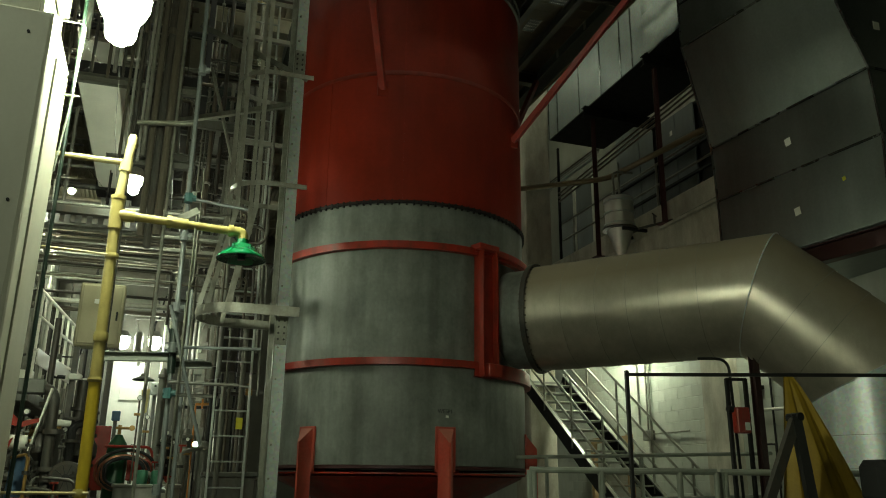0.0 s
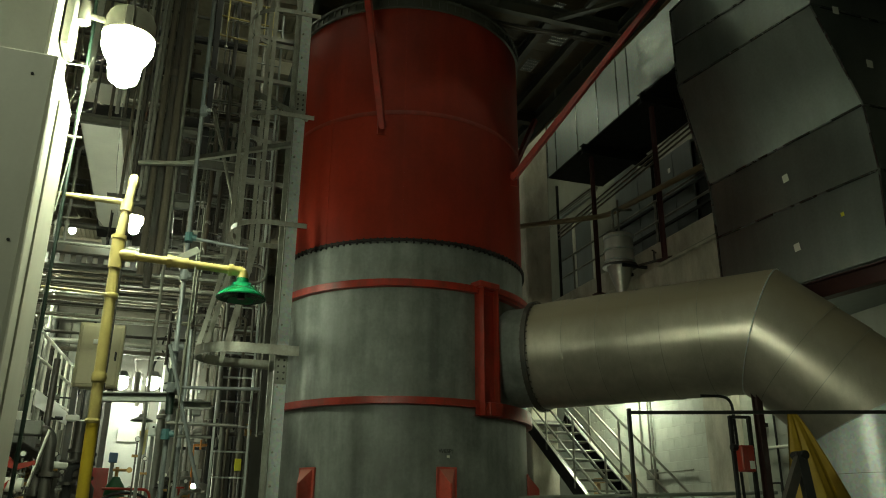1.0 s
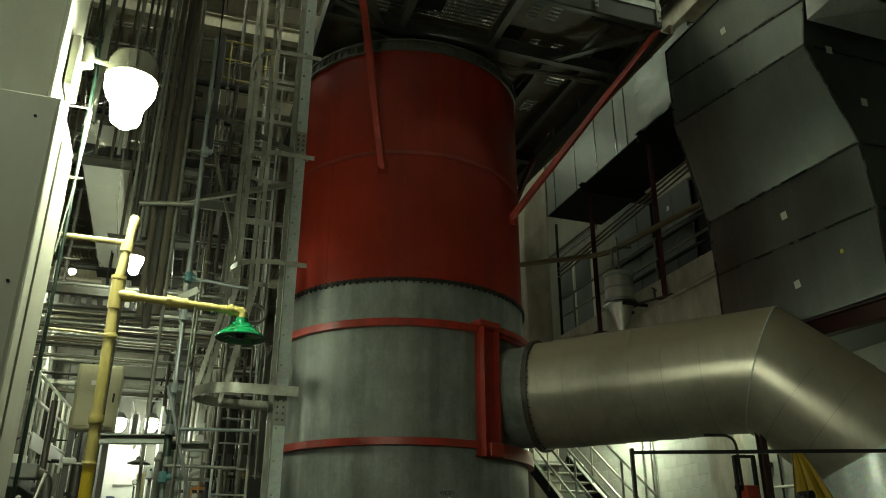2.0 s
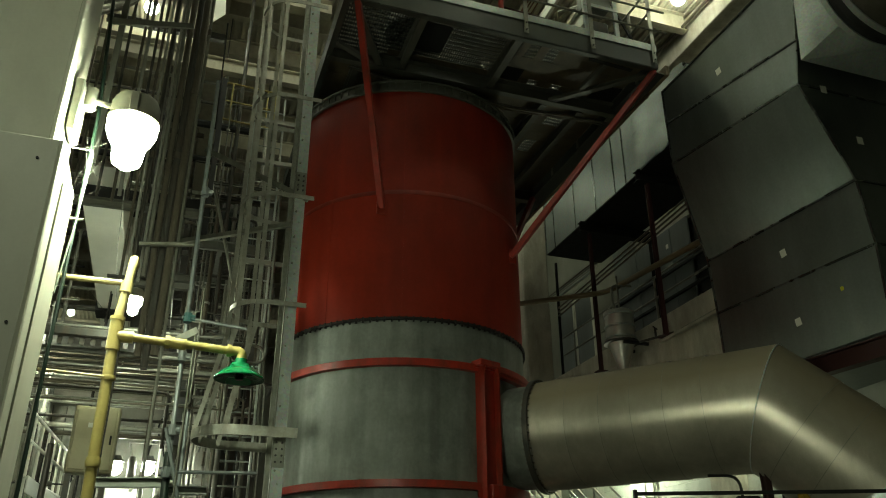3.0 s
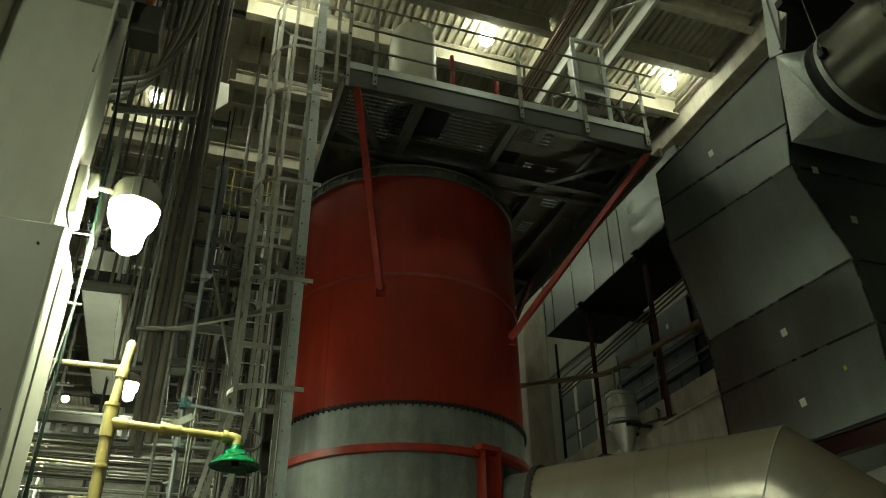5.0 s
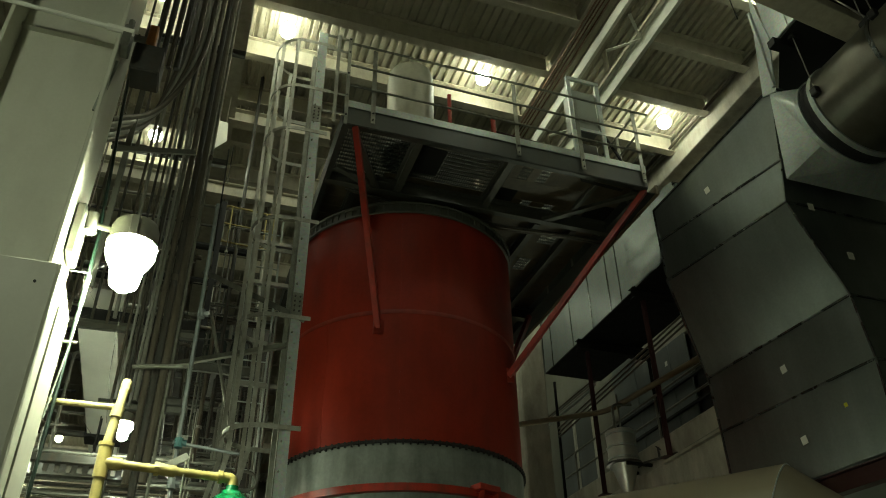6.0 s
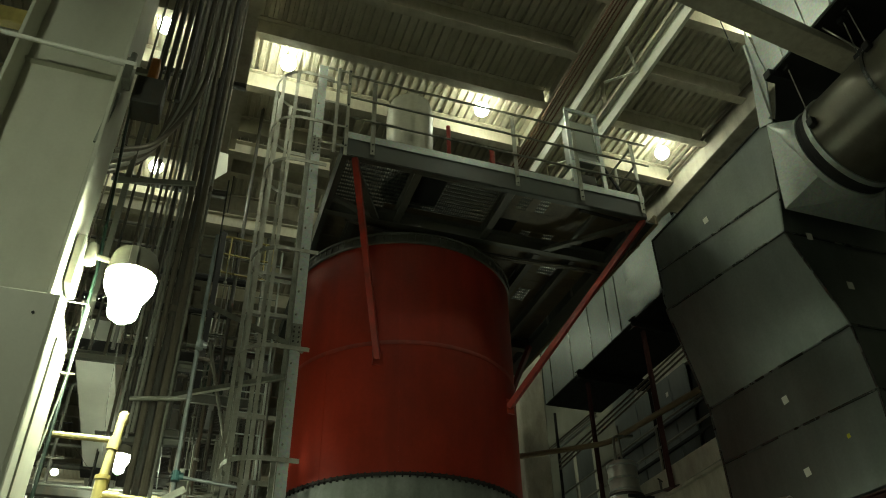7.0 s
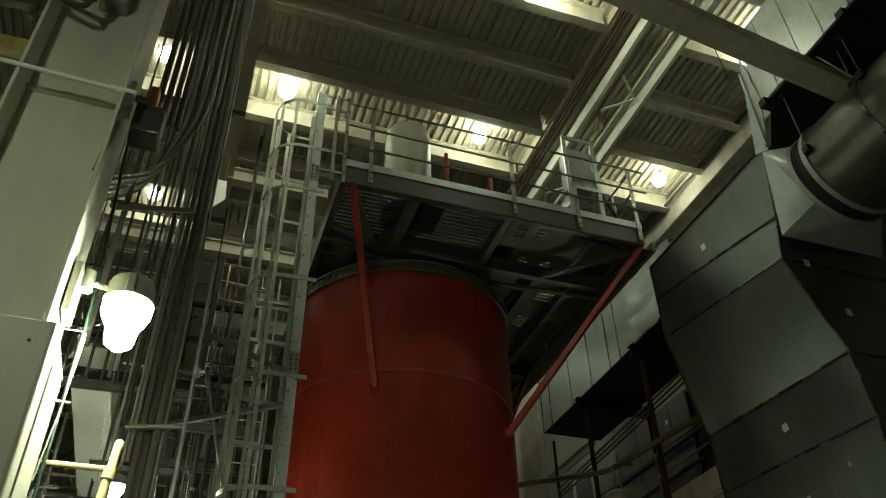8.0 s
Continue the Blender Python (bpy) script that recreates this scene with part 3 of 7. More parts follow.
for k in range(5):
    a = -88 + 72 * k if k else -88
    a = (-87.5, -144.5, -27, 45, 117)[k]
    mm = Matrix.Translation(VC) @ pose(0, 0, 0, 0, 0, a)
    pad = part("leg_pad", Geo().box(VR - 0.01, VR + 0.022, -0.125, 0.125, 1.13, 1.64, mm, 0.006), LEG_RED, vessel, "red painted pad plate")

    def at(x, y, z):
        return mm @ Vector((x, y, z))
    leg = Geo()
    foot = [at(VR + 0.02, -0.095, 0.0), at(VR + 0.15, -0.012, 0.0), at(VR + 0.15, 0.012, 0.0), at(VR + 0.02, 0.095, 0.0)]
    top = [at(VR + 0.02, -0.095, 1.615), at(VR + 0.15, -0.012, 1.455), at(VR + 0.15, 0.012, 1.455), at(VR + 0.02, 0.095, 1.615)]
    leg.add(foot + top, [(0, 1, 5, 4), (1, 2, 6, 5), (2, 3, 7, 6), (3, 0, 4, 7), (0, 3, 2, 1)])
    leg.box(VR - 0.06, VR + 0.28, -0.19, 0.19, 0.0, 0.02, mm)
    post = part("leg", leg, LEG_RED, vessel, "red painted angle leg")
    lift = [p + Vector((0, 0, 0.004)) for p in top]
    part("top_plate", Geo().add(top + lift, [(3, 2, 1, 0), (4, 5, 6, 7), (0, 1, 5, 4), (1, 2, 6, 5), (2, 3, 7, 6), (3, 0, 4, 7)]), RED_PALE, post, "pale sloped top plate")
    inner = Geo().bar(mm @ Vector((VR + 0.05, 0, 0.35)), mm @ Vector((0.4, 0, 0.5)), 0.08, 0.08)
    part("leg_brace", inner, DARK_RED, vessel)
# lettering and tag below it
cu = bpy.data.curves.new("lettering", "FONT")
cu.body, cu.size, cu.align_x, cu.align_y = "WESP1", 0.064, "CENTER", "CENTER"
cu.extrude = 0.0015
tmp = new("lettering_source", cu)
bpy.context.view_layer.update()
me = bpy.data.meshes.new_from_object(tmp.evaluated_get(bpy.context.evaluated_depsgraph_get()))
bpy.data.objects.remove(tmp)
bpy.data.curves.remove(cu)
me.transform(pose(*on_shell(-87.6, VR + 0.006, 1.815), 90, 0, 2.4))
me.transform(Matrix.Translation(-VC))
me.materials.clear()
me.materials.append(INK)
lettering = new("lettering", me)
lettering.parent = vessel
tagged(lettering, "black stencilled tag letters")
part("tag_plate", shell_box(Geo(), -86.8, VR + 0.002, VR + 0.008, 0.035, 1.742, 1.77), LABEL_WHITE, vessel, "small white tag")
# weld seams and a lap on the shell
for a, z0, z1 in ((-107, 4.42, 7.78), (-142, 4.42, 6.17)):
    part("weld_seam", shell_box(Geo(), a, VR - 0.01, VR + 0.004, 0.016, z0, z1), RED if z0 > 4 else VESSEL_GREY, vessel)
# head of the vessel under the platform
head = [(VR, 7.80), (VR + 0.035, 7.80), (VR + 0.035, 7.83), (VR + 0.01, 7.83), (VR + 0.01, 7.95), (VR + 0.04, 7.95), (VR + 0.04, 7.98), (0.4, 8.08)]
part("head_ring", Geo().lathe(head, 96, VM), PLATFORM_PAINT, vessel, "grey head ring with ribs")
ribs = Geo()
for k in range(90):
    shell_box(ribs, 4.0 * k, VR + 0.005, VR + 0.032, 0.012, 7.83, 7.95)
tagged(part("head_ribs", ribs, PLATFORM_PAINT, vessel), kind="stuff")

# ---- outlet duct: nozzle, level run, slope, drop ----
F, E, V = Vector((4.50, 9.15, 3.08)), Vector((6.22, 7.05, 3.08)), Vector((6.98, 6.36, 2.14))
DR = 0.67
ax = (F - Vector((VC.x, VC.y, 3.08))).normalized()
nozzle = thing("nozzle", F, "grey steel nozzle stub between vessel and duct", "duct")
part("stub", Geo().tube([F - ax * 0.95, F], DR - 0.03, 64), VESSEL_GREY, nozzle)
part("flange", Geo().tube([F - ax * 0.04, F + ax * 0.02], DR + 0.042, 64), DARK_IRON, nozzle, "dark bolted flange")
nb = Geo()
sx = ax.cross(Vector((0, 0, 1))).normalized()
for k in range(48):
    th = 2 * math.pi * k / 48
    c = F + (sx * math.cos(th) + Vector((0, 0, 1)) * math.sin(th)) * (DR + 0.022)
    nb.tube([c - ax * 0.055, c + ax * 0.045], 0.010, 6)
tagged(part("flange_bolts", nb, CONDUIT, nozzle), kind="stuff")
duct = thing("outlet_duct", E, "large round duct in dull metal jacketing with an elbow", "duct")


def jacket(name, a, b, first, last, laps, label):
    """A length of jacket whose ends lie in mitre planes, with raised lap bands between."""
    d = (b - a).normalized()
    u = d.cross(Vector((0, 0, 1))) if abs(d.z) < 0.95 else d.cross(Vector((1, 0, 0)))
    u.normalize()
    w = d.cross(u).normalized()
    n = 72

    def ring(p, plane, r):
        out = []
        for j in range(n):
            th = 2 * math.pi * j / n
            o = p + (u * math.cos(th) + w * math.sin(th)) * r
            if plane is not None:
                o = o - d * ((o - p).dot(plane) / d.dot(plane))
            out.append(o)
        return out
    L = (b - a).length
    cuts = [0.0] + [k for k in laps] + [1.0]
    for i in range(len(cuts) - 1):
        last_one = i == len(cuts) - 2
        ra = ring(a + d * L * cuts[i], first if i == 0 else None, DR)
        rb = ring(a + d * (L * cuts[i + 1] + (0.0 if last_one else 0.012)), last if last_one else None, DR + 0.009)
        band = part(name, Geo().add(ra + rb, [(j, (j + 1) % n, n + (j + 1) % n, n + j) for j in range(n)], True), GALV_NEW if name == "drop_band" else JACKET, duct, label)
        if not last_one:
            c = a + d * L * cuts[i + 1]
            part("seam_bead", Geo().tube(ring(c, None, DR + 0.006) + [ring(c, None, DR + 0.006)[0]], 0.0042, 5, False), GALV_BAR, band)


d1, d2, d3 = (E - F).normalized(), (V - E).normalized(), Vector((0, 0, -1))
m1, m2 = (d1 + d2).normalized(), (d2 + d3).normalized()
jacket("level_band", F + d1 * 0.03, E, None, m1, (0.2, 0.36, 0.5, 0.64, 0.8), "dull metal jacket in lapped bands")
jacket("elbow_gore", E, V, m1, m2, (0.33, 0.62), "dull metal elbow gore")
jacket("drop_band", V, Vector((V.x, V.y, 0.02)), m2, None, (0.3, 0.45, 0.8), "bright metal jacket going down")
seam = Geo()
for p, pl, d in ((E, m1, d1), (V, m2, d2)):
    u = d.cross(Vector((0, 0, 1))).normalized()
    w = d.cross(u).normalized()
    ring = []
    for j in range(49):
        th = 2 * math.pi * j / 48
        o = p + (u * math.cos(th) + w * math.sin(th)) * (DR + 0.004)
        ring.append(o - d * ((o - p).dot(pl) / d.dot(pl)))
    seam.tube(ring, 0.008, 6)
part("mitre_seam", seam, GALV_NEW, duct, "bright mitre seam")


# ---- service platform over the vessel ----
PX0, PX1, PY0, PY1, PZ0, PZ1 = 1.40, 6.12, 7.93, 13.4, 8.36, 8.66
plat = thing("service_platform", (PX0, PY0, PZ0), "grey steel service platform with open grating round the vessel head", "platform")
part("front_channel", Geo().channel((PX0, PY0 + 0.01, (PZ0 + PZ1) / 2), (PX1, PY0 + 0.01, (PZ0 + PZ1) / 2), 0.30, -0.09, -0.012), CHANNEL_PAINT, plat)
part("side_channel", Geo().box(PX0, PX0 + 0.012, PY0 + 0.012, PY1, PZ0, PZ1).box(PX0, PX0 + 0.08, PY0 + 0.1, PY1, PZ0, PZ0 + 0.012), CHANNEL_PAINT, plat)
part("side_channel", Geo().box(PX1 - 0.012, PX1, PY0 + 0.012, PY1, PZ0, PZ1).box(PX1 - 0.08, PX1, PY0 + 0.1, PY1, PZ0, PZ0 + 0.012), CHANNEL_PAINT, plat)
part("back_channel", Geo().box(PX0, PX1, PY1, PY1 + 0.012, PZ0, PZ1), CHANNEL_PAINT, plat)
part("toe_plate", Geo().box(PX0, PX1, PY0 - 0.008, PY0 - 0.001, PZ1 - 0.01, PZ1 + 0.11), GALV, plat, "bright galvanized toe plate")
for x in (2.52, 3.93):
    part("cross_beam", Geo().ibeam((x, PY0 + 0.1, PZ0 + 0.12), (x, 9.22, PZ0 + 0.12), 0.2, 0.11, 0.012, 0.01), PLATFORM_PAINT, plat)
for x in (1.9, 4.95, 5.6):
    part("cross_beam", Geo().ibeam((x, 9.4, PZ0 + 0.14), (x, PY1, PZ0 + 0.14), 0.18, 0.10, 0.012, 0.01), PLATFORM_PAINT, plat)
part("long_beam", Geo().channel((PX0 + 0.02, 9.26, PZ0 + 0.08), (PX1 - 0.02, 9.26, PZ0 + 0.08), 0.24, 0.10, 0.012), PLATFORM_PAINT, plat)
part("long_beam", Geo().ibeam((PX0 + 0.02, 12.3, PZ0 + 0.08), (PX1 - 0.02, 12.3, PZ0 + 0.08), 0.24, 0.14, 0.014, 0.01), PLATFORM_PAINT, plat)
# bearing bars run front to back, flat rods tie them
grate = Geo()
for x in np.arange(PX0 + 0.03, PX1 - 0.03, 0.036):
    grate.box(x, x + 0.012, PY0 + 0.02, PY1, PZ1 - 0.036, PZ1 - 0.010)
for y in np.arange(PY0 + 0.04, PY1, 0.085):
    grate.box(PX0 + 0.02, PX1 - 0.02, y, y + 0.018, PZ1 - 0.038, PZ1 - 0.012)
tagged(part("grating", grate, CHANNEL_PAINT, plat, "open bar grating"), kind="stuff")
for p, q, w in (((1.55, 8.02, 8.36), (2.2, 9.22, 8.36), 0.10), ((4.95, 9.22, 8.37), (6.05, 8.14, 8.37), 0.09), ((5.36, 8.12, 8.40), (5.30, 8.82, 8.40), 0.07), ((1.50, 8.9, 8.37), (2.1, 9.2, 8.37), 0.07)):
    part("plan_brace", Geo().bar(p, q, w, 0.06), PLATFORM_PAINT, plat)
part("angle_clip", Geo().angle((5.05, 8.09, 8.34), (5.76, 8.13, 8.34), 0.06, 0.008), BLACK_STEEL_AND_SHADE, plat, "short black angle under the front channel")
for x0, x1, y0, y1 in ((2.6, 3.05, 8.35, 8.95), (4.05, 4.4, 8.9, 9.2)):
    part("cover_plate", Geo().box(x0, x1, y0, y1, PZ1 - 0.05, PZ1 - 0.038), BLACK_STEEL_AND_SHADE, plat, "dark plate laid under the grating")
# worn floor plates close most of the deck; small bays of grating stay open between them
for y0, y1, x0, holes in ((7.95, 8.27, 4.12, ()), (8.27, 8.63, 4.12, ((4.25, 4.42), (4.56, 4.72))), (8.63, 9.10, 4.12, ()), (9.10, 9.47, 2.30, ((4.57, 4.72), (4.95, 5.12))), (9.47, 9.90, 1.42, ()),
                          (9.90, 10.16, 1.42, ((5.28, 5.62),)), (10.16, 10.40, 1.42, ((4.90, 5.12),)), (10.40, 10.66, 1.42, ()), (10.66, 11.05, 1.42, ((5.20, 5.42),)), (11.05, 13.38, 1.42, ())):
    cuts = [x0] + [x for h in holes for x in h] + [PX1 - 0.02]
    for xa, xb in zip(cuts[::2], cuts[1::2]):
        part("floor_plate", Geo().box(xa, xb, y0 + 0.003, y1 - 0.003, PZ1 - 0.047, PZ1 - 0.040), FLOOR_PLATE, plat, "worn brown floor plate")
part("cover_plate", Geo().box(5.66, 6.08, 8.86, 9.22, PZ1 - 0.062, PZ1 - 0.050), BLACK_STEEL_AND_SHADE, plat, "dark plate laid under the deck")
part("side_ledge", Geo().box(PX1 + 0.002, 6.31, 8.06, PY1, PZ0 + 0.01, PZ0 + 0.03), CHANNEL_PAINT, plat)
part("edge_angle", Geo().box(6.31, 6.36, 8.02, PY1, PZ0 - 0.01, PZ0 + 0.16), BROWN_PIPE, plat, "brown edge angle along the side")
# guard rail
guard = thing("guard_rail", (PX0, PY0, PZ1), "galvanized pipe guard rail on flat bolted posts", "railing")
for x in (1.80, 3.98, 5.03, 6.06):
    p = part("post", Geo().box(x - 0.033, x + 0.033, PY0 - 0.024, PY0 - 0.012, PZ0 + 0.06, 9.84, c=0.003), GALV_BAR, guard, "flat galvanized post")
    part("bolt", Geo().tube([(x, PY0 - 0.035, 8.48), (x, PY0 - 0.02, 8.48)], 0.012, 6).tube([(x, PY0 - 0.035, 8.6), (x, PY0 - 0.02, 8.6)], 0.012, 6), BLACK_STEEL_AND_SHADE, p)
part("red_post", Geo().tube([(2.97, PY0 + 0.1, PZ1), (2.97, PY0 + 0.1, 9.42)], 0.032, 10), RED_TRIM, guard, "red painted pipe post")
for z, r in ((9.86, 0.018), (9.42, 0.017), (9.02, 0.017)):
    part("rail", Geo().tube([(PX0 + 0.02, PY0 - 0.04, z), (PX1 + 0.2, PY0 - 0.04, z)], r, 8), GALV_BAR, guard, "dull pipe rail")
for z in (9.82, 9.42, 9.02):
    part("rail", Geo().tube([(PX1 - 0.02, PY0, z), (PX1 - 0.02, PY0 + 4.2, z)], 0.02, 8), GALV_BAR, guard)
for y in (0.55, 1.5, 2.5, 3.5):
    part("post", Geo().box(PX1 - 0.028, PX1 - 0.016, PY0 + y - 0.033, PY0 + y + 0.033, PZ1 - 0.2, 9.84), GALV_BAR, guard)
part("side_toe_plate", Geo().box(PX1 - 0.010, PX1 - 0.004, PY0, PY0 + 4.2, PZ1 + 0.002, PZ1 + 0.11), GALV, guard, "galvanized toe plate on the side")
solid("red_pipe", Geo().tube([(3.9, 8.5, 9.36), (5.1, 8.5, 9.30)], 0.018, 8).tube([(3.9, 8.5, 8.66), (3.9, 8.5, 9.36)], 0.018, 8), DARK_RED, "thin red pipe behind the platform rail", "pipe")
solid("red_post", Geo().tube([(3.78, 8.3, 8.66), (3.78, 8.3, 9.42)], 0.04, 10), RED_TRIM, "short red pipe stub on the platform", "pipe")
grab = thing("grab_posts", (1.35, 7.86, 8.3), "flat galvanized grab posts at the ladder head", "railing")
for x in (1.25, 1.41):
    part("post", Geo().box(x - 0.025, x + 0.025, 7.84, 7.855, 8.25, 9.92, c=0.003), GALV_BAR, grab)
for z in (8.42, 8.78, 9.2, 9.62, 9.88):
    part("tie_bar", Geo().box(1.06, 1.43, 7.856, 7.866, z - 0.02, z + 0.02), GALV_BAR, grab)
    part("bolt", Geo().tube([(1.41, 7.83, z), (1.41, 7.845, z)], 0.014, 8), BLACK_STEEL_AND_SHADE, grab)
# struts from the shell to the platform
for foot, top in (((4.24, 9.36, 5.62), (6.10, 8.02, 8.36)), ((2.26, 9.05, 5.92), (1.58, 7.98, 8.36)), ((4.70, 11.0, 5.9), (6.05, 12.2, 8.36)), ((1.45, 11.2, 5.9), (1.5, 12.6, 8.36))):
    s = thing("strut", foot, "red painted square strut from shell to platform", "strut", "platform struts")
    part("tube", Geo().bar(foot, top, 0.08, 0.08), RED_TRIM, s)
    ft = Vector(foot)
    part("foot_plate", Geo().bar(ft + Vector((0, -0.01, -0.09)), ft + Vector((0, -0.01, 0.12)), 0.14, 0.03, (0, 1, 0)), RED, s)
# cable bundle slung below the beam, tied here and there
for i in range(6):
    y, z = 9.36 + 0.028 * (i % 3), 8.29 - 0.03 * (i // 3)
    sag = 0.015 * (i % 2)
    pts = [(1.75 + 0.07 * i, y - 0.02, z + 0.05), (2.4, y, z - sag), (3.05, y + 0.03, z - 0.03), (3.45, y + 0.05, z + sag), (4.4, y + 0.04, z - 0.03 - sag), (5.3, y, z), (6.05, y - 0.02, z - 0.02 + sag)]
    solid("cable", Geo().tube(bent(pts, 0.3), 0.013, 6), CONDUIT if i % 2 else DARK_IRON, "dull cable slung under the platform", "cable", "platform cables")
clamp = thing("cable_clamp", (3.4, 9.4, 8.2), "steel clamp that gathers the slung cables", "clamp")
part("saddle", Geo().box(3.32, 3.50, 9.33, 9.47, 8.20, 8.225, c=0.004), GALV_BAR, clamp)
part("bolt", Geo().tube([(3.36, 9.32, 8.17), (3.36, 9.32, 8.42)], 0.01, 6), GALV_BAR, clamp)
part("bolt", Geo().tube([(3.46, 9.32, 8.17), (3.46, 9.32, 8.42)], 0.01, 6), GALV_BAR, clamp)
# insulator housing and cabinet on the platform
dome = thing("insulator_housing", (2.58, 8.75, 8.66), "pale round housing with a domed top on the platform", "housing")
part("body", Geo().lathe([(0.37, 8.66), (0.37, 10.16), (0.34, 10.38), (0.24, 10.46), (0.0, 10.50)], 40, Matrix.Translation((2.58, 8.75, 0))), LAMP_BODY, dome)
part("base_flange", Geo().lathe([(0.37, 8.66), (0.43, 8.66), (0.43, 8.72), (0.37, 8.72)], 40, Matrix.Translation((2.58, 8.75, 0))), STEEL_PAINT, dome)
cab = thing("control_cabinet", (5.36, 8.3, 8.66), "grey cabinet hung in a pale steel frame on the platform", "cabinet")
for x in (5.08, 5.60):
    part("post", Geo().channel((x, 8.10, 8.66), (x, 8.10, 10.55), 0.07, 0.04, 0.006, (1, 0, 0)), GALV, cab, "pale channel post")
part("crossbar", Geo().box(5.05, 5.64, 8.09, 8.13, 10.49, 10.56), GALV, cab)
part("crossbar", Geo().box(5.05, 5.64, 8.09, 8.12, 9.40, 9.46), GALV, cab)
door = part("body", Geo().box(5.13, 5.56, 8.14, 8.42, 9.50, 10.32, c=0.01), GREY_PAINT, cab)
part("latch", Geo().box(5.17, 5.20, 8.12, 8.14, 9.86, 9.95, c=0.003), BLACK_STEEL_AND_SHADE, door)
for z in (9.6, 10.2):
    part("hinge", Geo().tube([(5.555, 8.135, z - 0.04), (5.555, 8.135, z + 0.04)], 0.012, 8), GALV_BAR, door)
part("motor", Geo().box(5.18, 5.52, 8.18, 8.5, 8.95, 9.25, c=0.04).tube([(5.5, 8.3, 9.1), (5.62, 8.3, 9.1)], 0.06, 12), DARK_IRON, cab, "oily motor under the cabinet")
part("brace", Geo().bar((5.62, 8.12, 9.42), (5.98, 8.12, 8.70), 0.03, 0.03), BLACK_STEEL_AND_SHADE, cab)

# ---- caged ladder at the end of the platform ----
LX, LY0, LY1 = 1.06, 7.72, 8.20
ladder = thing("caged_ladder", (LX, LY0, 0), "galvanized caged ladder up to the platform", "ladder")
front_stile = part("stile", Geo().channel((LX - 0.06, LY0, 0.0), (LX - 0.06, LY0, 9.75), 0.12, 0.05, 0.008, (1, 0, 0)), GALV, ladder, "pale channel stile with bolt plates")
part("stile", Geo().channel((LX - 0.06, LY1, 0.0), (LX - 0.06, LY1, 9.75), 0.12, 0.05, 0.008, (1, 0, 0)), GALV_BAR, ladder)
for z in np.arange(0.3, 8.9, 0.305):
    part("rung", Geo().tube([(LX - 0.05, LY0, z), (LX - 0.05, LY1, z)], 0.012, 8), GALV_BAR, ladder)
part("stile_lip", Geo().box(LX - 0.125, LX - 0.117, LY0 - 0.03, LY0 + 0.03, 0.0, 9.75), GALV_BAR, front_stile, "folded lip of the stile")
for z in np.arange(0.42, 9.0, 0.305):
    part("bolt", Geo().tube([(LX - 0.085, LY0 - 0.022, z), (LX - 0.085, LY0 - 0.002, z)], 0.011, 6), GALV_BAR, front_stile)
for z in (2.42, 5.35, 8.2):
    plate = part("splice_plate", Geo().box(LX - 0.118, LX - 0.004, LY0 - 0.012, LY0 - 0.003, z - 0.14, z + 0.14, c=0.002), GALV_BAR, front_stile, "bolted splice plate")
    for dx in (-0.09, -0.035):
        for dz in (-0.09, -0.03, 0.03, 0.09):
            part("bolt", Geo().tube([(LX + dx, LY0 - 0.026, z + dz), (LX + dx, LY0 - 0.012, z + dz)], 0.011, 6), DARK_IRON, ladder)
cx, cy, cr = 0.78, (LY0 + LY1) / 2, 0.37
HOOPS = (2.58, 3.88, 5.12, 6.40, 7.78, 8.52, 9.38)
for z in HOOPS:
    r, hx = (0.41, 0.60) if z < 3 else (cr, cx)
    pts = [(LX + 0.08, cy - r, z), (hx, cy - r, z)] + arc((hx, cy, z), r, -90, -270, 18)[1:] + [(LX, cy + r, z)]
    hoop, k, hh = Geo(), len(pts), 0.048 if z < 3 else 0.025
    ring = [Vector(p) + Vector((0, 0, h)) + (Vector((hx, cy, z)) - Vector(p)).normalized() * d for h, d in ((-hh, 0), (hh, 0), (hh, 0.010), (-hh, 0.010)) for p in pts]
    hoop.add(ring, [(q * k + i, q * k + i + 1, ((q + 1) % 4) * k + i + 1, ((q + 1) % 4) * k + i) for q in range(4) for i in range(k - 1)] + [(0, k, 2 * k, 3 * k), (k - 1, 4 * k - 1, 3 * k - 1, 2 * k - 1)])
    part("hoop", hoop, CAGE_STEEL, ladder, "flat bar cage hoop")
for a in (-110, -145, -180, -215, -250):
    r = cr - 0.008
    xx, yy = cx + r * math.cos(radians(a)), cy + r * math.sin(radians(a))
    low = Vector((0.60 + 0.40 * math.cos(radians(a)), cy + 0.40 * math.sin(radians(a)), 2.56))
    part("cage_bar", Geo().box(xx - 0.022, xx + 0.022, yy - 0.005, yy + 0.005, 3.6, 9.4).bar(low, (xx, yy, 3.62), 0.044, 0.010, (0, 1, 0)), CAGE_STEEL, ladder)
part("tie", Geo().bar((1.09, 7.68, 5.14), (-0.05, 8.62, 6.12), 0.012, 0.06), GALV_BAR, ladder, "flat bar tie")
part("tie", Geo().bar((1.0, 7.75, 4.87), (-0.2, 8.46, 4.79), 0.05, 0.05), GALV_BAR, ladder, "square tie to the pipe frame")
part("tie", Geo().tube([(0.12, 8.8, 5.69), (0.53, 8.8, 4.25)], 0.02, 8), GALV_BAR, ladder)
solid("tie_post", Geo().box(-0.26, -0.18, 8.42, 8.66, 4.6, 6.3, c=0.006), DARK_IRON, "dark steel post that holds the ladder ties", "post")


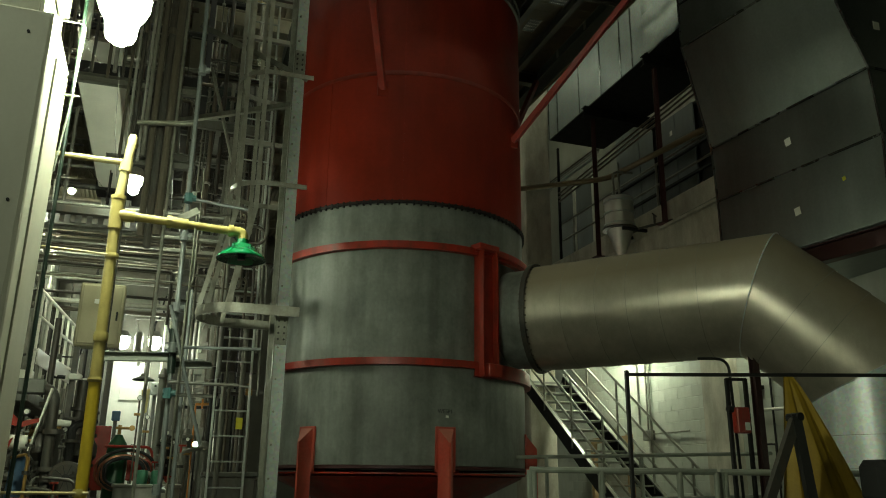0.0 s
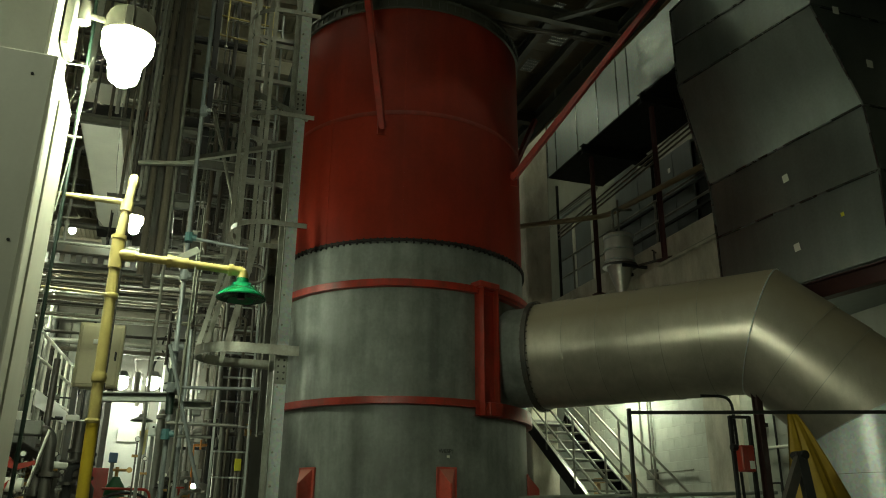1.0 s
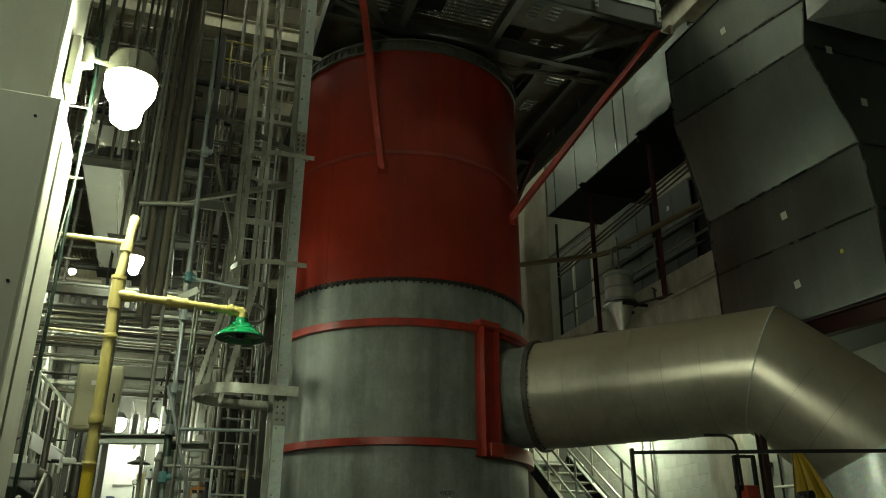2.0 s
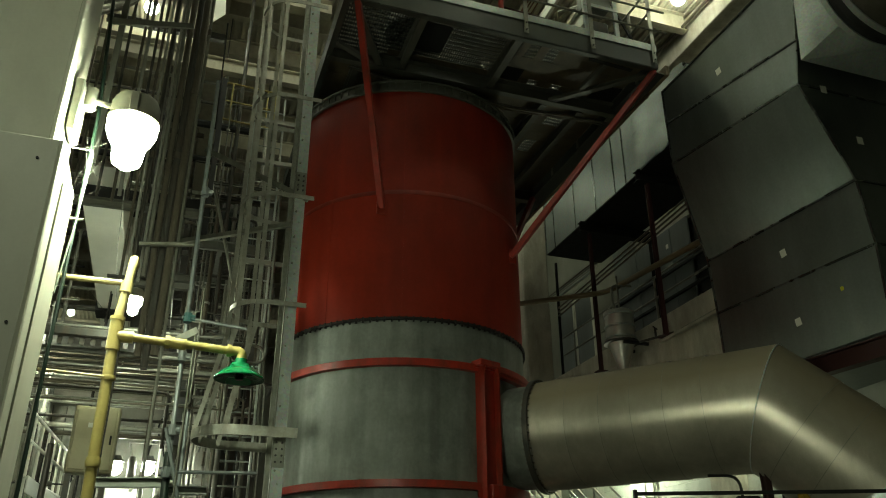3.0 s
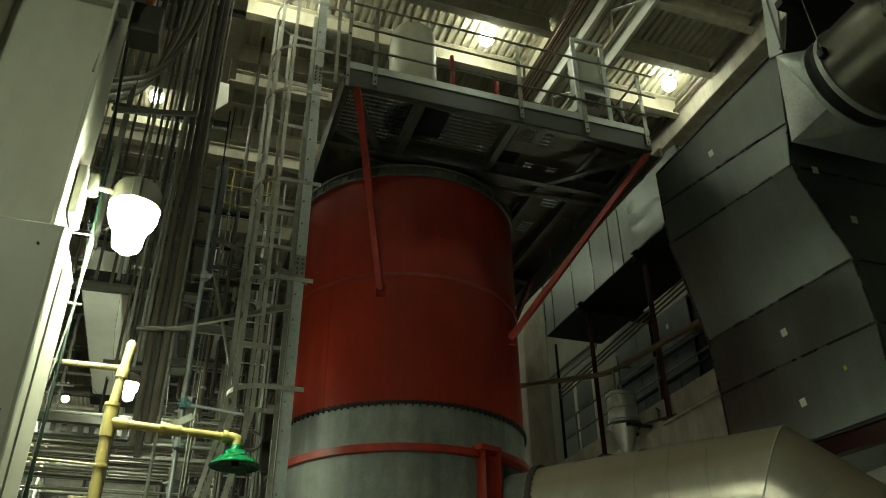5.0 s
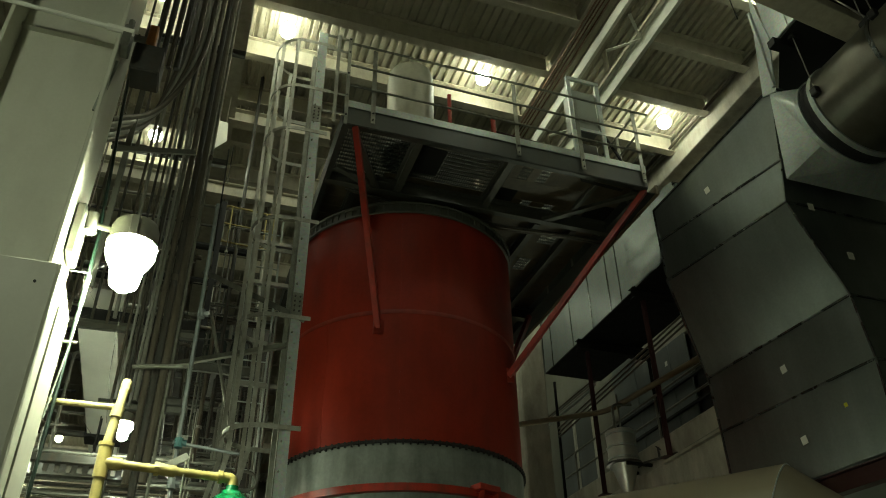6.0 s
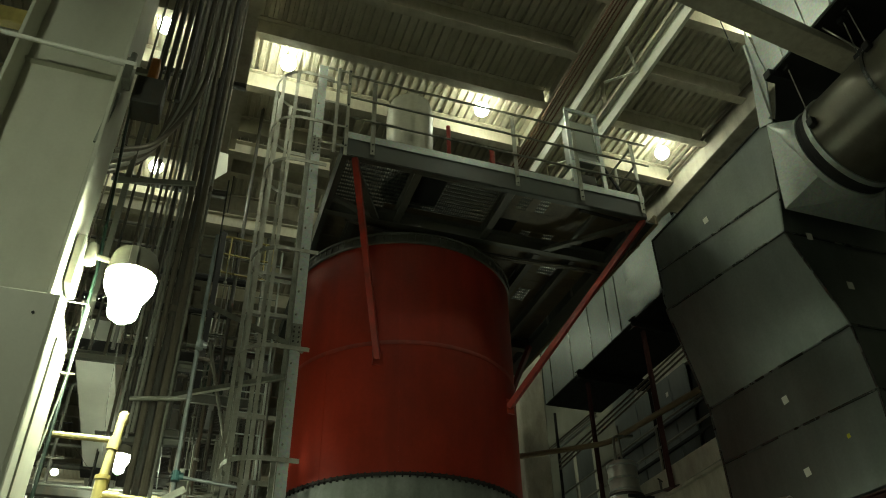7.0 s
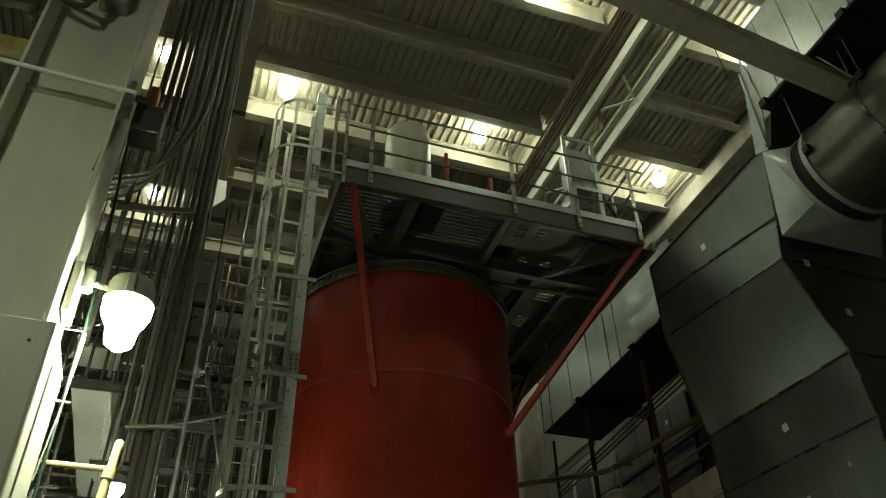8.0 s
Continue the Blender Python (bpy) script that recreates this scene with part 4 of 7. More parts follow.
# ---- east side: hood, ducts, mezzanine fittings ----
# seams of the hood: near corner, then far corner; the face stands a little askew to the wall
HOOD = [(Vector((7.15, 6.02, 3.78)), Vector((6.785, 8.304, 3.733))), (Vector((7.15, 5.96, 4.75)), Vector((6.785, 8.304, 4.701))), (Vector((7.12, 5.98, 5.57)), Vector((6.771, 8.321, 5.479))), (Vector((6.75, 6.13, 6.94)), Vector((6.372, 8.26, 6.938))), (Vector((6.75, 6, 7.52)), Vector((6.311, 8.181, 7.564))), (Vector((6.75, 5.8, 8.62)), Vector((6.291, 8.155, 8.102)))]
hood = thing("plenum_hood", (7.9, 7.4, 3.78), "big dull grey sheet metal plenum with sloped panels", "plenum")
names = ("lower_panel", "second_panel", "sloped_panel", "upper_panel", "top_panel")
for i, nm in enumerate(names):
    (na, fa), (nb, fb) = HOOD[i], HOOD[i + 1]
    back = 9.0
    wall = [Vector((back, p.y, p.z)) for p in (na, fa, fb, nb)]
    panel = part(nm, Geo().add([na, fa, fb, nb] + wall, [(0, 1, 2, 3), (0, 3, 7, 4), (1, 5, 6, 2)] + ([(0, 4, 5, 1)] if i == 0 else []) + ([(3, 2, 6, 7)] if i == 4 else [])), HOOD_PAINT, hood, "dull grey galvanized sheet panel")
    # folded standing seam along the top of the panel and trim down its edges
    out = Vector((-0.008, -0.004, 0))
    part("seam", Geo().bar(nb + out, fb + out, 0.032, 0.022).box(nb.x - 0.02, back, nb.y - 0.022, nb.y + 0.004, nb.z - 0.01, nb.z + 0.01), GALV_DARK, panel, "folded dark seam")
    part("edge_trim", Geo().bar(fa + out * 0.5, fb + out * 0.5, 0.03, 0.012, (1, 0, 0)), GALV_DARK, panel)
    part("edge_trim", Geo().bar(na + out * 0.4, nb + out * 0.4, 0.024, 0.01, (1, 0, 0)), GALV_DARK, panel)
part("bottom_rail", Geo().ibeam((7.50, 4.2, 3.64), (6.86, 8.30, 3.62), 0.22, 0.15, 0.014, 0.01), DARK_RED, hood, "dark red support beam")
for at, facing, r, mt, note in (((6.532, 7.321, 7.101), (-0.984, -0.175, -0.039), 0.04, LABEL_WHITE, "small square white label"), ((6.506, 7.162, 7.829), (-0.98, -0.196, -0.036), 0.04, LABEL_WHITE, "small square white label"), ((6.744, 7.237, 6.267), (-0.958, -0.152, -0.242), 0.04, LABEL_WHITE, "small square white label"), ((6.956, 7.124, 5.11), (-0.987, -0.154, -0.032), 0.04, LABEL_WHITE, "small square white label"), ((6.97, 7.117, 4.2), (-0.987, -0.158, -0.01), 0.04, LABEL_WHITE, "small square white label"), ((7.071, 6.473, 4.4), (-0.987, -0.158, -0.01), 0.02, LABEL_YELLOW, "small yellow label")):
    q = Vector(facing).to_track_quat('Z', 'Y').to_matrix().to_4x4()
    part("label", Geo().box(-r, r, -r * 1.2, r * 1.2, 0.002, 0.007, Matrix.Translation(at) @ q @ pose(0, 0, 0, 0, 0, 8)), mt, hood, note)
for x, y, z in ((7.10, 6.12, 6.92), (7.41, 6.06, 6.20), (7.85, 6.05, 7.37)):
    part("label", Geo().box(x - 0.045, x + 0.045, y - 0.03, y - 0.025, z - 0.05, z + 0.05), LABEL_WHITE, hood, "small square white label")
solid("beam_under_duct", Geo().box(7.3, 9.0, 8.95, 9.2, 3.7, 4.35, c=0.01), DARK_RED, "dark red steel beam under the plenum", "beam")

# square-to-round piece, flexible joint and round duct along the wall
RC, RR = Vector((7.42, 5.5, 7.90)), 0.69
trans = Geo()
sq = [(6.70, 5.96, 7.17), (8.3, 5.96, 7.17), (8.3, 5.80, 8.60), (6.70, 5.80, 8.50)]
n = 32
circ = [(RC.x + RR * math.cos(-2.356 + 2 * math.pi * k / n), RC.y, RC.z + RR * math.sin(-2.356 + 2 * math.pi * k / n)) for k in range(n)]
fs = []
for c in range(4):
    for k in range(8):
        a = c * 8 + k
        fs.append((c, 4 + a, 4 + (a + 1) % n) if True else ())
    fs.append((c, 4 + ((c + 1) * 8) % n, (c + 1) % 4))
trans.add(sq + circ, fs)
run = thing("round_duct", RC, "dark round duct with a square-to-round piece and black flexible joint", "duct")
part("transition", trans, GALV, run, "bright square-to-round sheet piece")
part("clamp_ring", Geo().tube([RC + Vector((0, 0.01, 0)), RC + Vector((0, -0.06, 0))], RR + 0.025, 48), GALV, run, "bright clamp ring")
part("flexible_joint", Geo().tube([RC + Vector((0, -0.06, 0)), RC + Vector((0, -0.11, 0)), RC + Vector((0, -0.16, 0)), RC + Vector((0, -0.22, 0))], [RR + 0.005, RR - 0.02, RR - 0.015, RR + 0.005], 48), RUBBER, run, "black flexible joint")
part("clamp_ring", Geo().tube([RC + Vector((0, -0.22, 0)), RC + Vector((0, -0.29, 0))], RR + 0.028, 48), GALV, run, "bright clamp ring")
part("pipe", Geo().tube([RC + Vector((0, -0.28, 0)), RC + Vector((0, -12.5, 0))], RR, 48), DUSTY_DUCT, run, "dusty dark round sheet pipe")
for y in (4.3, 3.0, 1.0):
    part("band", Geo().tube([(RC.x, y, RC.z), (RC.x, y - 0.05, RC.z)], RR + 0.015, 48), GALV_DARK, run)
    g = Geo().tube([(6.95, y, 8.35), (6.85, y + 0.35, 9.25)], 0.012, 6)
    part("hanger", g, GALV_BAR, run)
    part("hanger_lug", Geo().box(6.87, 6.99, y - 0.05, y + 0.05, 8.25, 8.42, c=0.01), BLACK_STEEL_AND_SHADE, run)
for low, high in (((6.70, 5.14, 7.92), (6.86, 5.30, 9.15)), ((6.79, 4.15, 8.25), (6.93, 4.26, 9.15)), ((7.02, 4.44, 8.46), (7.0, 4.42, 9.15))):
    lo, hi = Vector(low), Vector(high)
    part("hanger", Geo().tube([lo, hi], 0.008, 8), GALV_BAR, run, "thin hanger rod")
    part("hanger_lug", Geo().box(lo.x - 0.05, lo.x + 0.03, lo.y - 0.05, lo.y + 0.05, lo.z - 0.07, lo.z + 0.05, c=0.01), BLACK_STEEL_AND_SHADE, run)
    part("hanger_clip", Geo().box(hi.x - 0.05, hi.x + 0.05, hi.y - 0.05, hi.y + 0.05, hi.z - 0.07, hi.z - 0.002, c=0.008), BLACK_STEEL_AND_SHADE, run)
part("side_branch", Geo().tube([(RC.x, 4.9, RC.z), (9.2, 4.9, RC.z - 0.2)], 0.42, 32), GALV_DARK, run)

# rectangular bright duct above, its soffit coloured black for the shade there
up = thing("upper_duct", (6.9, 3.0, 9.15), "bright galvanized rectangular duct with standing ribs", "duct")
part("side", Geo().box(6.72, 6.74, -3.0, 5.55, 9.18, 10.6), GALV_NEW, up)
part("soffit", Geo().box(6.74, 8.4, -3.0, 5.55, 9.15, 9.18), BLACK_STEEL_AND_SHADE, up, "soffit coloured black for shade")
part("end", Geo().box(6.74, 8.4, 5.53, 5.55, 9.18, 10.6), GALV_NEW, up)
# added dark sheet: stands for shade and hides the lit eave beam
part("closure_plate", Geo().prism([(6.86, 5.552, 9.15), (8.72, 5.552, 9.15), (8.72, 6.35, 9.15), (7.48, 6.35, 9.15)], (0, 0, 0.02)), BLACK_STEEL_AND_SHADE, up, "added dark sheet standing for shade between duct and plenum")
part("top", Geo().box(6.72, 8.4, -3.0, 5.55, 10.6, 10.62), GALV_NEW, up)
for y in (5.2, 4.72, 4.3, 3.85, 3.4, 2.95, 2.4, 1.8):
    part("rib", Geo().box(6.705, 6.72, y - 0.012, y + 0.012, 9.18, 10.6), GALV_NEW, up)
for y in (5.45, 3.95):
    part("bracket", Geo().box(6.62, 6.98, y - 0.06, y + 0.06, 9.02, 9.14), BLACK_STEEL_AND_SHADE, up, "black hanger bracket")
fin = solid("baffle_plate", Geo().prism([(6.70, 5.62, 10.25), (6.70, 5.92, 8.55), (6.70, 5.70, 8.45), (6.70, 5.52, 9.3)], (0.02, 0, 0)).box(6.66, 6.70, 5.66, 5.70, 8.5, 9.95), GALV_NEW, "upright bright sheet plate beside the duct", "plate")
solid("hanger_rod", Geo().tube([(6.4, 5.75, 11.3), (6.55, 5.78, 9.9)], 0.008, 6).bar((6.25, 5.75, 11.28), (6.75, 5.75, 11.20), 0.03, 0.05), BLACK_STEEL_AND_SHADE, "thin hanger rod under the roof", "rod")

# rectangular duct from the plenum northwards
gd = thing("rectangular_duct", (7.9, 11.5, 8.15), "galvanized rectangular duct with cross ribs and a soffit coloured black for shade", "duct")
GX0, GX1, GZ0, GZ1 = 7.27, 8.60, 8.17, 9.38
ys = [14.12, 13.71, 12.77, 11.93, 11.2, 10.82, 10.43]
for i in range(6):
    part("side_sheet", Geo().box(GX0, GX0 + 0.02, ys[i + 1] + 0.012, ys[i] - 0.012, GZ0, GZ1), GALV_DULL, gd, "dull galvanized sheet")
    part("rib", Geo().box(GX0 - 0.012, GX0 + 0.03, ys[i] - 0.012, ys[i] + 0.012, GZ0, GZ1), GALV_DARK, gd)
# the underside's shade is put into its colour
part("soffit", Geo().box(GX0, GX1, 8.78, 14.12, GZ0 - 0.02, GZ0), BLACK_STEEL_AND_SHADE, gd, "soffit coloured black for shade")
part("far_end", Geo().box(GX0, GX1, 14.10, 14.12, GZ0, GZ1), GALV_DARK, gd)
part("top", Geo().box(GX0, GX1, 8.78, 14.12, GZ1, GZ1 + 0.02), GALV_DARK, gd)
crumple = Geo()
rnd = random.Random(41)
rows = [[(GX0 - 0.02 + rnd.uniform(-0.04, 0.03), 8.78 + 0.206 * i, GZ0 + (GZ1 - GZ0) * j / 9 + rnd.uniform(-0.03, 0.03)) for j in range(10)] for i in range(9)]
crumple.add([q for r in rows for q in r], [(i * 10 + j, i * 10 + j + 1, i * 10 + j + 11, i * 10 + j + 10) for i in range(8) for j in range(9)])
crumple.box(GX0 + 0.06, GX1, 8.78, 10.43, GZ0 + 0.01, GZ1)
part("collar", crumple, GALV_DULL, gd, "crumpled silver cloth collar")
for y in (10.36, 12.46):
    part("bearer", Geo().ibeam((GX0 - 0.1, y, GZ0 - 0.125), (GX1 + 0.25, y, GZ0 - 0.125), 0.20, 0.15, 0.012, 0.01), BLACK_STEEL_AND_SHADE, gd, "black bearer beam")
for x, y, z0, z1 in ((7.4, 10.38, 5.1, 7.94), (7.4, 12.5, 5.1, 7.94), (8.77, 12.46, 4.7, 7.94), (7.9, 14.95, 4.7, 8.4)):
    first = x < 7.5
    p = thing("duct_post", (x, y, z0), "dark red steel post under the rectangular duct" if first else "black steel post under the rectangular duct", "post", "duct posts")
    part("shaft", Geo().ibeam((x, y, z0), (x, y, z1), 0.065 if first else 0.045, 0.065 if first else 0.045, 0.009, 0.008, (0, 1, 0)), DARK_RED if first else BLACK_STEEL_AND_SHADE, p)
    part("base_plate", Geo().box(x - 0.1, x + 0.1, y - 0.1, y + 0.1, z0, z0 + 0.015), DARK_RED if first else BLACK_STEEL_AND_SHADE, p)
# mezzanine guard rail
mr = thing("mezzanine_rail", (7.66, 9.0, 5.58), "grey pipe rail above the mezzanine parapet", "railing")
for z in (6.38, 6.0):
    part("rail", Geo().tube([(7.66, 8.95, z), (7.66, 14.4, z)], 0.022, 8), GALV_BAR, mr)
for y in (9.3, 10.9, 12.4, 13.9):
    part("post", Geo().tube([(7.66, y, 5.5), (7.66, y, 6.4)], 0.022, 8), GALV_BAR, mr)
solid("lagged_pipe", Geo().tube(bent([(5.4, 13.5, 6.46), (7.32, 11.95, 6.46), (7.42, 8.8, 6.26)], 0.3), 0.05, 12), BROWN_PIPE, "brown lagged pipe above the mezzanine edge", "pipe")
for i in range(3):
    solid("conduit", Geo().tube([(7.5, 9.0, 7.25 - 0.09 * i), (7.5, 14.2, 6.98 - 0.09 * i)], 0.02, 6), CONDUIT, "thin dark conduit above the mezzanine", "conduit", "mezzanine conduits")
# small hopper hung from the parapet
hp = thing("hopper", (7.15, 11.35, 4.9), "small galvanized round hopper with a conical outlet", "hopper")
hm = Matrix.Translation((7.19, 11.4, 0))
drum = part("drum", Geo().lathe([(0.0, 5.86), (0.24, 5.86), (0.262, 5.845), (0.262, 5.80), (0.25, 5.79), (0.25, 5.58), (0.246, 5.57), (0.25, 5.56), (0.25, 5.40), (0.235, 5.36), (0.235, 5.30)], 36, hm), STAINLESS, hp, "shiny round drum")
for z in (5.79, 5.57, 5.37):
    part("band", Geo().lathe([(0.25, z - 0.018), (0.266, z - 0.014), (0.266, z + 0.014), (0.25, z + 0.018)], 36, hm), GALV, drum, "clamp band")
part("cone", Geo().lathe([(0.235, 5.29), (0.07, 4.80), (0.07, 4.45)], 36, hm), STAINLESS, hp, "shiny conical outlet")
part("collar", Geo().lathe([(0.235, 5.27), (0.30, 5.27), (0.30, 5.30), (0.235, 5.30)], 36, hm), DARK_IRON, hp)
part("bracket", Geo().box(7.10, 7.62, 11.16, 11.20, 5.22, 5.27), BLACK_STEEL_AND_SHADE, hp, "black support arm")
part("bracket", Geo().box(7.10, 7.62, 11.60, 11.64, 5.22, 5.27), BLACK_STEEL_AND_SHADE, hp, "black support arm")
part("inlet_pipe", Geo().tube(bent([(7.1, 11.4, 5.85), (7.1, 11.4, 6.35), (7.5, 11.4, 6.4)], 0.1), 0.025, 8), GALV_BAR, hp)
part("vent_pipe", Geo().tube([(7.28, 11.5, 5.85), (7.28, 11.5, 6.6)], 0.018, 8), GALV_BAR, hp)
valve = part("side_valve", Geo().tube([(7.30, 11.0, 5.2), (7.56, 10.4, 5.2)], 0.022, 8).tube([(7.42, 10.7, 5.2), (7.42, 10.7, 5.36)], 0.02, 8), DARK_IRON, hp, "dark pipe with a small valve")
part("handle", Geo().tube([(7.36, 10.66, 5.37), (7.50, 10.76, 5.37)], 0.012, 8), BLACK_STEEL_AND_SHADE, valve)

# ---- stair beside the vessel ----
stair = thing("stair", (7.05, 9.8, 0), "steel stair with dark stringers and pipe rails", "stair")
SX0, SX1 = 6.62, 7.52
s0, s1 = Vector((0, 10.05, 0.0)), Vector((0, 14.3, 2.98))
for x in (SX0, SX1):
    off = Vector((x, 0, 0))
    part("stringer", Geo().channel(s0 + off, s1 + off, 0.26, 0.06 if x == SX0 else -0.06, 0.01 if x == SX0 else -0.01), BLACK_STEEL_AND_SHADE, stair, "dark painted stringer")
    part("stringer_edge", Geo().bar(s0 + off + Vector((0, 0, 0.165)), s1 + off + Vector((0, 0, 0.165)), 0.065, 0.012), GALV_BAR, stair)
k = 16
for i in range(1, k):
    c = s0.lerp(s1, i / k)
    part("tread", Geo().box(SX0 + 0.02, SX1 - 0.02, c.y - 0.12, c.y + 0.14, c.z + 0.06, c.z + 0.09, c=0.006), GALV_BAR, stair, "pale nosed tread")
for x in (SX0, SX1):
    for h in (1.08, 0.72, 0.36):
        a, b = s0 + Vector((x, 0, h + 0.1)), s1 + Vector((x, 0, h + 0.1))
        part("rail", Geo().tube([a, b], 0.021, 8), GALV_BAR, stair)
    for f in (0.06, 0.3, 0.54, 0.78, 0.98):
        c = s0.lerp(s1, f) + Vector((x, 0, 0))
        part("rail_post", Geo().tube([c, c + Vector((0, 0, 1.18))], 0.021, 8), GALV_BAR, stair)
solid("stair_landing", Geo().box(5.6, 7.5, 14.3, 15.6, 2.9, 2.98).box(5.6, 5.7, 15.4, 15.5, 0, 2.9), STEEL_PAINT, "grey steel landing at the stair head", "landing")

# ---- front rail, black bar frame, tarpaulin ----
fr = thing("pipe_barrier", (3.6, 5.8, 0), "grey painted pipe barrier in front of the stair", "railing")
fa, fb = Vector((2.83, 6.01, 0)), Vector((4.27, 5.55, 0))
for z in (1.12, 0.62):
    part("rail", Geo().tube([fa + Vector((0, 0, z)), fb + Vector((0, 0, z))], 0.026, 10), GREY_PAINT, fr)
for f in (0.0, 0.02, 0.38, 0.8, 1.0):
    c = fa.lerp(fb, f)
    part("post", Geo().tube([c, c + Vector((0, 0, 1.12))], 0.026, 10), GREY_PAINT, fr)
fr2 = copy_thing(fr, pose(5.1, 5.36, 0))
fr3 = thing("pipe_barrier", (4.5, 9.0, 0), "grey painted pipe barrier beside the vessel", "railing")
for z in (1.33, 0.8):
    part("rail", Geo().tube([(4.1, 9.4, z), (7.5, 8.6, z + 0.1)], 0.024, 8), GREY_PAINT, fr3)
for x, y in ((4.6, 9.28), (5.8, 9.0), (7.0, 8.72)):
    part("post", Geo().tube([(x, y, 0), (x, y, 1.36)], 0.024, 8), GREY_PAINT, fr3)
bf = thing("bar_frame", (3.28, 5.2, 0), "thin black square-bar frame standing on the floor", "frame")
part("post", Geo().box(3.26, 3.287, 5.2, 5.227, 0, 1.84, c=0.003), BLACK_STEEL_AND_SHADE, bf)
part("top_bar", Geo().bar((3.26, 5.218, 1.81), (5.6, 4.42, 1.83), 0.025, 0.025), BLACK_STEEL_AND_SHADE, bf)
part("post", Geo().box(5.58, 5.615, 4.4, 4.435, 0, 1.84, c=0.003), BLACK_STEEL_AND_SHADE, bf)

# offcuts lying along the mezzanine edge
rnd = random.Random(31)
for i in range(6):
    y0 = 9.0 + 0.06 * i
    solid("offcut_bar", Geo().bar((7.40 + 0.018 * i, y0, 5.115 + 0.012 * (i % 2)), (7.42 + 0.03 * i, y0 + rnd.uniform(0.9, 1.4), 5.115 + 0.012 * (i % 2)), 0.03, 0.02), STEEL_PAINT if i % 2 else GALV_BAR, "loose steel offcut lying on the mezzanine edge", "bar", "offcuts")
solid("offcut_ledge", Geo().box(7.38, 7.46, 8.95, 10.6, 5.06, 5.10), CONCRETE, "narrow concrete ledge under the offcuts", "ledge", kind="structure")


# ---- west side, near: boxed column, lamp, shower ----
box_col = thing("column_casing", (-1.1, 3.25, 0), "grey sheet metal casing round the foot of a column", "casing")
front_sheet = part("front_sheet", Geo().box(-1.65, -0.56, 3.0, 3.02, 0, 2.72, c=0.008), COLUMN_PAINT, box_col)
part("side_sheet", Geo().box(-0.565, -0.55, 3.012, 3.50, 0, 2.69, c=0.006).box(-0.552, -0.542, 3.14, 3.16, 0, 2.6), COLUMN_PAINT, box_col, "brightly lit side sheet with a fold")
part("corner", Geo().tube([(-0.566, 3.016, 0), (-0.566, 3.016, 2.71)], 0.017, 8), COLUMN_PAINT, box_col)
part("top_sheet", Geo().box(-1.65, -0.55, 3.01, 3.5, 2.70, 2.725, c=0.006), COLUMN_PAINT, box_col)
for x, z in ((-0.63, 2.62), (-0.60, 1.95), (-0.74, 2.40)):
    part("screw", Geo().tube([(x, 2.994, z), (x, 3.0, z)], 0.006, 8), BLACK_STEEL_AND_SHADE, front_sheet)
colm = thing("steel_column", (-0.86, 3.3, 0), "grey painted wide-flange steel column", "column")
part("web", Geo().box(-1.10, -0.62, 3.27, 3.285, 2.6, 12.0), COLUMN_PAINT, colm)
part("flange", Geo().box(-0.625, -0.605, 3.08, 3.48, 0, 12.0, c=0.004), COLUMN_PAINT, colm)
part("flange", Geo().box(-1.12, -1.10, 3.08, 3.48, 0, 12.0, c=0.004), COLUMN_PAINT, colm)
part("stiffener", Geo().box(-1.10, -0.625, 3.235, 3.27, 4.195, 4.21), COLUMN_PAINT, colm)
part("stiffener", Geo().box(-1.10, -0.625, 3.235, 3.27, 5.30, 5.315), COLUMN_PAINT, colm)
solid("air_line", Geo().tube([(-1.30, 3.07, 4.175), (-0.66, 3.07, 4.145)], 0.012, 8).tube([(-0.68, 3.07, 4.146), (-0.55, 3.07, 4.14)], 0.018, 8), WHITE, "thin pale pipe across the column", "pipe")
jb = thing("junction_box", (-0.5, 3.3, 4.0), "dark grey steel junction box beside the column", "junction box")
part("body", Geo().box(-0.552, -0.405, 3.18, 3.34, 4.01, 4.20, c=0.008), DARK_IRON, jb)
part("bracket", Geo().box(-0.60, -0.56, 3.06, 3.15, 4.03, 4.18).tube([(-0.58, 3.1, 4.17), (-0.58, 3.1, 4.25)], 0.016, 8), GALV_BAR, jb)
part("stay", Geo().bar((-0.60, 3.12, 3.97), (-0.63, 3.12, 3.63), 0.012, 0.025), GREY_PAINT, jb)
ob = thing("orange_box", (-0.51, 3.4, 4.44), "small orange enclosure on a bracket among the conduits", "box")
part("body", Geo().box(-0.535, -0.485, 3.36, 3.44, 4.34, 4.54, c=0.008), ORANGE, ob)
part("bracket", Geo().box(-0.606, -0.534, 3.39, 3.41, 4.42, 4.46), GALV_BAR, ob)
eb = thing("wall_box", (-0.85, 3.2, 5.0), "small grey box fixed on the column web", "box")
part("body", Geo().box(-0.92, -0.76, 3.16, 3.27, 4.95, 5.2, c=0.006), GREY_PAINT, eb)
lp = thing("looped_conduit", (-1.1, 3.05, 4.6), "pair of dark bent conduits on the column edge", "conduit")
for i in range(2):
    part("conduit", Geo().tube(bent([(-1.13, 3.05, 4.75 + 0.07 * i), (-0.92 + 0.03 * i, 3.05, 4.66 + 0.07 * i), (-0.90 + 0.03 * i, 3.05, 5.6)], 0.09), 0.017, 8), CONDUIT, lp)
part("fitting", Geo().box(-1.2, -1.10, 3.02, 3.08, 4.72, 4.86, c=0.01).tube([(-1.15, 3.05, 4.72), (-1.15, 3.05, 4.5)], 0.018, 8), CONDUIT, lp)
solid("yellow_rail", Geo().box(-1.9, -1.118, 3.4, 3.46, 4.6, 4.72, c=0.006), YELLOW, "yellow painted beam behind the column", "beam")
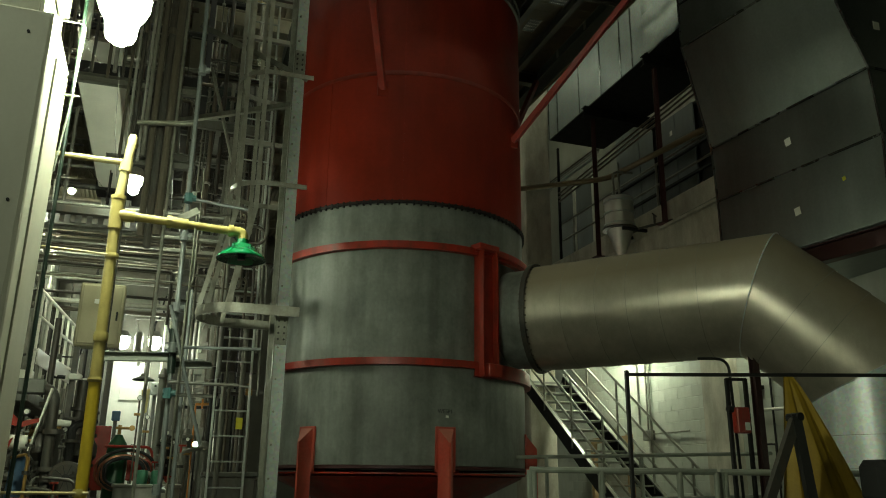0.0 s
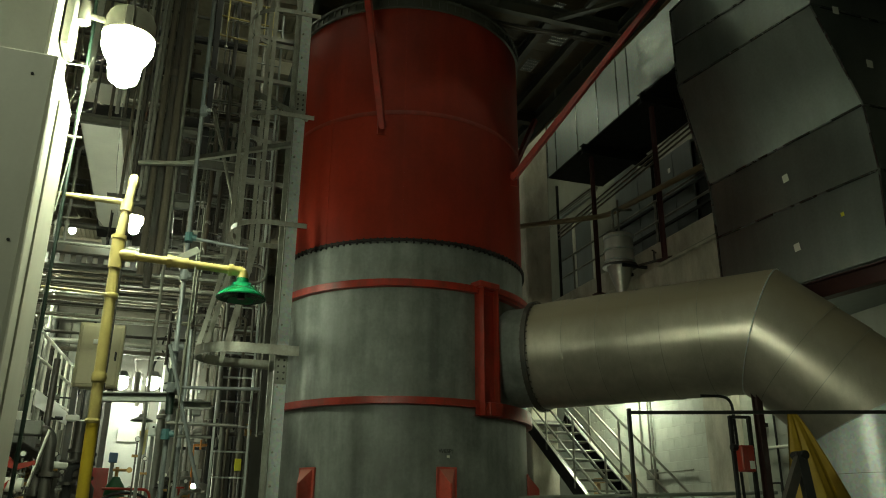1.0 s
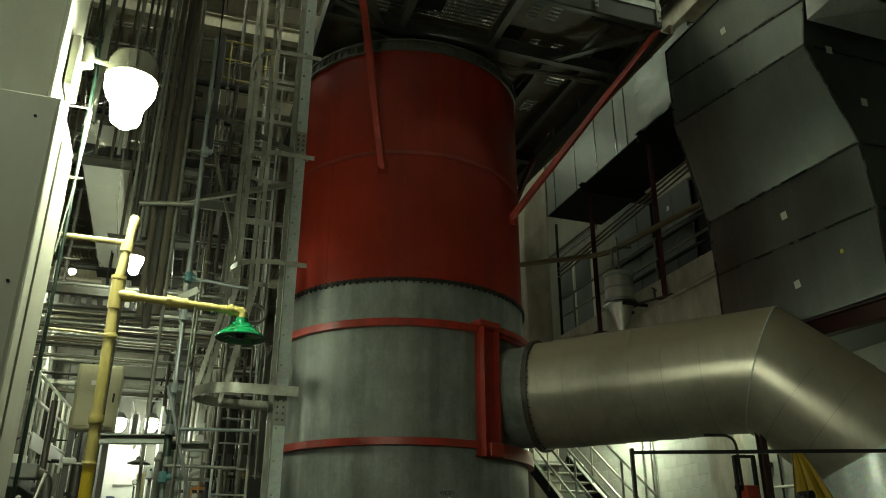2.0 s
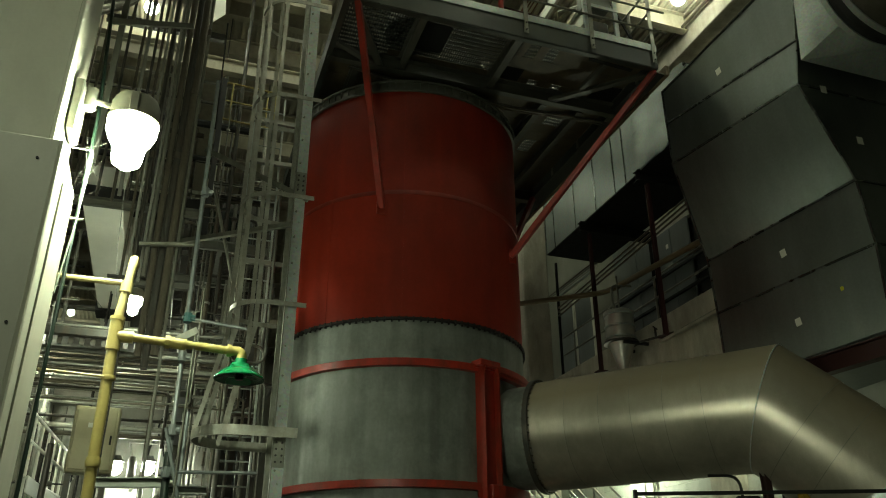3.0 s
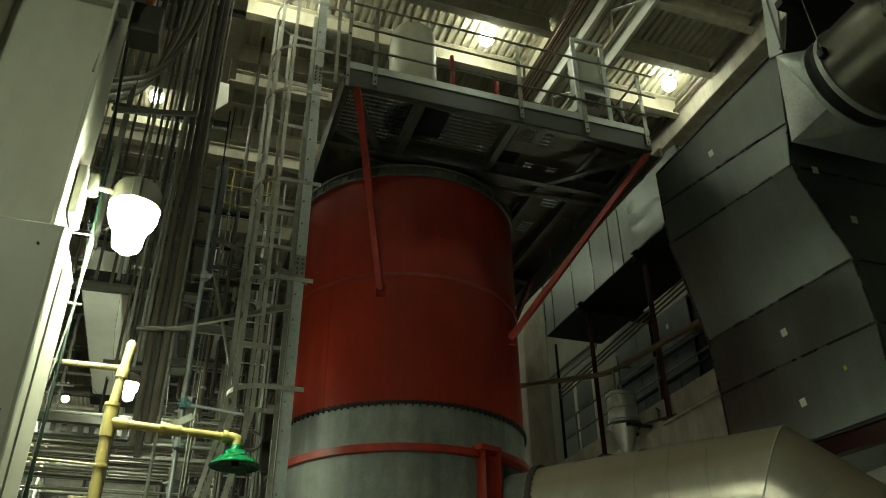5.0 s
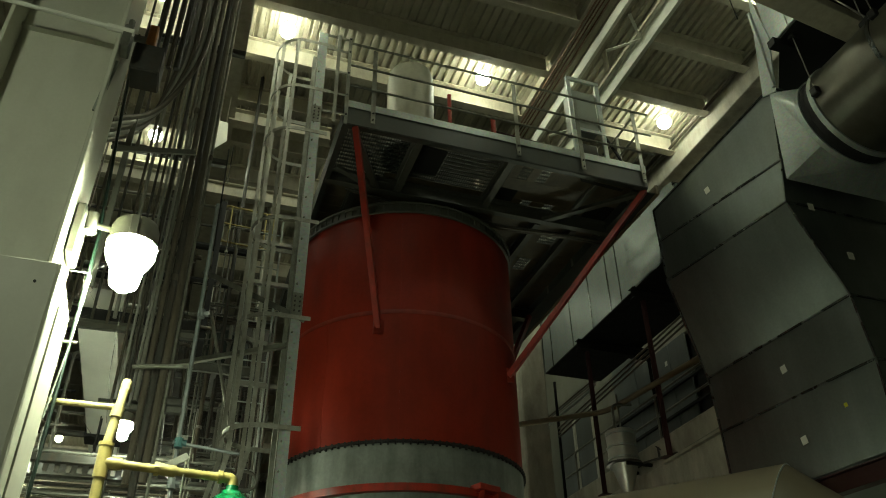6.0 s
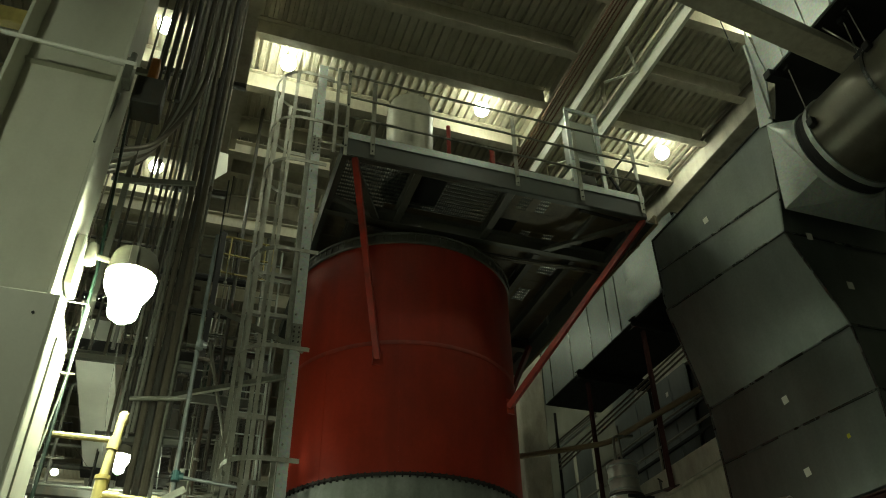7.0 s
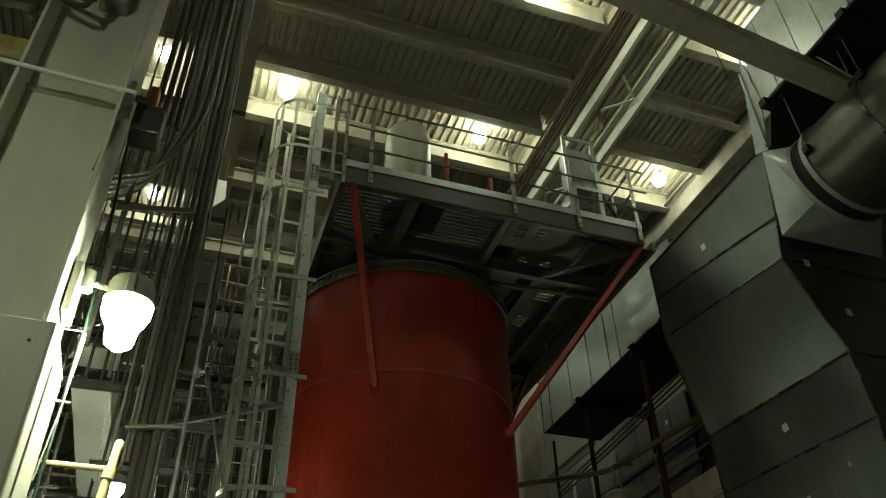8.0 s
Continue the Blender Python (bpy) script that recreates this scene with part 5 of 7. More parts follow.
solid("green_line", Geo().tube([(-0.53, 3.54, 0.0), (-0.53, 3.54, 3.2), (-0.60, 3.54, 4.3), (-0.50, 3.56, 4.32)], 0.0085, 8), GREEN_PIPE, "dark green thin pipe up the column", "pipe")
loop = thing("bent_conduit", (-0.5, 3.5, 2.6), "thin pale conduit looped over the casing corner", "conduit")
part("conduit", Geo().tube(bent([(-0.60, 3.46, 2.95), (-0.505, 3.46, 2.95), (-0.515, 3.46, 2.6), (-0.545, 3.48, 2.25)], 0.03), 0.0038, 8), GREY_PAINT, loop)
part("clip", Geo().tube([(-0.55, 3.47, 2.60), (-0.49, 3.47, 2.60)], 0.007, 8), GALV_BAR, loop)


def jar_lamp(name, x, y, z, s, arm_x, mat, label, lit):
    """A lamp with a cast cap and a tapered glass jar; z: the cap's foot."""
    t = thing(name, (x, y, z), label, "lamp", "jar lamps")
    m = Matrix.Translation((x, y, z)) @ Matrix.Scale(s, 4)
    cap = part("cap", Geo().lathe([(0.0, 0.15), (0.03, 0.15), (0.055, 0.135), (0.095, 0.12), (0.108, 0.09), (0.108, 0.02), (0.116, 0.015), (0.116, 0.0), (0.0, 0.0)], 28, m), lit, t, "cast lamp cap")
    part("clamp", Geo().box(-0.018, 0.018, -0.125, -0.105, -0.005, 0.10, m, 0.003), lit, cap)
    part("jar", Geo().lathe([(0.0, -0.236), (0.03, -0.236), (0.034, -0.218), (0.060, -0.212), (0.066, -0.19), (0.070, -0.15), (0.076, -0.12), (0.098, -0.085), (0.111, -0.05), (0.112, -0.004), (0.0, -0.003)], 28, m), mat, t, "glowing ribbed glass jar")
    if arm_x is not None:
        part("arm", Geo().tube([(x - 0.09 * s, y, z + 0.07 * s), (arm_x, y, z + 0.09 * s)], 0.014, 10).tube([(arm_x + 0.02, y, z + 0.04), (arm_x + 0.02, y, z + 0.14)], 0.03, 12), lit, t, "pale bracket arm")
    return t


jar_lamp("jar_lamp", -0.345, 3.3, 3.03, 0.98, -0.56, GLOW_NEAR, "bright jar lamp on a bracket beside the column", LAMP_BODY)
part("bracket_plate", Geo().box(-0.60, -0.56, 3.2, 3.36, 2.9, 3.16, c=0.006), GALV_BAR, bpy.data.objects["jar_lamp"])
jar_lamp("jar_lamp", -0.582, 9.0, 4.27, 0.85, None, GLOW_SIDE, "bright jar lamp hung under the flat duct", LAMP_BODY)
solid("lamp_stem", Geo().tube([(-0.582, 9.0, 4.36), (-0.582, 9.0, 12.02)], 0.010, 8), CONDUIT, "thin stem of the hung jar lamp", "stem")
web = Geo()
rnd = random.Random(5)
for i in range(6):
    a = Vector((-0.56 + rnd.uniform(0, 0.03), 3.42, rnd.uniform(2.62, 3.05)))
    b = Vector((rnd.uniform(-0.52, -0.40), 3.40, rnd.uniform(2.7, 3.0)))
    web.tube([a, (a + b) / 2 + Vector((0, 0, -0.012)), b], 0.0004, 4, False)
tagged(solid("cobweb", web, WEB, "dusty cobweb threads beside the lamp", "cobweb"), kind="stuff")
thr = Geo().tube([(-0.53, 3.6, 2.44), (-0.42, 3.7, 2.34), (-0.33, 3.8, 2.26)], 0.0012, 4).tube([(-0.42, 4.2, 3.18), (-0.40, 4.2, 2.8), (-0.36, 4.2, 2.52)], 0.0012, 4)
tagged(solid("cobweb", thr, WEB, "long dusty cobweb threads", "cobweb"), kind="stuff")

sh = thing("emergency_shower", (-0.285, 3.6, 0), "yellow pipe emergency shower with a green bowl head", "shower")
part("riser", Geo().tube([(-0.272, 3.6, 0.0), (-0.283, 3.6, 1.40)], 0.0245, 14), YELLOW_DEEP, sh, "deep yellow painted riser pipe")
part("riser", Geo().tube([(-0.283, 3.6, 1.40), (-0.288, 3.6, 2.08)], 0.0235, 14), YELLOW, sh, "faded yellow riser pipe")
for z, r, h in ((0.95, 0.026, 0.03), (1.40, 0.027, 0.02), (1.58, 0.028, 0.04), (1.935, 0.028, 0.022)):
    part("coupling", Geo().lathe([(0.02, z - h / 2), (r, z - h / 2), (r + 0.003, z), (r, z + h / 2), (0.02, z + h / 2)], 16, Matrix.Translation((-0.284, 3.6, 0))), YELLOW, sh)
part("tee", Geo().tube([(-0.288, 3.6, 2.06), (-0.288, 3.6, 2.20)], 0.029, 14).tube([(-0.288, 3.6, 2.125), (-0.21, 3.6, 2.125)], 0.027, 14).tube([(-0.288, 3.6, 2.195), (-0.288, 3.6, 2.212)], 0.033, 14), YELLOW, sh)
part("upper_riser", Geo().tube([(-0.288, 3.6, 2.2), (-0.272, 3.6, 2.36), (-0.262, 3.6, 2.49)], 0.020, 12).tube([(-0.276, 3.6, 2.33), (-0.272, 3.6, 2.38)], 0.027, 12), YELLOW_PALE, sh, "faded upper riser")
part("elbow", Geo().tube(bent([(-0.263, 3.6, 2.46), (-0.262, 3.6, 2.50), (-0.26, 3.7, 2.505)], 0.02), 0.021, 12), YELLOW_PALE, sh)
part("branch", Geo().tube([(-0.27, 3.6, 2.375), (-0.9, 3.6, 2.375)], 0.014, 10), YELLOW_PALE, sh, "faded side branch")
part("arm", Geo().tube([(-0.22, 3.6, 2.125), (0.235, 3.6, 2.105)], 0.019, 12), YELLOW, sh, "yellow painted arm")
part("union", Geo().tube([(-0.07, 3.6, 2.12), (0.015, 3.6, 2.115)], 0.026, 12).tube([(-0.075, 3.6, 2.12), (-0.055, 3.6, 2.12)], 0.031, 8), YELLOW, sh)
part("elbow", Geo().tube(bent([(0.20, 3.6, 2.107), (0.262, 3.6, 2.104), (0.262, 3.6, 2.06)], 0.03), 0.024, 12).tube([(0.195, 3.6, 2.107), (0.215, 3.6, 2.107)], 0.029, 12), YELLOW, sh)
head = part("head", Geo().lathe([(0.018, 2.07), (0.028, 2.07), (0.03, 2.05), (0.045, 2.045), (0.052, 2.03), (0.075, 2.015), (0.103, 1.993), (0.112, 1.982), (0.112, 1.976), (0.102, 1.976), (0.06, 1.99), (0.0, 1.995)], 40, Matrix.Translation((0.262, 3.6, 0))), GREEN, sh, "glossy green bowl head")
part("nozzle", Geo().tube([(0.262, 3.6, 1.975), (0.262, 3.6, 2.0)], 0.018, 12), GREEN_PIPE, head)
part("lever", Geo().bar((-0.03, 3.59, 2.13), (0.055, 3.59, 2.185), 0.012, 0.03), GALV_BAR, sh)
part("pull_rod", Geo().tube([(0.05, 3.59, 2.18), (0.045, 3.59, 0.9)], 0.0045, 6), GALV_BAR, sh)
part("tie_rod", Geo().tube([(-0.56, 3.58, 1.945), (-0.27, 3.58, 1.935)], 0.006, 6), YELLOW_PALE, sh)
part("tie_rod", Geo().tube([(-0.60, 3.58, 0.95), (-0.25, 3.58, 0.95)], 0.007, 6), YELLOW_PALE, sh)

# ---- conduit bank ----
rnd = random.Random(11)
bank = [(-0.965, .012, 4.02), (-0.80, .012, 4.02), (-0.69, .013, 4.02), (-0.63, .016, 4.02), (-0.575, .012, 4.02), (-0.525, .012, 3.36), (-0.475, .012, 3.36),
        (-0.445, .015, 0.0), (-0.395, .012, 3.36), (-0.355, .017, 3.36), (-0.305, .026, 2.75), (-0.252, .029, 2.68), (-0.188, .031, 2.75), (-0.14, .013, 0.0)]
for i, (x, r, z0) in enumerate(bank):
    y = 6.0 + 0.06 * (i % 3)
    c = thing("conduit", (x, y, z0), "dull grey steel conduit running up to the roof", "conduit", "conduit bank")
    lean = rnd.uniform(-0.02, 0.02)
    part("tube", Geo().tube([(x, y, z0), (x + lean * 0.3, y, 6.0), (x + lean, y, 12.02)], r, 10), (CONDUIT, DARK_IRON, CONDUIT, CONDUIT_BRIGHT, DARK_IRON, CONDUIT, CONDUIT_BRIGHT, DARK_IRON, CONDUIT_BRIGHT, GALV_BAR, CONDUIT, DARK_IRON, CONDUIT, GALV_BAR)[i], c)
    for z in (rnd.uniform(4.3, 7.5),):
        part("coupling", Geo().tube([(x + lean * 0.3, y, z), (x + lean * 0.35, y, z + 0.06)], r + 0.005, 10), CONDUIT, c)
rnd = random.Random(12)
for i in range(3):
    x, y, r = -0.50 + 0.15 * i + rnd.uniform(-0.02, 0.02), 6.9 + 0.1 * (i % 2), rnd.choice((0.016, 0.02, 0.026))
    solid("conduit", Geo().tube([(x, y, 3.75 + 0.03 * i), (x, y, 12.02)], r, 8), GALV_BAR if i % 3 == 0 else CONDUIT, "dull grey steel conduit behind the first bank", "conduit", "rear conduit bank")
for z, x0, x1 in ((3.36, -0.62, 0.03), (4.0, -1.0, 0.0), (5.82, -1.02, 0.0), (7.3, -1.0, 0.0)):
    solid("strut_channel", Geo().channel((x0, 6.16, z), (x1, 6.16, z + 0.02), 0.07, 0.05, 0.006), PLATFORM_PAINT, "dark strut channel that carries the conduits", "strut", "conduit struts")
solid("strut_channel", Geo().channel((-0.42, 5.95, 3.60), (0.02, 5.95, 3.66), 0.03, 0.03, 0.004), GALV_BAR, "pale strut channel clamped before the conduits", "strut", "conduit struts")
solid("threaded_rod", Geo().tube([(0.02, 6.1, 4.9), (0.0, 6.1, 6.0)], 0.008, 6), BLACK_STEEL_AND_SHADE, "thin dark hanger rod", "rod")
for i in range(5):
    o = 0.05 * i
    solid("conduit", Geo().tube(bent([(-0.78 + 0.01 * i, 4.2, 4.30 + o), (-0.58 + o * 0.3, 4.6, 4.78 + 0.9 * o), (-0.46 + 0.8 * o, 4.65, 5.45 + o), (-0.50 + 0.9 * o, 4.7, 12.02)], 0.3, 7), 0.019, 10), CONDUIT_BRIGHT if i % 2 else CONDUIT, "dull conduit swept from the column into the bank", "conduit", "swept conduits")
for i in range(4):
    x = -0.57 + 0.05 * i
    solid("conduit", Geo().tube([(x, 4.05, 4.9), (x, 4.1, 12.02)], 0.016 + 0.004 * (i % 2), 8), DARK_IRON if i % 2 else CONDUIT, "dark conduit beside the column", "conduit", "column conduits")
tray = thing("cable_tray", (-0.7, 4.5, 3.9), "dark steel angle frame beside the column", "frame")
part("post", Geo().angle((-0.62, 4.4, 3.4), (-0.60, 4.4, 12.02), 0.035, 0.008, (0, 1, 0)), PLATFORM_PAINT, tray)
part("arm", Geo().bar((-0.70, 4.3, 4.35), (-0.22, 4.5, 4.60), 0.02, 0.035), PLATFORM_PAINT, tray)

# duct above, running away
ad = thing("flat_duct", (-1.1, 11.0, 5.5), "pale flat duct hung below the roof", "duct")
part("body", Geo().box(-1.36, -0.90, 9.2, 13.0, 5.5, 6.0, c=0.01), WHITE, ad)
part("body", Geo().box(-1.36, -0.98, 13.4, 17.0, 5.5, 6.0, c=0.01), WHITE, ad)
part("flange", Geo().box(-1.40, -0.86, 13.0, 13.4, 5.46, 6.04), BLACK_STEEL_AND_SHADE, ad)
solid("strut_beam", Geo().box(-1.6, 0.0, 9.0, 9.16, 5.42, 5.62), BLACK_STEEL_AND_SHADE, "dark beam under the flat duct", "beam")

# ---- pipe rack across the aisle ----
rack = [(9.9, 4.12, .03, PIPE_GREY), (9.5, 4.04, .025, STEEL_PAINT), (9.6, 3.94, .045, PIPE_GREY), (9.8, 3.86, .03, STEEL_PAINT), (9.5, 3.74, .04, STEEL_PAINT), (9.7, 3.64, .05, PIPE_GREY), (9.4, 3.55, .022, STEEL_PAINT),
        (10.4, 4.05, .06, PIPE_GREY), (10.6, 4.02, .05, CONDUIT), (10.6, 3.45, .04, PIPE_GREY), (11.4, 3.95, .08, PIPE_GREY), (11.4, 3.6, .05, GALV_BAR), (11.5, 3.3, .06, PIPE_GREY), (12.2, 4.2, .07, PIPE_GREY), (12.3, 3.35, .05, CONDUIT)]
for i, (y, z, r, mt) in enumerate(rack):
    x1 = 0.55 if i % 3 else 1.0
    solid("rack_pipe", Geo().tube(bent([(-5.0, y, z), (x1, y, z + 0.02), (x1, y, z + (2.5 if i % 2 else -1.6))], 0.15), 0.65 * r, 10), mt, "grey process pipe on the rack across the aisle", "pipe", "rack pipes")
gdk = thing("grey_duct", (-2.5, 9.45, 4.2), "dark flat duct along the pipe rack", "duct")
part("body", Geo().box(-6.0, -0.42, 9.3, 9.75, 3.86, 3.98, c=0.02), DARK_IRON, gdk)
for k in range(26):
    x = -3.4 + 0.115 * k
    part("clip", Geo().box(x, x + 0.05, 9.34, 9.38, 3.78, 3.86), DARK_IRON, gdk)
rnd = random.Random(8)
for i in range(16):
    y, z, r = 9.0 + 0.09 * i, 3.08 + rnd.uniform(0.0, 0.85), rnd.choice((0.011, 0.014, 0.018))
    x1 = rnd.uniform(-0.1, 0.95)
    solid("rack_tube", Geo().tube(bent([(-9.0, y, z), (x1, y, z + 0.01), (x1, y, z + rnd.choice((-1.2, -0.6, 1.4)))], 0.06), r, 8), (CONDUIT, GALV_BAR, DARK_IRON, CONDUIT)[i % 4], "thin steel tube on the pipe rack", "pipe", "rack tubes")
for x in (-3.6, -1.75, 0.1):
    f = thing("pipe_rack", (x, 9.9, 0), "grey steel pipe rack frame", "frame", "rack frames")
    part("beam", Geo().ibeam((x, 9.2, 3.38), (x, 12.6, 3.38), 0.14, 0.1, 0.01, 0.008), STEEL_PAINT, f)
    part("beam", Geo().ibeam((x, 9.2, 4.2), (x, 12.6, 4.2), 0.14, 0.1, 0.01, 0.008), STEEL_PAINT, f)
    part("post", Geo().ibeam((x, 12.5, 0), (x, 12.5, 5.0), 0.14, 0.14, 0.012, 0.01, (0, 1, 0)), STEEL_PAINT, f)
solid("concrete_soffit", Geo().box(-5.0, -0.2, 13.2, 14.5, 4.4, 4.65, c=0.02), CONCRETE, "dull concrete walkway over the pipe rack", "slab", kind="structure")

# ---- scaffold pole, ledgers and second ladder ----
sc = thing("scaffold_frame", (0.0, 5.55, 0), "galvanized scaffold pole with couplers and ledgers", "scaffold")
part("standard", Geo().tube([(0.03, 5.55, 0), (-0.01, 5.55, 4.95)], 0.016, 12), SCAFFOLD, sc, "galvanized standard")
part("standard", Geo().tube([(0.11, 5.75, 0), (0.10, 5.75, 2.3)], 0.013, 12), SCAFFOLD, sc)
for z in (0.95, 1.55, 1.85, 2.12, 2.62, 2.9, 3.9):
    part("coupler", Geo().tube([(0.01, 5.5, z - 0.035), (0.01, 5.5, z + 0.03)], 0.029, 10).tube([(-0.02, 5.5, z), (0.06, 5.5, z)], 0.022, 10), TEAL if z in (1.55, 2.9) else SCAFFOLD, sc, "scaffold coupler")
for p, q, mt in (((0.0, 5.5, 1.85), (0.58, 5.5, 1.87), SCAFFOLD), ((0.0, 5.5, 1.62), (0.46, 5.5, 1.62), STEEL_PAINT), ((0.05, 5.6, 1.55), (0.30, 5.6, 1.55), STEEL_PAINT), ((-0.03, 5.5, 2.90), (0.42, 5.5, 2.86), SCAFFOLD)):
    part("ledger", Geo().tube([p, q], 0.0115, 10), mt, sc)
part("brace", Geo().tube([(-0.03, 5.45, 2.12), (0.24, 5.45, 1.22)], 0.0125, 10), SCAFFOLD, sc)
part("wrap", Geo().tube([(0.016, 5.55, 1.68), (0.01, 5.55, 1.98)], 0.026, 12), GREEN_PIPE, sc, "green tape round the pole")
solid("cross_beam", Geo().channel((-0.42, 5.7, 1.79), (0.02, 5.7, 1.81), 0.06, 0.05, 0.006).channel((0.02, 5.7, 1.76), (0.28, 5.7, 1.77), 0.05, 0.05, 0.006), GREY_PAINT, "grey channel beam across the aisle", "beam")
l2 = thing("straight_ladder", (0.8, 10.3, 0), "thin galvanized straight ladder behind the cage", "ladder")
for x in (0.575, 0.995):
    part("stile", Geo().box(x - 0.014, x + 0.014, 10.27, 10.33, 0, 8.2, c=0.004), LADDER_STEEL, l2)
for z in np.arange(0.32, 8.1, 0.305):
    part("rung", Geo().tube([(0.58, 10.3, z), (0.99, 10.3, z)], 0.011, 8), LADDER_STEEL, l2)
part("tag", Geo().box(0.85, 0.93, 10.22, 10.225, 1.62, 1.76), LABEL_YELLOW, l2, "yellow tag tied on the ladder")
for z in (5.4, 7.0, 7.7):
    part("bracket", Geo().box(0.52, 1.18, 10.2, 10.26, z, z + 0.06), CONDUIT_BRIGHT, l2)
yg = thing("yellow_gate", (0.5, 11.0, 8.1), "yellow pipe safety gate on an upper walkway", "gate")
part("frame", Geo().tube(bent([(0.1, 11.0, 8.14), (0.9, 11.0, 8.10), (0.9, 11.0, 8.80), (0.1, 11.0, 8.84), (0.1, 11.0, 8.14), (0.3, 11.0, 8.13)], 0.08), 0.016, 8), YELLOW, yg)
part("bar", Geo().tube([(0.1, 11.0, 8.49), (0.9, 11.0, 8.46)], 0.014, 8).tube([(0.22, 11.0, 8.14), (0.22, 11.0, 8.83)], 0.014, 8).tube([(0.78, 11.0, 8.11), (0.78, 11.0, 8.8)], 0.014, 8), YELLOW, yg)
part("post", Geo().box(0.04, 0.12, 10.98, 11.06, 6.0, 8.9), BLACK_STEEL_AND_SHADE, yg)


def open_floor(name, x0, x1, y0, y1, z, label):
    """A walkway of edge channels, joists and thin bearing bars."""
    t = thing(name, (x0, y0, z), label, "walkway", kind="structure")
    for y in (y0, y1):
        part("edge_channel", Geo().channel((x0, y, z - 0.08), (x1, y, z - 0.08), 0.16, 0.06, 0.008), STEEL_PAINT, t)
    for x in np.arange(x0, x1 + 0.01, (x1 - x0) / 3):
        part("joist", Geo().ibeam((x, y0 + 0.07, z - 0.07), (x, y1 - 0.01, z - 0.07), 0.12, 0.07, 0.008, 0.006), STEEL_PAINT, t)
    bars = Geo()
    for y in np.arange(y0 + 0.1, y1 - 0.02, 0.06):
        bars.box(x0, x1, y, y + 0.008, z - 0.005, z + 0.028)
    tagged(part("grating", bars, DARK_IRON, t, "open bar grating"), kind="stuff")
    return t


open_floor("gate_floor", 0.0, 1.0, 10.9, 12.2, 5.97, "open grating walkway under the yellow gate")
# unseen jar lamps added as fill for the column, walkway rail and vessel
for x, y, z, s, mt in ((-1.5, 0.9, 3.7, 0.95, GLOW_UNSEEN), (-1.78, 10.4, 3.9, 1.2, GLOW_SIDE), (-2.6, 5.2, 3.1, 1.0, GLOW_UNSEEN)):
    jar_lamp("jar_lamp", x, y, z, s, None, mt, "unseen jar lamp added as fill on a long stem", LAMP_BODY)
    solid("lamp_stem", Geo().tube([(x, y, z + 0.12 * s), (x, y, 12.02)], 0.014, 8), CONDUIT, "long stem of the added fill lamp", "stem")

sw = thing("hung_plate", (-0.2, 11.0, 10.2), "white sheet plate hung under the roof joists", "plate")
part("plate", Geo().prism([(-0.27, 11.0, 10.62), (-0.09, 11.0, 10.60), (-0.06, 11.0, 10.2), (-0.29, 11.0, 9.92)], (0, 0.02, 0)), WHITE, sw)
for x in (-0.24, -0.12):
    part("hanger", Geo().tube([(x, 11.01, 10.55), (x, 11.01, 11.3)], 0.008, 6), CONDUIT, sw)


# ---- west side, back: partition, lamps, walkway rail ----
solid("partition", Geo().box(-1.15, 0.75, 14.6, 14.75, 0, 4.6), WALL, "pale partition wall at the back of the aisle", "wall", kind="structure")
solid("partition_panel", Geo().box(-0.98, -0.30, 14.56, 14.6, 0.2, 2.95, c=0.006), WHITE, "white panel on the partition", "panel")
solid("notice_board", Geo().box(-0.74, -0.42, 14.52, 14.556, 2.30, 2.52, c=0.004), WHITE, "dull grey notice board on the white panel", "board")
for x, z in ((-0.74, 3.15), (-0.26, 3.17)):
    w = thing("wall_lamp", (x, 13.7, z), "bright globe wall lamp under the pipe rack", "lamp", "wall lamps")
    part("housing", Geo().lathe([(0.0, 0.19), (0.06, 0.18), (0.085, 0.13), (0.12, 0.10), (0.12, 0.086), (0.0, 0.088)], 20, Matrix.Translation((x, 13.7, z))), STEEL_PAINT, w)
    part("lens", Geo().lathe([(0.0, -0.12)] + [(0.105 * math.cos(q), 0.12 * math.sin(q)) for q in np.linspace(-1.35, 0.8, 10)] + [(0.0, 0.087)], 20, Matrix.Translation((x, 13.7, z))), GLOW_FAR, w, "glowing globe lens")
    part("bracket", Geo().box(x - 0.02, x + 0.02, 13.74, 14.6, z + 0.13, z + 0.17), STEEL_PAINT, w)
solid("cylinder_tank", Geo().lathe([(0.0, 3.32), (0.04, 3.31), (0.065, 3.26), (0.065, 2.95), (0.04, 2.9), (0.0, 2.89)], 20, Matrix.Translation((-0.5, 13.6, 0))), PIPE_GREY, "small grey receiver between the wall lamps", "tank")
solid("tank_bracket", Geo().box(-0.53, -0.47, 13.65, 14.6, 3.05, 3.11), STEEL_PAINT, "steel bracket arm from the partition", "bracket")
wk = thing("work_light", (0.47, 12.0, 0), "small bright work light on a thin stand", "lamp")
part("bulb", Geo().lathe([(0.0, -0.03), (0.03, -0.025), (0.042, 0.0), (0.03, 0.03), (0.0, 0.035)], 14, Matrix.Translation((0.47, 12.0, 1.50))), GLOW_FAR, wk, "glowing bulb")
part("stand", Geo().tube([(0.47, 12.0, 0.0), (0.47, 12.0, 1.48)], 0.012, 8), BLACK_STEEL_AND_SHADE, wk)
jar_lamp("jar_lamp", 7.9, 13.3, 3.72, 1.15, None, GLOW_SIDE, "jar lamp on the block wall behind the duct", LAMP_BODY)
jar_lamp("jar_lamp", 8.2, 9.7, 3.55, 0.8, None, GLOW_UNSEEN, "jar lamp on the block wall behind the duct drop", LAMP_BODY)
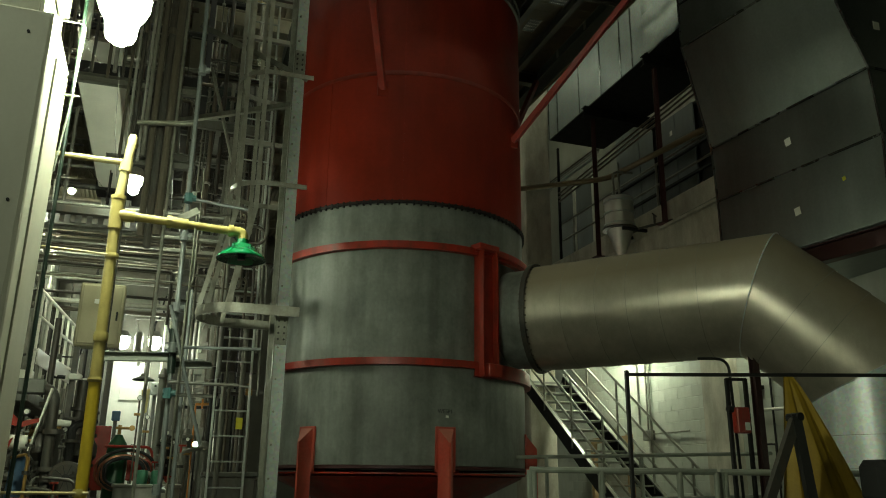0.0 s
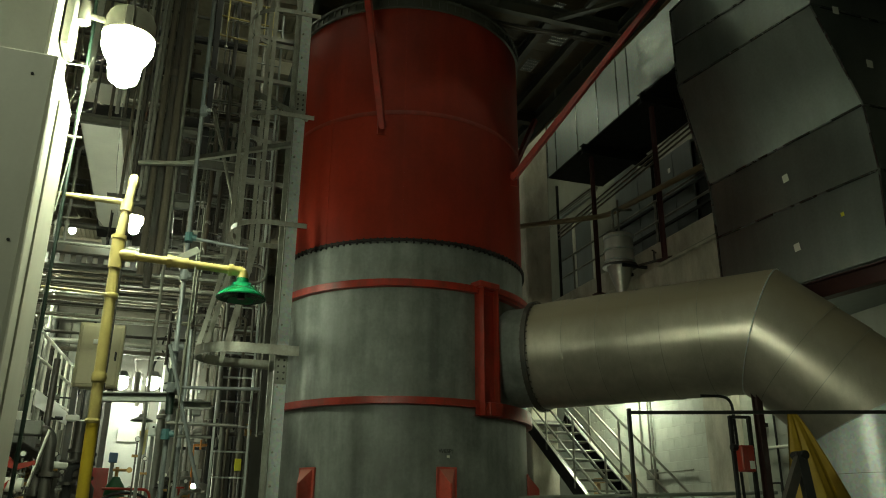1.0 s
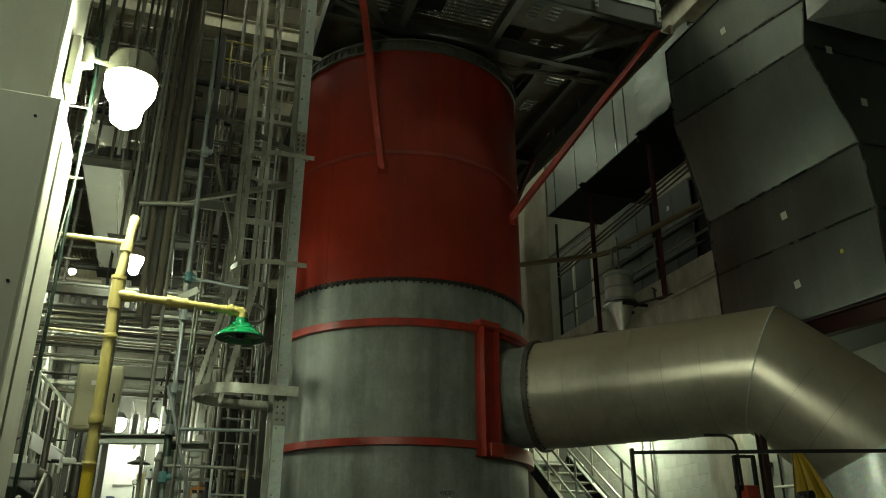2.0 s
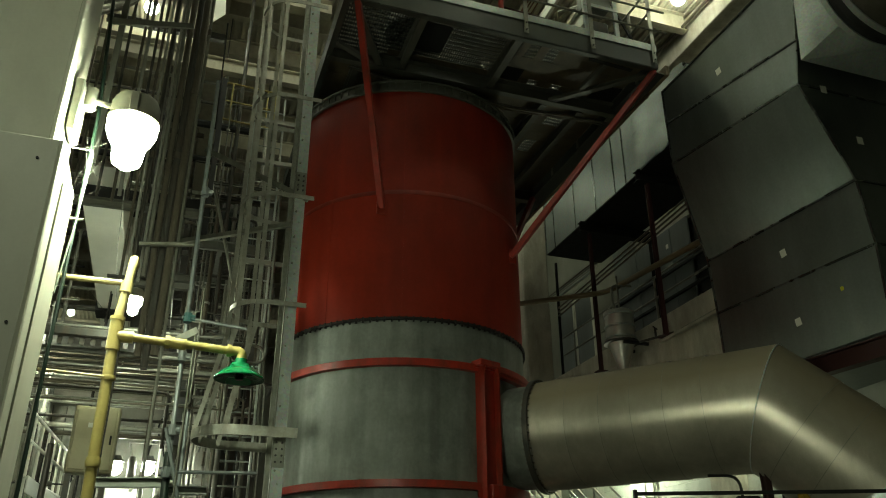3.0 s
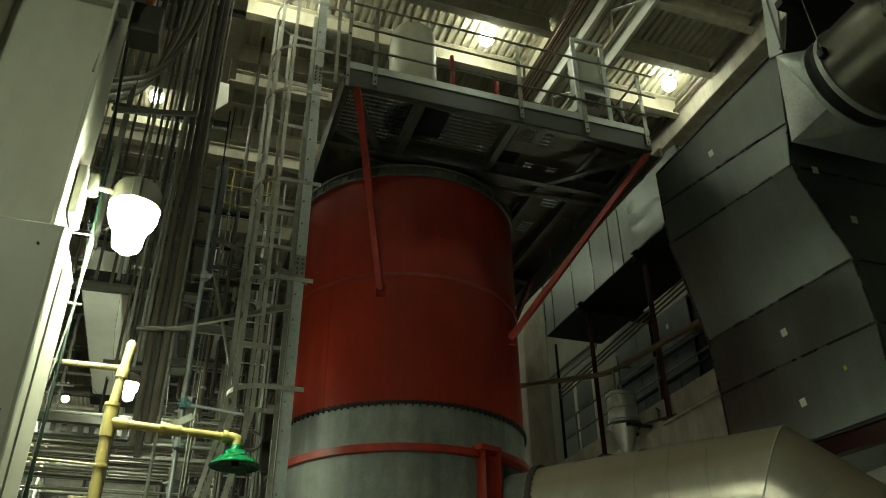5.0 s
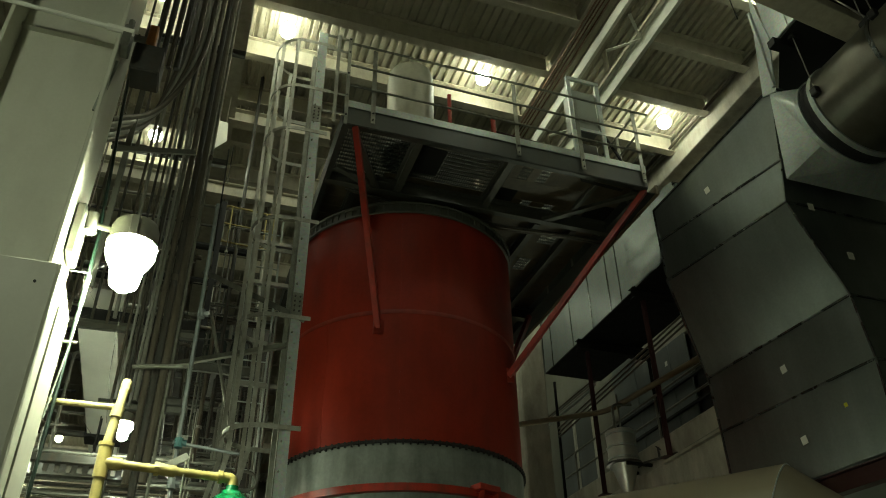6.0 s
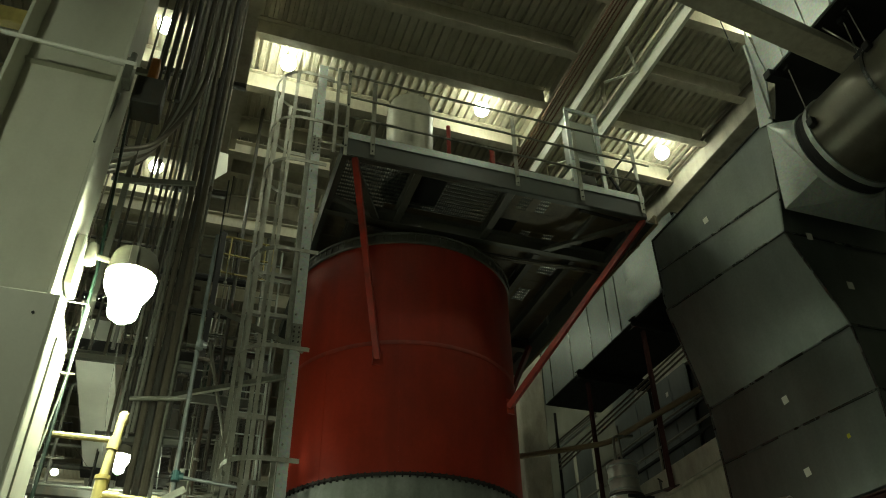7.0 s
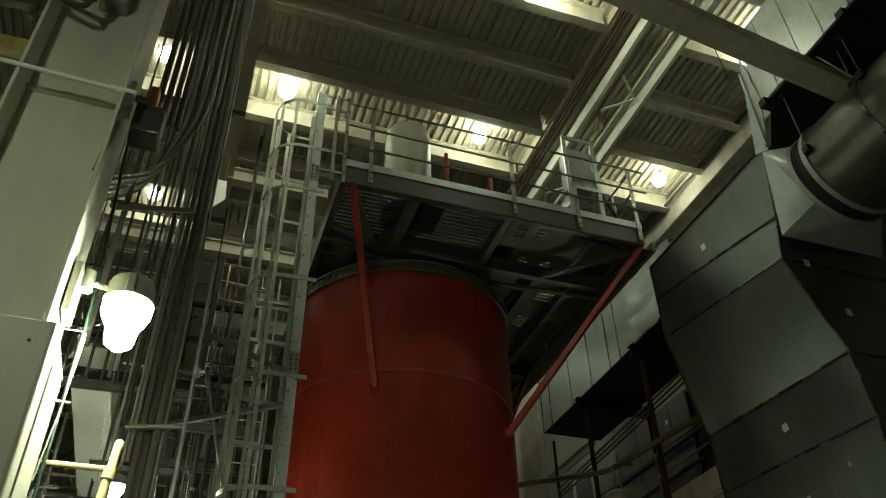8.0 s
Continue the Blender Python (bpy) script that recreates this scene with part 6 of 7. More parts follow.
solid("lamp_stem", Geo().tube([(8.2, 9.7, 3.65), (8.2, 9.7, 4.46)], 0.012, 8), CONDUIT, "stem of the jar lamp behind the duct drop", "stem")
solid("lamp_stem", Geo().tube([(7.9, 13.3, 3.87), (7.9, 13.3, 4.46)], 0.014, 8), CONDUIT, "stem of the jar lamp on the block wall", "stem")
wr = thing("walkway_rail", (-1.3, 11.0, 1.8), "pale pipe rail along a raised walkway", "railing")
for z in (2.88, 2.62, 2.28):
    part("rail", Geo().tube([(-1.3, 8.7, z - 0.03), (-1.3, 13.6, z + 0.30)], 0.018, 8), WHITE, wr)
for y in (8.9, 9.5, 10.1, 10.7, 11.3, 11.9, 12.5, 13.1):
    part("post", Geo().tube([(-1.3, y, 1.85), (-1.3, y, 2.85 + 0.067 * (y - 8.7))], 0.017, 8), WHITE, wr)
part("kick_plate", Geo().bar((-1.27, 8.9, 2.20), (-1.27, 12.4, 2.36), 0.012, 0.16), WHITE, wr, "white kick plate")
solid("walkway", Geo().box(-3.0, -1.25, 8.6, 14.5, 1.72, 1.85, c=0.01), STEEL_PAINT, "grey steel raised walkway", "walkway", kind="structure")
cc = thing("cream_cabinet", (-0.76, 9.6, 0), "dull cream steel cabinet on two posts", "cabinet")
part("body", Geo().box(-1.02, -0.55, 9.5, 9.72, 2.42, 3.14, c=0.012), CREAM, cc)
part("door", Geo().box(-0.99, -0.58, 9.482, 9.497, 2.45, 3.11, c=0.005), CREAM, cc)
part("latch", Geo().box(-0.62, -0.60, 9.46, 9.482, 2.72, 2.82, c=0.004), BLACK_STEEL_AND_SHADE, cc)
part("label", Geo().box(-0.86, -0.78, 9.476, 9.481, 2.90, 2.95), LABEL_WHITE, cc)
for x in (-0.98, -0.62):
    part("post", Geo().box(x - 0.03, x + 0.03, 9.56, 9.62, 0.0, 2.42), DARK_IRON, cc)
for x, y, z, w, h in ((-1.00, 9.3, 2.03, 0.13, 0.06), (-0.98, 10.6, 2.12, 0.22, 0.07), (-1.6, 9.0, 1.95, 0.3, 0.12)):
    solid("junction_box", Geo().box(x, x + w, y, y + 0.12, z, z + h, c=0.008), WHITE, "pale junction box beside the walkway", "box", "walkway boxes")
    solid("box_post", Geo().box(x + 0.02, x + 0.06, y + 0.12, y + 0.16, 0, z + h), DARK_IRON, "thin dark post that carries a junction box", "post", "box posts")

# ---- lower clutter beside the aisle ----
pm = thing("pump_motor", (-0.66, 7.0, 0.8), "grey electric motor with a ribbed fan cover", "motor")
mm = Matrix.Translation((-0.655, 6.9, 1.015)) @ pose(0, 0, 0, 90, 0, 0)
part("fan_cover", Geo().lathe([(0.0, 0.02), (0.10, 0.02), (0.125, 0.0), (0.125, -0.1)], 28, mm), DARK_IRON, pm)
part("body", Geo().lathe([(0.115, -0.1), (0.12, -0.45), (0.0, -0.46)], 28, mm), DARK_IRON, pm)
for k in range(10):
    a = 2 * math.pi * k / 10
    part("grille_rib", Geo().bar(mm @ Vector((0.03 * math.cos(a), 0.03 * math.sin(a), 0.024)), mm @ Vector((0.098 * math.cos(a), 0.098 * math.sin(a), 0.022)), 0.006, 0.006), BLACK_STEEL_AND_SHADE, pm)
part("hub", Geo().lathe([(0.0, 0.03), (0.03, 0.028), (0.03, 0.018)], 16, mm), BLACK_STEEL_AND_SHADE, pm)
part("base", Geo().box(-0.85, -0.45, 6.9, 7.5, 0.0, 0.86), DARK_IRON, pm, "steel plinth")
solid("elbow_pipe", Geo().tube(bent([(-1.5, 7.0, 1.72), (-0.83, 7.0, 1.69), (-0.79, 7.0, 0.0)], 0.10, 8), 0.042, 16), DARK_IRON, "dark grey steel pipe elbow", "pipe")
for z in (0.98, 1.06, 1.34):
    solid("flange_joint", Geo().tube([(-0.80, 7.0, z), (-0.80, 7.0, z + 0.035)], 0.078, 20), DARK_IRON, "bolted flange joint on the dark pipe", "flange", "pipe flanges")
solid("grey_box", Geo().box(-1.10, -0.90, 6.9, 7.05, 1.645, 1.755, c=0.008), STEEL_PAINT, "flat grey box over the dark pipe elbow", "box")
solid("pale_strut", Geo().bar((-0.815, 6.7, 1.665), (-0.915, 6.7, 1.20), 0.014, 0.06, (0, 1, 0)), WHITE, "pale flat strut leaning beside the pipe", "strut")
solid("pale_pipe", Geo().tube([(-1.25, 6.6, 1.27), (-0.92, 6.6, 1.26)], 0.05, 14).tube([(-0.99, 6.6, 1.265), (-0.96, 6.6, 1.265)], 0.07, 14), WHITE, "pale lit pipe end with a flange", "pipe")
solid("blue_pipe", Geo().tube([(-1.02, 6.8, 0.0), (-0.98, 6.8, 1.18)], 0.055, 14), BLUE, "blue painted standpipe on the floor", "pipe")
vw = thing("valve", (-1.0, 6.5, 1.4), "valve with a red lever handle", "valve")
part("handle", Geo().prism([(-1.03, 6.5, 1.46), (-0.97, 6.5, 1.40), (-0.85, 6.5, 1.43), (-0.85, 6.5, 1.40), (-0.96, 6.5, 1.36), (-1.04, 6.5, 1.38)], (0, 0.02, 0)), RED_TRIM, vw, "red lever")
part("stem", Geo().tube(bent([(-1.2, 6.52, 0.0), (-1.2, 6.52, 1.385), (-0.95, 6.52, 1.39)], 0.05), 0.012, 8), STEEL_PAINT, vw)
part("guard", Geo().prism([(-1.12, 6.5, 1.12), (-1.02, 6.5, 1.22), (-1.00, 6.5, 1.29), (-1.08, 6.5, 1.2), (-1.16, 6.5, 1.12)], (0, 0.02, 0)), RED_TRIM, vw)
for x, y, z0, z1, r in ((-0.74, 8.2, 0.0, 1.9, 0.05), (-0.98, 7.8, 0.0, 2.4, 0.028), (-0.66, 8.6, 0.0, 1.7, 0.035)):
    v = thing("valve_stack", (x, y, 0), "grey standpipe with bolted valve bodies", "valve", "valve stacks")
    part("pipe", Geo().tube([(x, y, z0), (x, y, z1)], r, 16), DARK_IRON, v)
    for z in (0.9, 1.12, 1.4, 1.62):
        part("flange", Geo().tube([(x, y, z), (x, y, z + 0.03)], r + 0.032, 16), DARK_IRON, v)
    part("body", Geo().lathe([(r, 1.15), (r + 0.05, 1.22), (r + 0.05, 1.32), (r, 1.4)], 16, Matrix.Translation((x, y, 0))), DARK_IRON, v)
solid("stub_pipe", Geo().tube([(-0.74, 8.2, 1.50), (-0.92, 8.2, 1.505)], 0.032, 14), WHITE, "pale short pipe stub", "pipe")
gc = thing("gas_cylinder", (-0.4, 9.0, 0), "dark green gas cylinder with a brass valve", "gas cylinder")
part("body", Geo().lathe([(0.105, 0.0), (0.105, 1.26), (0.09, 1.36), (0.05, 1.42), (0.035, 1.45), (0.0, 1.46)], 24, Matrix.Translation((-0.41, 9.0, 0))), CYLINDER_GREEN, gc)
part("valve", Geo().tube([(-0.41, 9.0, 1.45), (-0.41, 9.0, 1.55)], 0.018, 10).tube([(-0.45, 8.98, 1.52), (-0.30, 8.98, 1.52)], 0.014, 8).tube([(-0.29, 8.97, 1.52), (-0.29, 8.93, 1.52)], 0.028, 14), BRASS, gc)
ct = thing("cylinder_cart", (-0.35, 9.1, 0), "red steel cylinder cart with a curved rail", "cart")
part("back_board", Geo().box(-0.66, -0.50, 9.2, 9.22, 0.9, 1.55, c=0.004), RED_TRIM, ct)
part("rail", Geo().tube(bent([(-0.52, 8.82, 1.33), (-0.08, 8.82, 1.33), (-0.03, 8.9, 1.0), (-0.03, 9.0, 0.1)], 0.07), 0.014, 8), RED_TRIM, ct)
part("box", Geo().box(-0.30, -0.05, 8.95, 9.2, 1.0, 1.22, c=0.01), RED_TRIM, ct)
hose = thing("hose_coil", (-0.3, 8.75, 0.8), "coil of brown and black hose hung on the cart", "hose")
rnd = random.Random(3)
for k in range(9):
    c, r = Vector((-0.30 + rnd.uniform(-0.02, 0.02), 8.72 - 0.012 * k, 1.12 + rnd.uniform(-0.03, 0.02))), 0.27 - 0.012 * k
    pts = [c + Vector((r * math.cos(a), rnd.uniform(-0.008, 0.008), 0.62 * r * math.sin(a) - (0.05 if math.sin(a) < 0 else 0))) for a in np.linspace(0, 2 * math.pi, 26)]
    part("hose", Geo().tube(pts, 0.013, 8), COPPER if k % 3 == 0 else RUBBER, hose)
dr = thing("steel_drum", (-0.05, 7.5, 0), "bright steel drum with two green caps", "drum")
dm = Matrix.Translation((-0.07, 7.5, 0.045))
part("shell", Geo().lathe([(0.27, -0.045), (0.27, 0.3), (0.28, 0.32), (0.27, 0.34), (0.27, 0.6), (0.28, 0.62), (0.27, 0.64), (0.27, 0.90), (0.284, 0.905), (0.284, 0.925), (0.27, 0.93), (0.262, 0.915), (0.0, 0.915)], 40, dm), STAINLESS, dr)
for x, y in ((-0.12, 7.42), (0.0, 7.5)):
    part("cap", Geo().lathe([(0.0, 1.09), (0.042, 1.085), (0.048, 1.07), (0.048, 0.98), (0.03, 0.95)], 20, Matrix.Translation((x, y, 0))), MINT, dr, "mint green plastic cap")
solid("grey_bin", Geo().box(0.55, 1.2, 10.75, 11.3, 0, 1.06, c=0.02).box(0.53, 1.22, 10.73, 11.32, 1.06, 1.12, c=0.01), STEEL_PAINT, "grey bin behind the straight ladder", "bin")
for x, y, r, h in ((0.30, 10.6, 0.055, 1.62), (0.55, 11.2, 0.07, 1.5), (-0.05, 11.0, 0.05, 2.4)):
    solid("filter_housing", Geo().lathe([(r, 0.0), (r, h - 0.12), (r + 0.02, h - 0.11), (r + 0.02, h - 0.07), (r, h - 0.06), (r * 0.7, h), (0.0, h + 0.02)], 24, Matrix.Translation((x, y, 0))), STEEL_PAINT, "grey steel filter housing with a clamp band", "filter", "filter housings")
solid("switch_box", Geo().box(-0.56, -0.47, 10.0, 10.08, 1.66, 1.77, c=0.006), BLUE, "small blue and grey switch box", "box")
solid("switch_post", Geo().box(-0.54, -0.50, 10.08, 10.12, 0, 1.75), STEEL_PAINT, "grey post behind the switch box", "post")
solid("dish_lamp", Geo().lathe([(0.0, 2.16), (0.03, 2.15), (0.04, 2.12), (0.12, 2.085), (0.12, 2.075)], 24, Matrix.Translation((-0.25, 9.5, 0))), STEEL_PAINT, "dull round dish shade on a rod", "shade")
solid("dish_rod", Geo().tube([(-0.25, 9.5, 2.15), (-0.25, 9.5, 3.4)], 0.006, 6), CONDUIT, "thin rod of the dish shade", "rod")
solid("orange_cloth", Geo().prism([(-0.26, 9.6, 1.98), (-0.17, 9.6, 2.0), (-0.18, 9.6, 1.74), (-0.23, 9.6, 1.70)], (0, 0.03, 0)), YELLOW, "orange cloth hung on a thin rod", "cloth")
solid("cloth_rod", Geo().tube([(-0.215, 9.615, 1.96), (-0.215, 9.615, 12.02)], 0.005, 6), CONDUIT, "thin rod that holds the cloth", "rod")
solid("white_hose", Geo().tube(bent([(0.15, 9.2, 2.32), (-0.28, 9.2, 2.32), (-0.32, 9.2, 2.2)], 0.06), 0.02, 10), WHITE, "pale pipe bend over the aisle", "pipe")
solid("orange_valve", Geo().tube([(0.38, 10.8, 1.95), (0.54, 10.8, 1.96)], 0.018, 10).tube([(0.46, 10.78, 1.9), (0.46, 10.78, 2.02)], 0.012, 8).tube([(0.38, 10.8, 0.0), (0.38, 10.8, 1.96)], 0.010, 8), ORANGE, "orange valve bodies on a thin pipe", "valve")

# hose loops and thin white lines on the partition
rnd = random.Random(14)
for k, (x, z, r) in enumerate(((-0.10, 3.55, 0.20), (-0.06, 3.50, 0.26), (0.02, 3.95, 0.22), (0.10, 3.6, 0.17))):
    pts = [(x + r * math.cos(a), 14.5 - 0.03 * k, z + 1.25 * r * math.sin(a)) for a in np.linspace(0, 2 * math.pi, 30)]
    solid("hose_loop", Geo().tube(pts, 0.014, 8), RUBBER, "black hose looped on the partition", "hose", "hose loops")
    solid("hose_hook", Geo().tube([(x, 14.46, z + 1.25 * r), (x, 14.61, z + 1.25 * r)], 0.012, 6), CONDUIT, "steel hook for the hose loop", "hook", "hose hooks")
for x, z0, z1 in ((-0.22, 0.0, 2.55), (-0.12, 0.9, 4.4), (0.28, 0.0, 3.2), (0.44, 0.0, 4.2)):
    solid("white_line", Geo().tube(bent([(x, 14.2, z0), (x, 14.2, z1), (x + 0.22, 14.2, z1), (x + 0.22, 14.6, z1)], 0.06), 0.020, 8), WHITE, "thin white painted pipe before the partition", "pipe", "white lines")
for x, y, z, w, h in ((0.02, 13.9, 1.9, 0.22, 0.32), (0.34, 13.8, 2.7, 0.2, 0.26), (-0.24, 13.9, 2.35, 0.14, 0.2)):
    sb = thing("starter_box", (x, y, 0), "grey starter box on a thin post", "box", "starter boxes")
    part("box", Geo().box(x, x + w, y, y + 0.12, z, z + h, c=0.01), GREY_PAINT, sb)
    part("knob", Geo().tube([(x + w / 2, y - 0.02, z + h * 0.7), (x + w / 2, y, z + h * 0.7)], 0.02, 10), BLACK_STEEL_AND_SHADE, sb)
    part("post", Geo().box(x + w / 2 - 0.02, x + w / 2 + 0.02, y + 0.12, y + 0.16, 0, z + h), STEEL_PAINT, sb)

clad = thing("cladding", (-1.9, 13.4, 1.85), "dull ribbed cladding behind the walkway rail", "cladding")
for k in range(9):
    x = -2.75 + 0.2 * k
    part("sheet", Geo().box(x, x + 0.185, 13.4, 13.43, 1.85, 4.0, c=0.008), PIPE_GREY, clad)
part("bearer", Geo().box(-2.8, -0.95, 13.43, 13.5, 1.85, 4.0), DARK_IRON, clad)
# small fittings crowded round the pumps
rnd = random.Random(77)
for i in range(42):
    y = rnd.uniform(6.2, 9.2)
    x = y * rnd.uniform(-0.205, -0.085) if i % 4 else y * rnd.uniform(-0.02, 0.03)
    if y < 7.8 and -0.06 < x / y < 0.04:
        y += 1.6
    z = rnd.uniform(0.75, 1.02) if i % 3 else rnd.uniform(1.0, 1.5)
    r = rnd.choice((0.012, 0.018, 0.025, 0.035))
    mt = rnd.choice((DARK_IRON, DARK_IRON, GALV_BAR, BLACK_STEEL_AND_SHADE, PIPE_GREY, BRASS, STEEL_PAINT))
    f = thing("pump_fitting", (x, y, 0), "small oily pipe fitting beside the pumps", "fitting", "pump fittings")
    dx, dy = rnd.uniform(-0.25, 0.25), rnd.uniform(-0.1, 0.2)
    part("pipe", Geo().tube(bent([(x, y, 0), (x, y, z), (x + dx, y + dy, z + rnd.uniform(-0.05, 0.1))], 0.05), r, 8), mt, f)
    part("flange", Geo().tube([(x, y, z - 0.14), (x, y, z - 0.115)], r * 2.1, 12), DARK_IRON, f)
    part("wheel", Geo().lathe([(r * 1.6, z + 0.05), (r * 2.6, z + 0.05), (r * 2.6, z + 0.065), (r * 1.6, z + 0.065), (r * 1.6, z + 0.05)], 14, Matrix.Translation((x, y, 0))).tube([(x, y, z - 0.05), (x, y, z + 0.06)], r * 0.5, 6).tube([(x - r * 2, y, z + 0.057), (x + r * 2, y, z + 0.057)], 0.005, 5), rnd.choice((DARK_IRON, RED_TRIM, STEEL_PAINT, DARK_IRON)), f)
# gauges and small valves on thin stems among the pumps
rnd = random.Random(52)
for i in range(16):
    y = rnd.uniform(6.4, 9.6)
    x = y * rnd.choice((rnd.uniform(-0.15, -0.10), rnd.uniform(-0.03, 0.035)))
    if y < 7.8 and -0.06 < x / y < 0.04:
        y += 1.6
    z = rnd.uniform(1.0, 1.75)
    gq = thing("pressure_gauge", (x, y, 0), "small dial gauge on a thin steel stem", "gauge", "gauges")
    part("stem", Geo().tube([(x, y, 0), (x, y, z)], 0.009, 6), (GALV_BAR, CONDUIT, DARK_IRON)[i % 3], gq)
    case = part("case", Geo().tube([(x, y + 0.015, z + 0.03), (x, y - 0.02, z + 0.03)], 0.024, 16), BLACK_STEEL_AND_SHADE if i % 2 else DARK_IRON, gq)
    part("dial", Geo().tube([(x, y - 0.0205, z + 0.03), (x, y - 0.023, z + 0.03)], 0.019, 16), LABEL_WHITE, case, "white dial face")
    part("cock", Geo().tube([(x - 0.035, y, z - 0.12), (x + 0.035, y, z - 0.12)], 0.013, 8), BRASS if i % 3 else STEEL_PAINT, gq, "small brass cock")
# small process pipes of the background, each its own run
rnd = random.Random(21)
MATS = (GALV_BAR, DARK_IRON, CONDUIT, BLACK_STEEL_AND_SHADE, CONDUIT_BRIGHT, DARK_IRON, BLACK_STEEL_AND_SHADE, PIPE_GREY)
for i in range(46):
    y = rnd.uniform(9.5, 14.2)
    x = rnd.uniform(-0.20 * y + 0.2, 0.105 * y - 0.05)
    if -0.08 < x / y < -0.008 or (y < 10.6 and x / y > 0.045):
        continue
    z0, z1 = rnd.choice(((0, 3.3), (0, 2.2), (0, 3.4), (0, 4.4), (0, 6.0)))
    r = rnd.choice((0.009, 0.012, 0.016, 0.022, 0.03))
    kick = rnd.choice((0.0, 0.25, -0.3))
    pts = [(x, y, z0), (x, y, z1)] + ([(x + kick, y, z1)] if kick else [])
    p = thing("process_pipe", (x, y, z0), "thin grey process pipe at the back of the aisle", "pipe", "aisle pipes")
    part("pipe", Geo().tube(bent(pts, 0.08), r, 8), MATS[i % 8], p)
    for z in np.arange(z0 + 0.5, z1 - 0.1, rnd.uniform(0.5, 1.1)):
        part("fitting", Geo().tube([(x, y, z), (x, y, z + 0.05)], r + 0.012, 8), MATS[i % 8], p)
for i in range(34):
    y = rnd.uniform(9.2, 13.8)
    x0 = rnd.uniform(-0.2 * y, 0.06 * y)
    x1 = x0 + rnd.uniform(0.3, 1.4)
    if x0 / y < -0.01 and x1 / y > -0.075 or (y < 10.6 and x1 / y > 0.045):
        continue
    z = rnd.uniform(1.0, 3.1)
    r = rnd.choice((0.009, 0.012, 0.016, 0.022, 0.03))
    p = thing("process_pipe", (x0, y, z), "thin grey process pipe at the back of the aisle", "pipe", "aisle pipes")
    dz = rnd.choice((-0.4, 0.5, -0.7))
    part("pipe", Geo().tube(bent([(x0, y, 0.0), (x0, y, z), (x1, y, z), (x1, y, z + abs(dz))], 0.07), r, 8), MATS[(i * 3) % 8], p)
    xm = rnd.uniform(x0 + 0.1, x1 - 0.1)
    part("valve_body", Geo().tube([(xm - 0.05, y, z), (xm + 0.05, y, z)], r + 0.022, 10).tube([(xm, y, z), (xm, y, z + 0.12)], 0.01, 6).tube([(xm - 0.04, y, z + 0.12), (xm + 0.04, y, z + 0.12)], 0.008, 6), BRASS if i % 4 == 0 else STEEL_PAINT, p)
# thin runs behind the straight ladder
for i in range(12):
    y = rnd.uniform(11.0, 15.0)
    x = y * rnd.uniform(0.046, 0.105)
    z1 = rnd.choice((2.2, 3.0, 4.5, 5.8))
    r = rnd.choice((0.010, 0.014, 0.02, 0.03))
    p = thing("process_pipe", (x, y, 0), "thin grey process pipe behind the straight ladder", "pipe", "aisle pipes")
    part("pipe", Geo().tube(bent([(x, y, 0), (x, y, z1), (x + rnd.choice((-0.4, 0.35)), y, z1)], 0.08), r, 8), MATS[(i * 3) % 8], p)
    part("fitting", Geo().tube([(x, y, 0.55 * z1), (x, y, 0.55 * z1 + 0.06)], r + 0.012, 8), MATS[(i * 3) % 8], p)
# dense upper runs beyond the cage
for i in range(15):
    y = rnd.uniform(11.0, 15.5)
    x = rnd.uniform(-0.11 * y, 0.075 * y)
    r = rnd.choice((0.012, 0.02, 0.03, 0.04))
    z0 = rnd.uniform(3.5, 6)
    solid("riser_pipe", Geo().tube([(x, y, z0), (x, y, 12.02)], r, 8), MATS[i % 8], "grey riser pipe behind the conduits", "pipe", "riser pipes")
for i in range(16):
    y, z = rnd.uniform(12.5, 17), rnd.uniform(4.8, 10.5)
    x0 = rnd.uniform(-0.12 * y, 0.0)
    solid("level_pipe", Geo().tube([(-9.0, y, z), (x0 + rnd.uniform(0.8, 1.8), y, z)], rnd.choice((0.03, 0.05, 0.07)), 8), MATS[(i * 5) % 8], "grey level pipe behind the conduits", "pipe", "level pipes")
solid("walkway_beam", Geo().ibeam((-2.8, 12.2, 10.02), (1.8, 12.2, 10.02), 0.28, 0.15, 0.015, 0.01), BEAM_PAINT, "cream beam of an upper walkway", "beam")
solid("walkway_beam", Geo().ibeam((-0.1, 11.55, 11.25), (1.8, 11.55, 11.25), 0.3, 0.2, 0.015, 0.01), BEAM_PAINT, "cream beam of an upper walkway", "beam")
solid("green_tank", Geo().lathe([(0.0, 6.0), (0.4, 6.0), (0.45, 6.1), (0.45, 7.3), (0.3, 7.45), (0.0, 7.5)], 28, Matrix.Translation((0.45, 13.0, 0))), GREEN_PIPE, "dark green tank on the upper walkway", "tank")
open_floor("upper_floor", -0.3, 1.3, 12.35, 14.6, 5.97, "open grating upper walkway behind the cage")
# pipework crowded under and over the walkway behind the cage
rnd = random.Random(63)
TONES = (CONDUIT, DARK_IRON, GALV_BAR, CONDUIT_BRIGHT, PIPE_GREY, DARK_IRON, STEEL_PAINT)
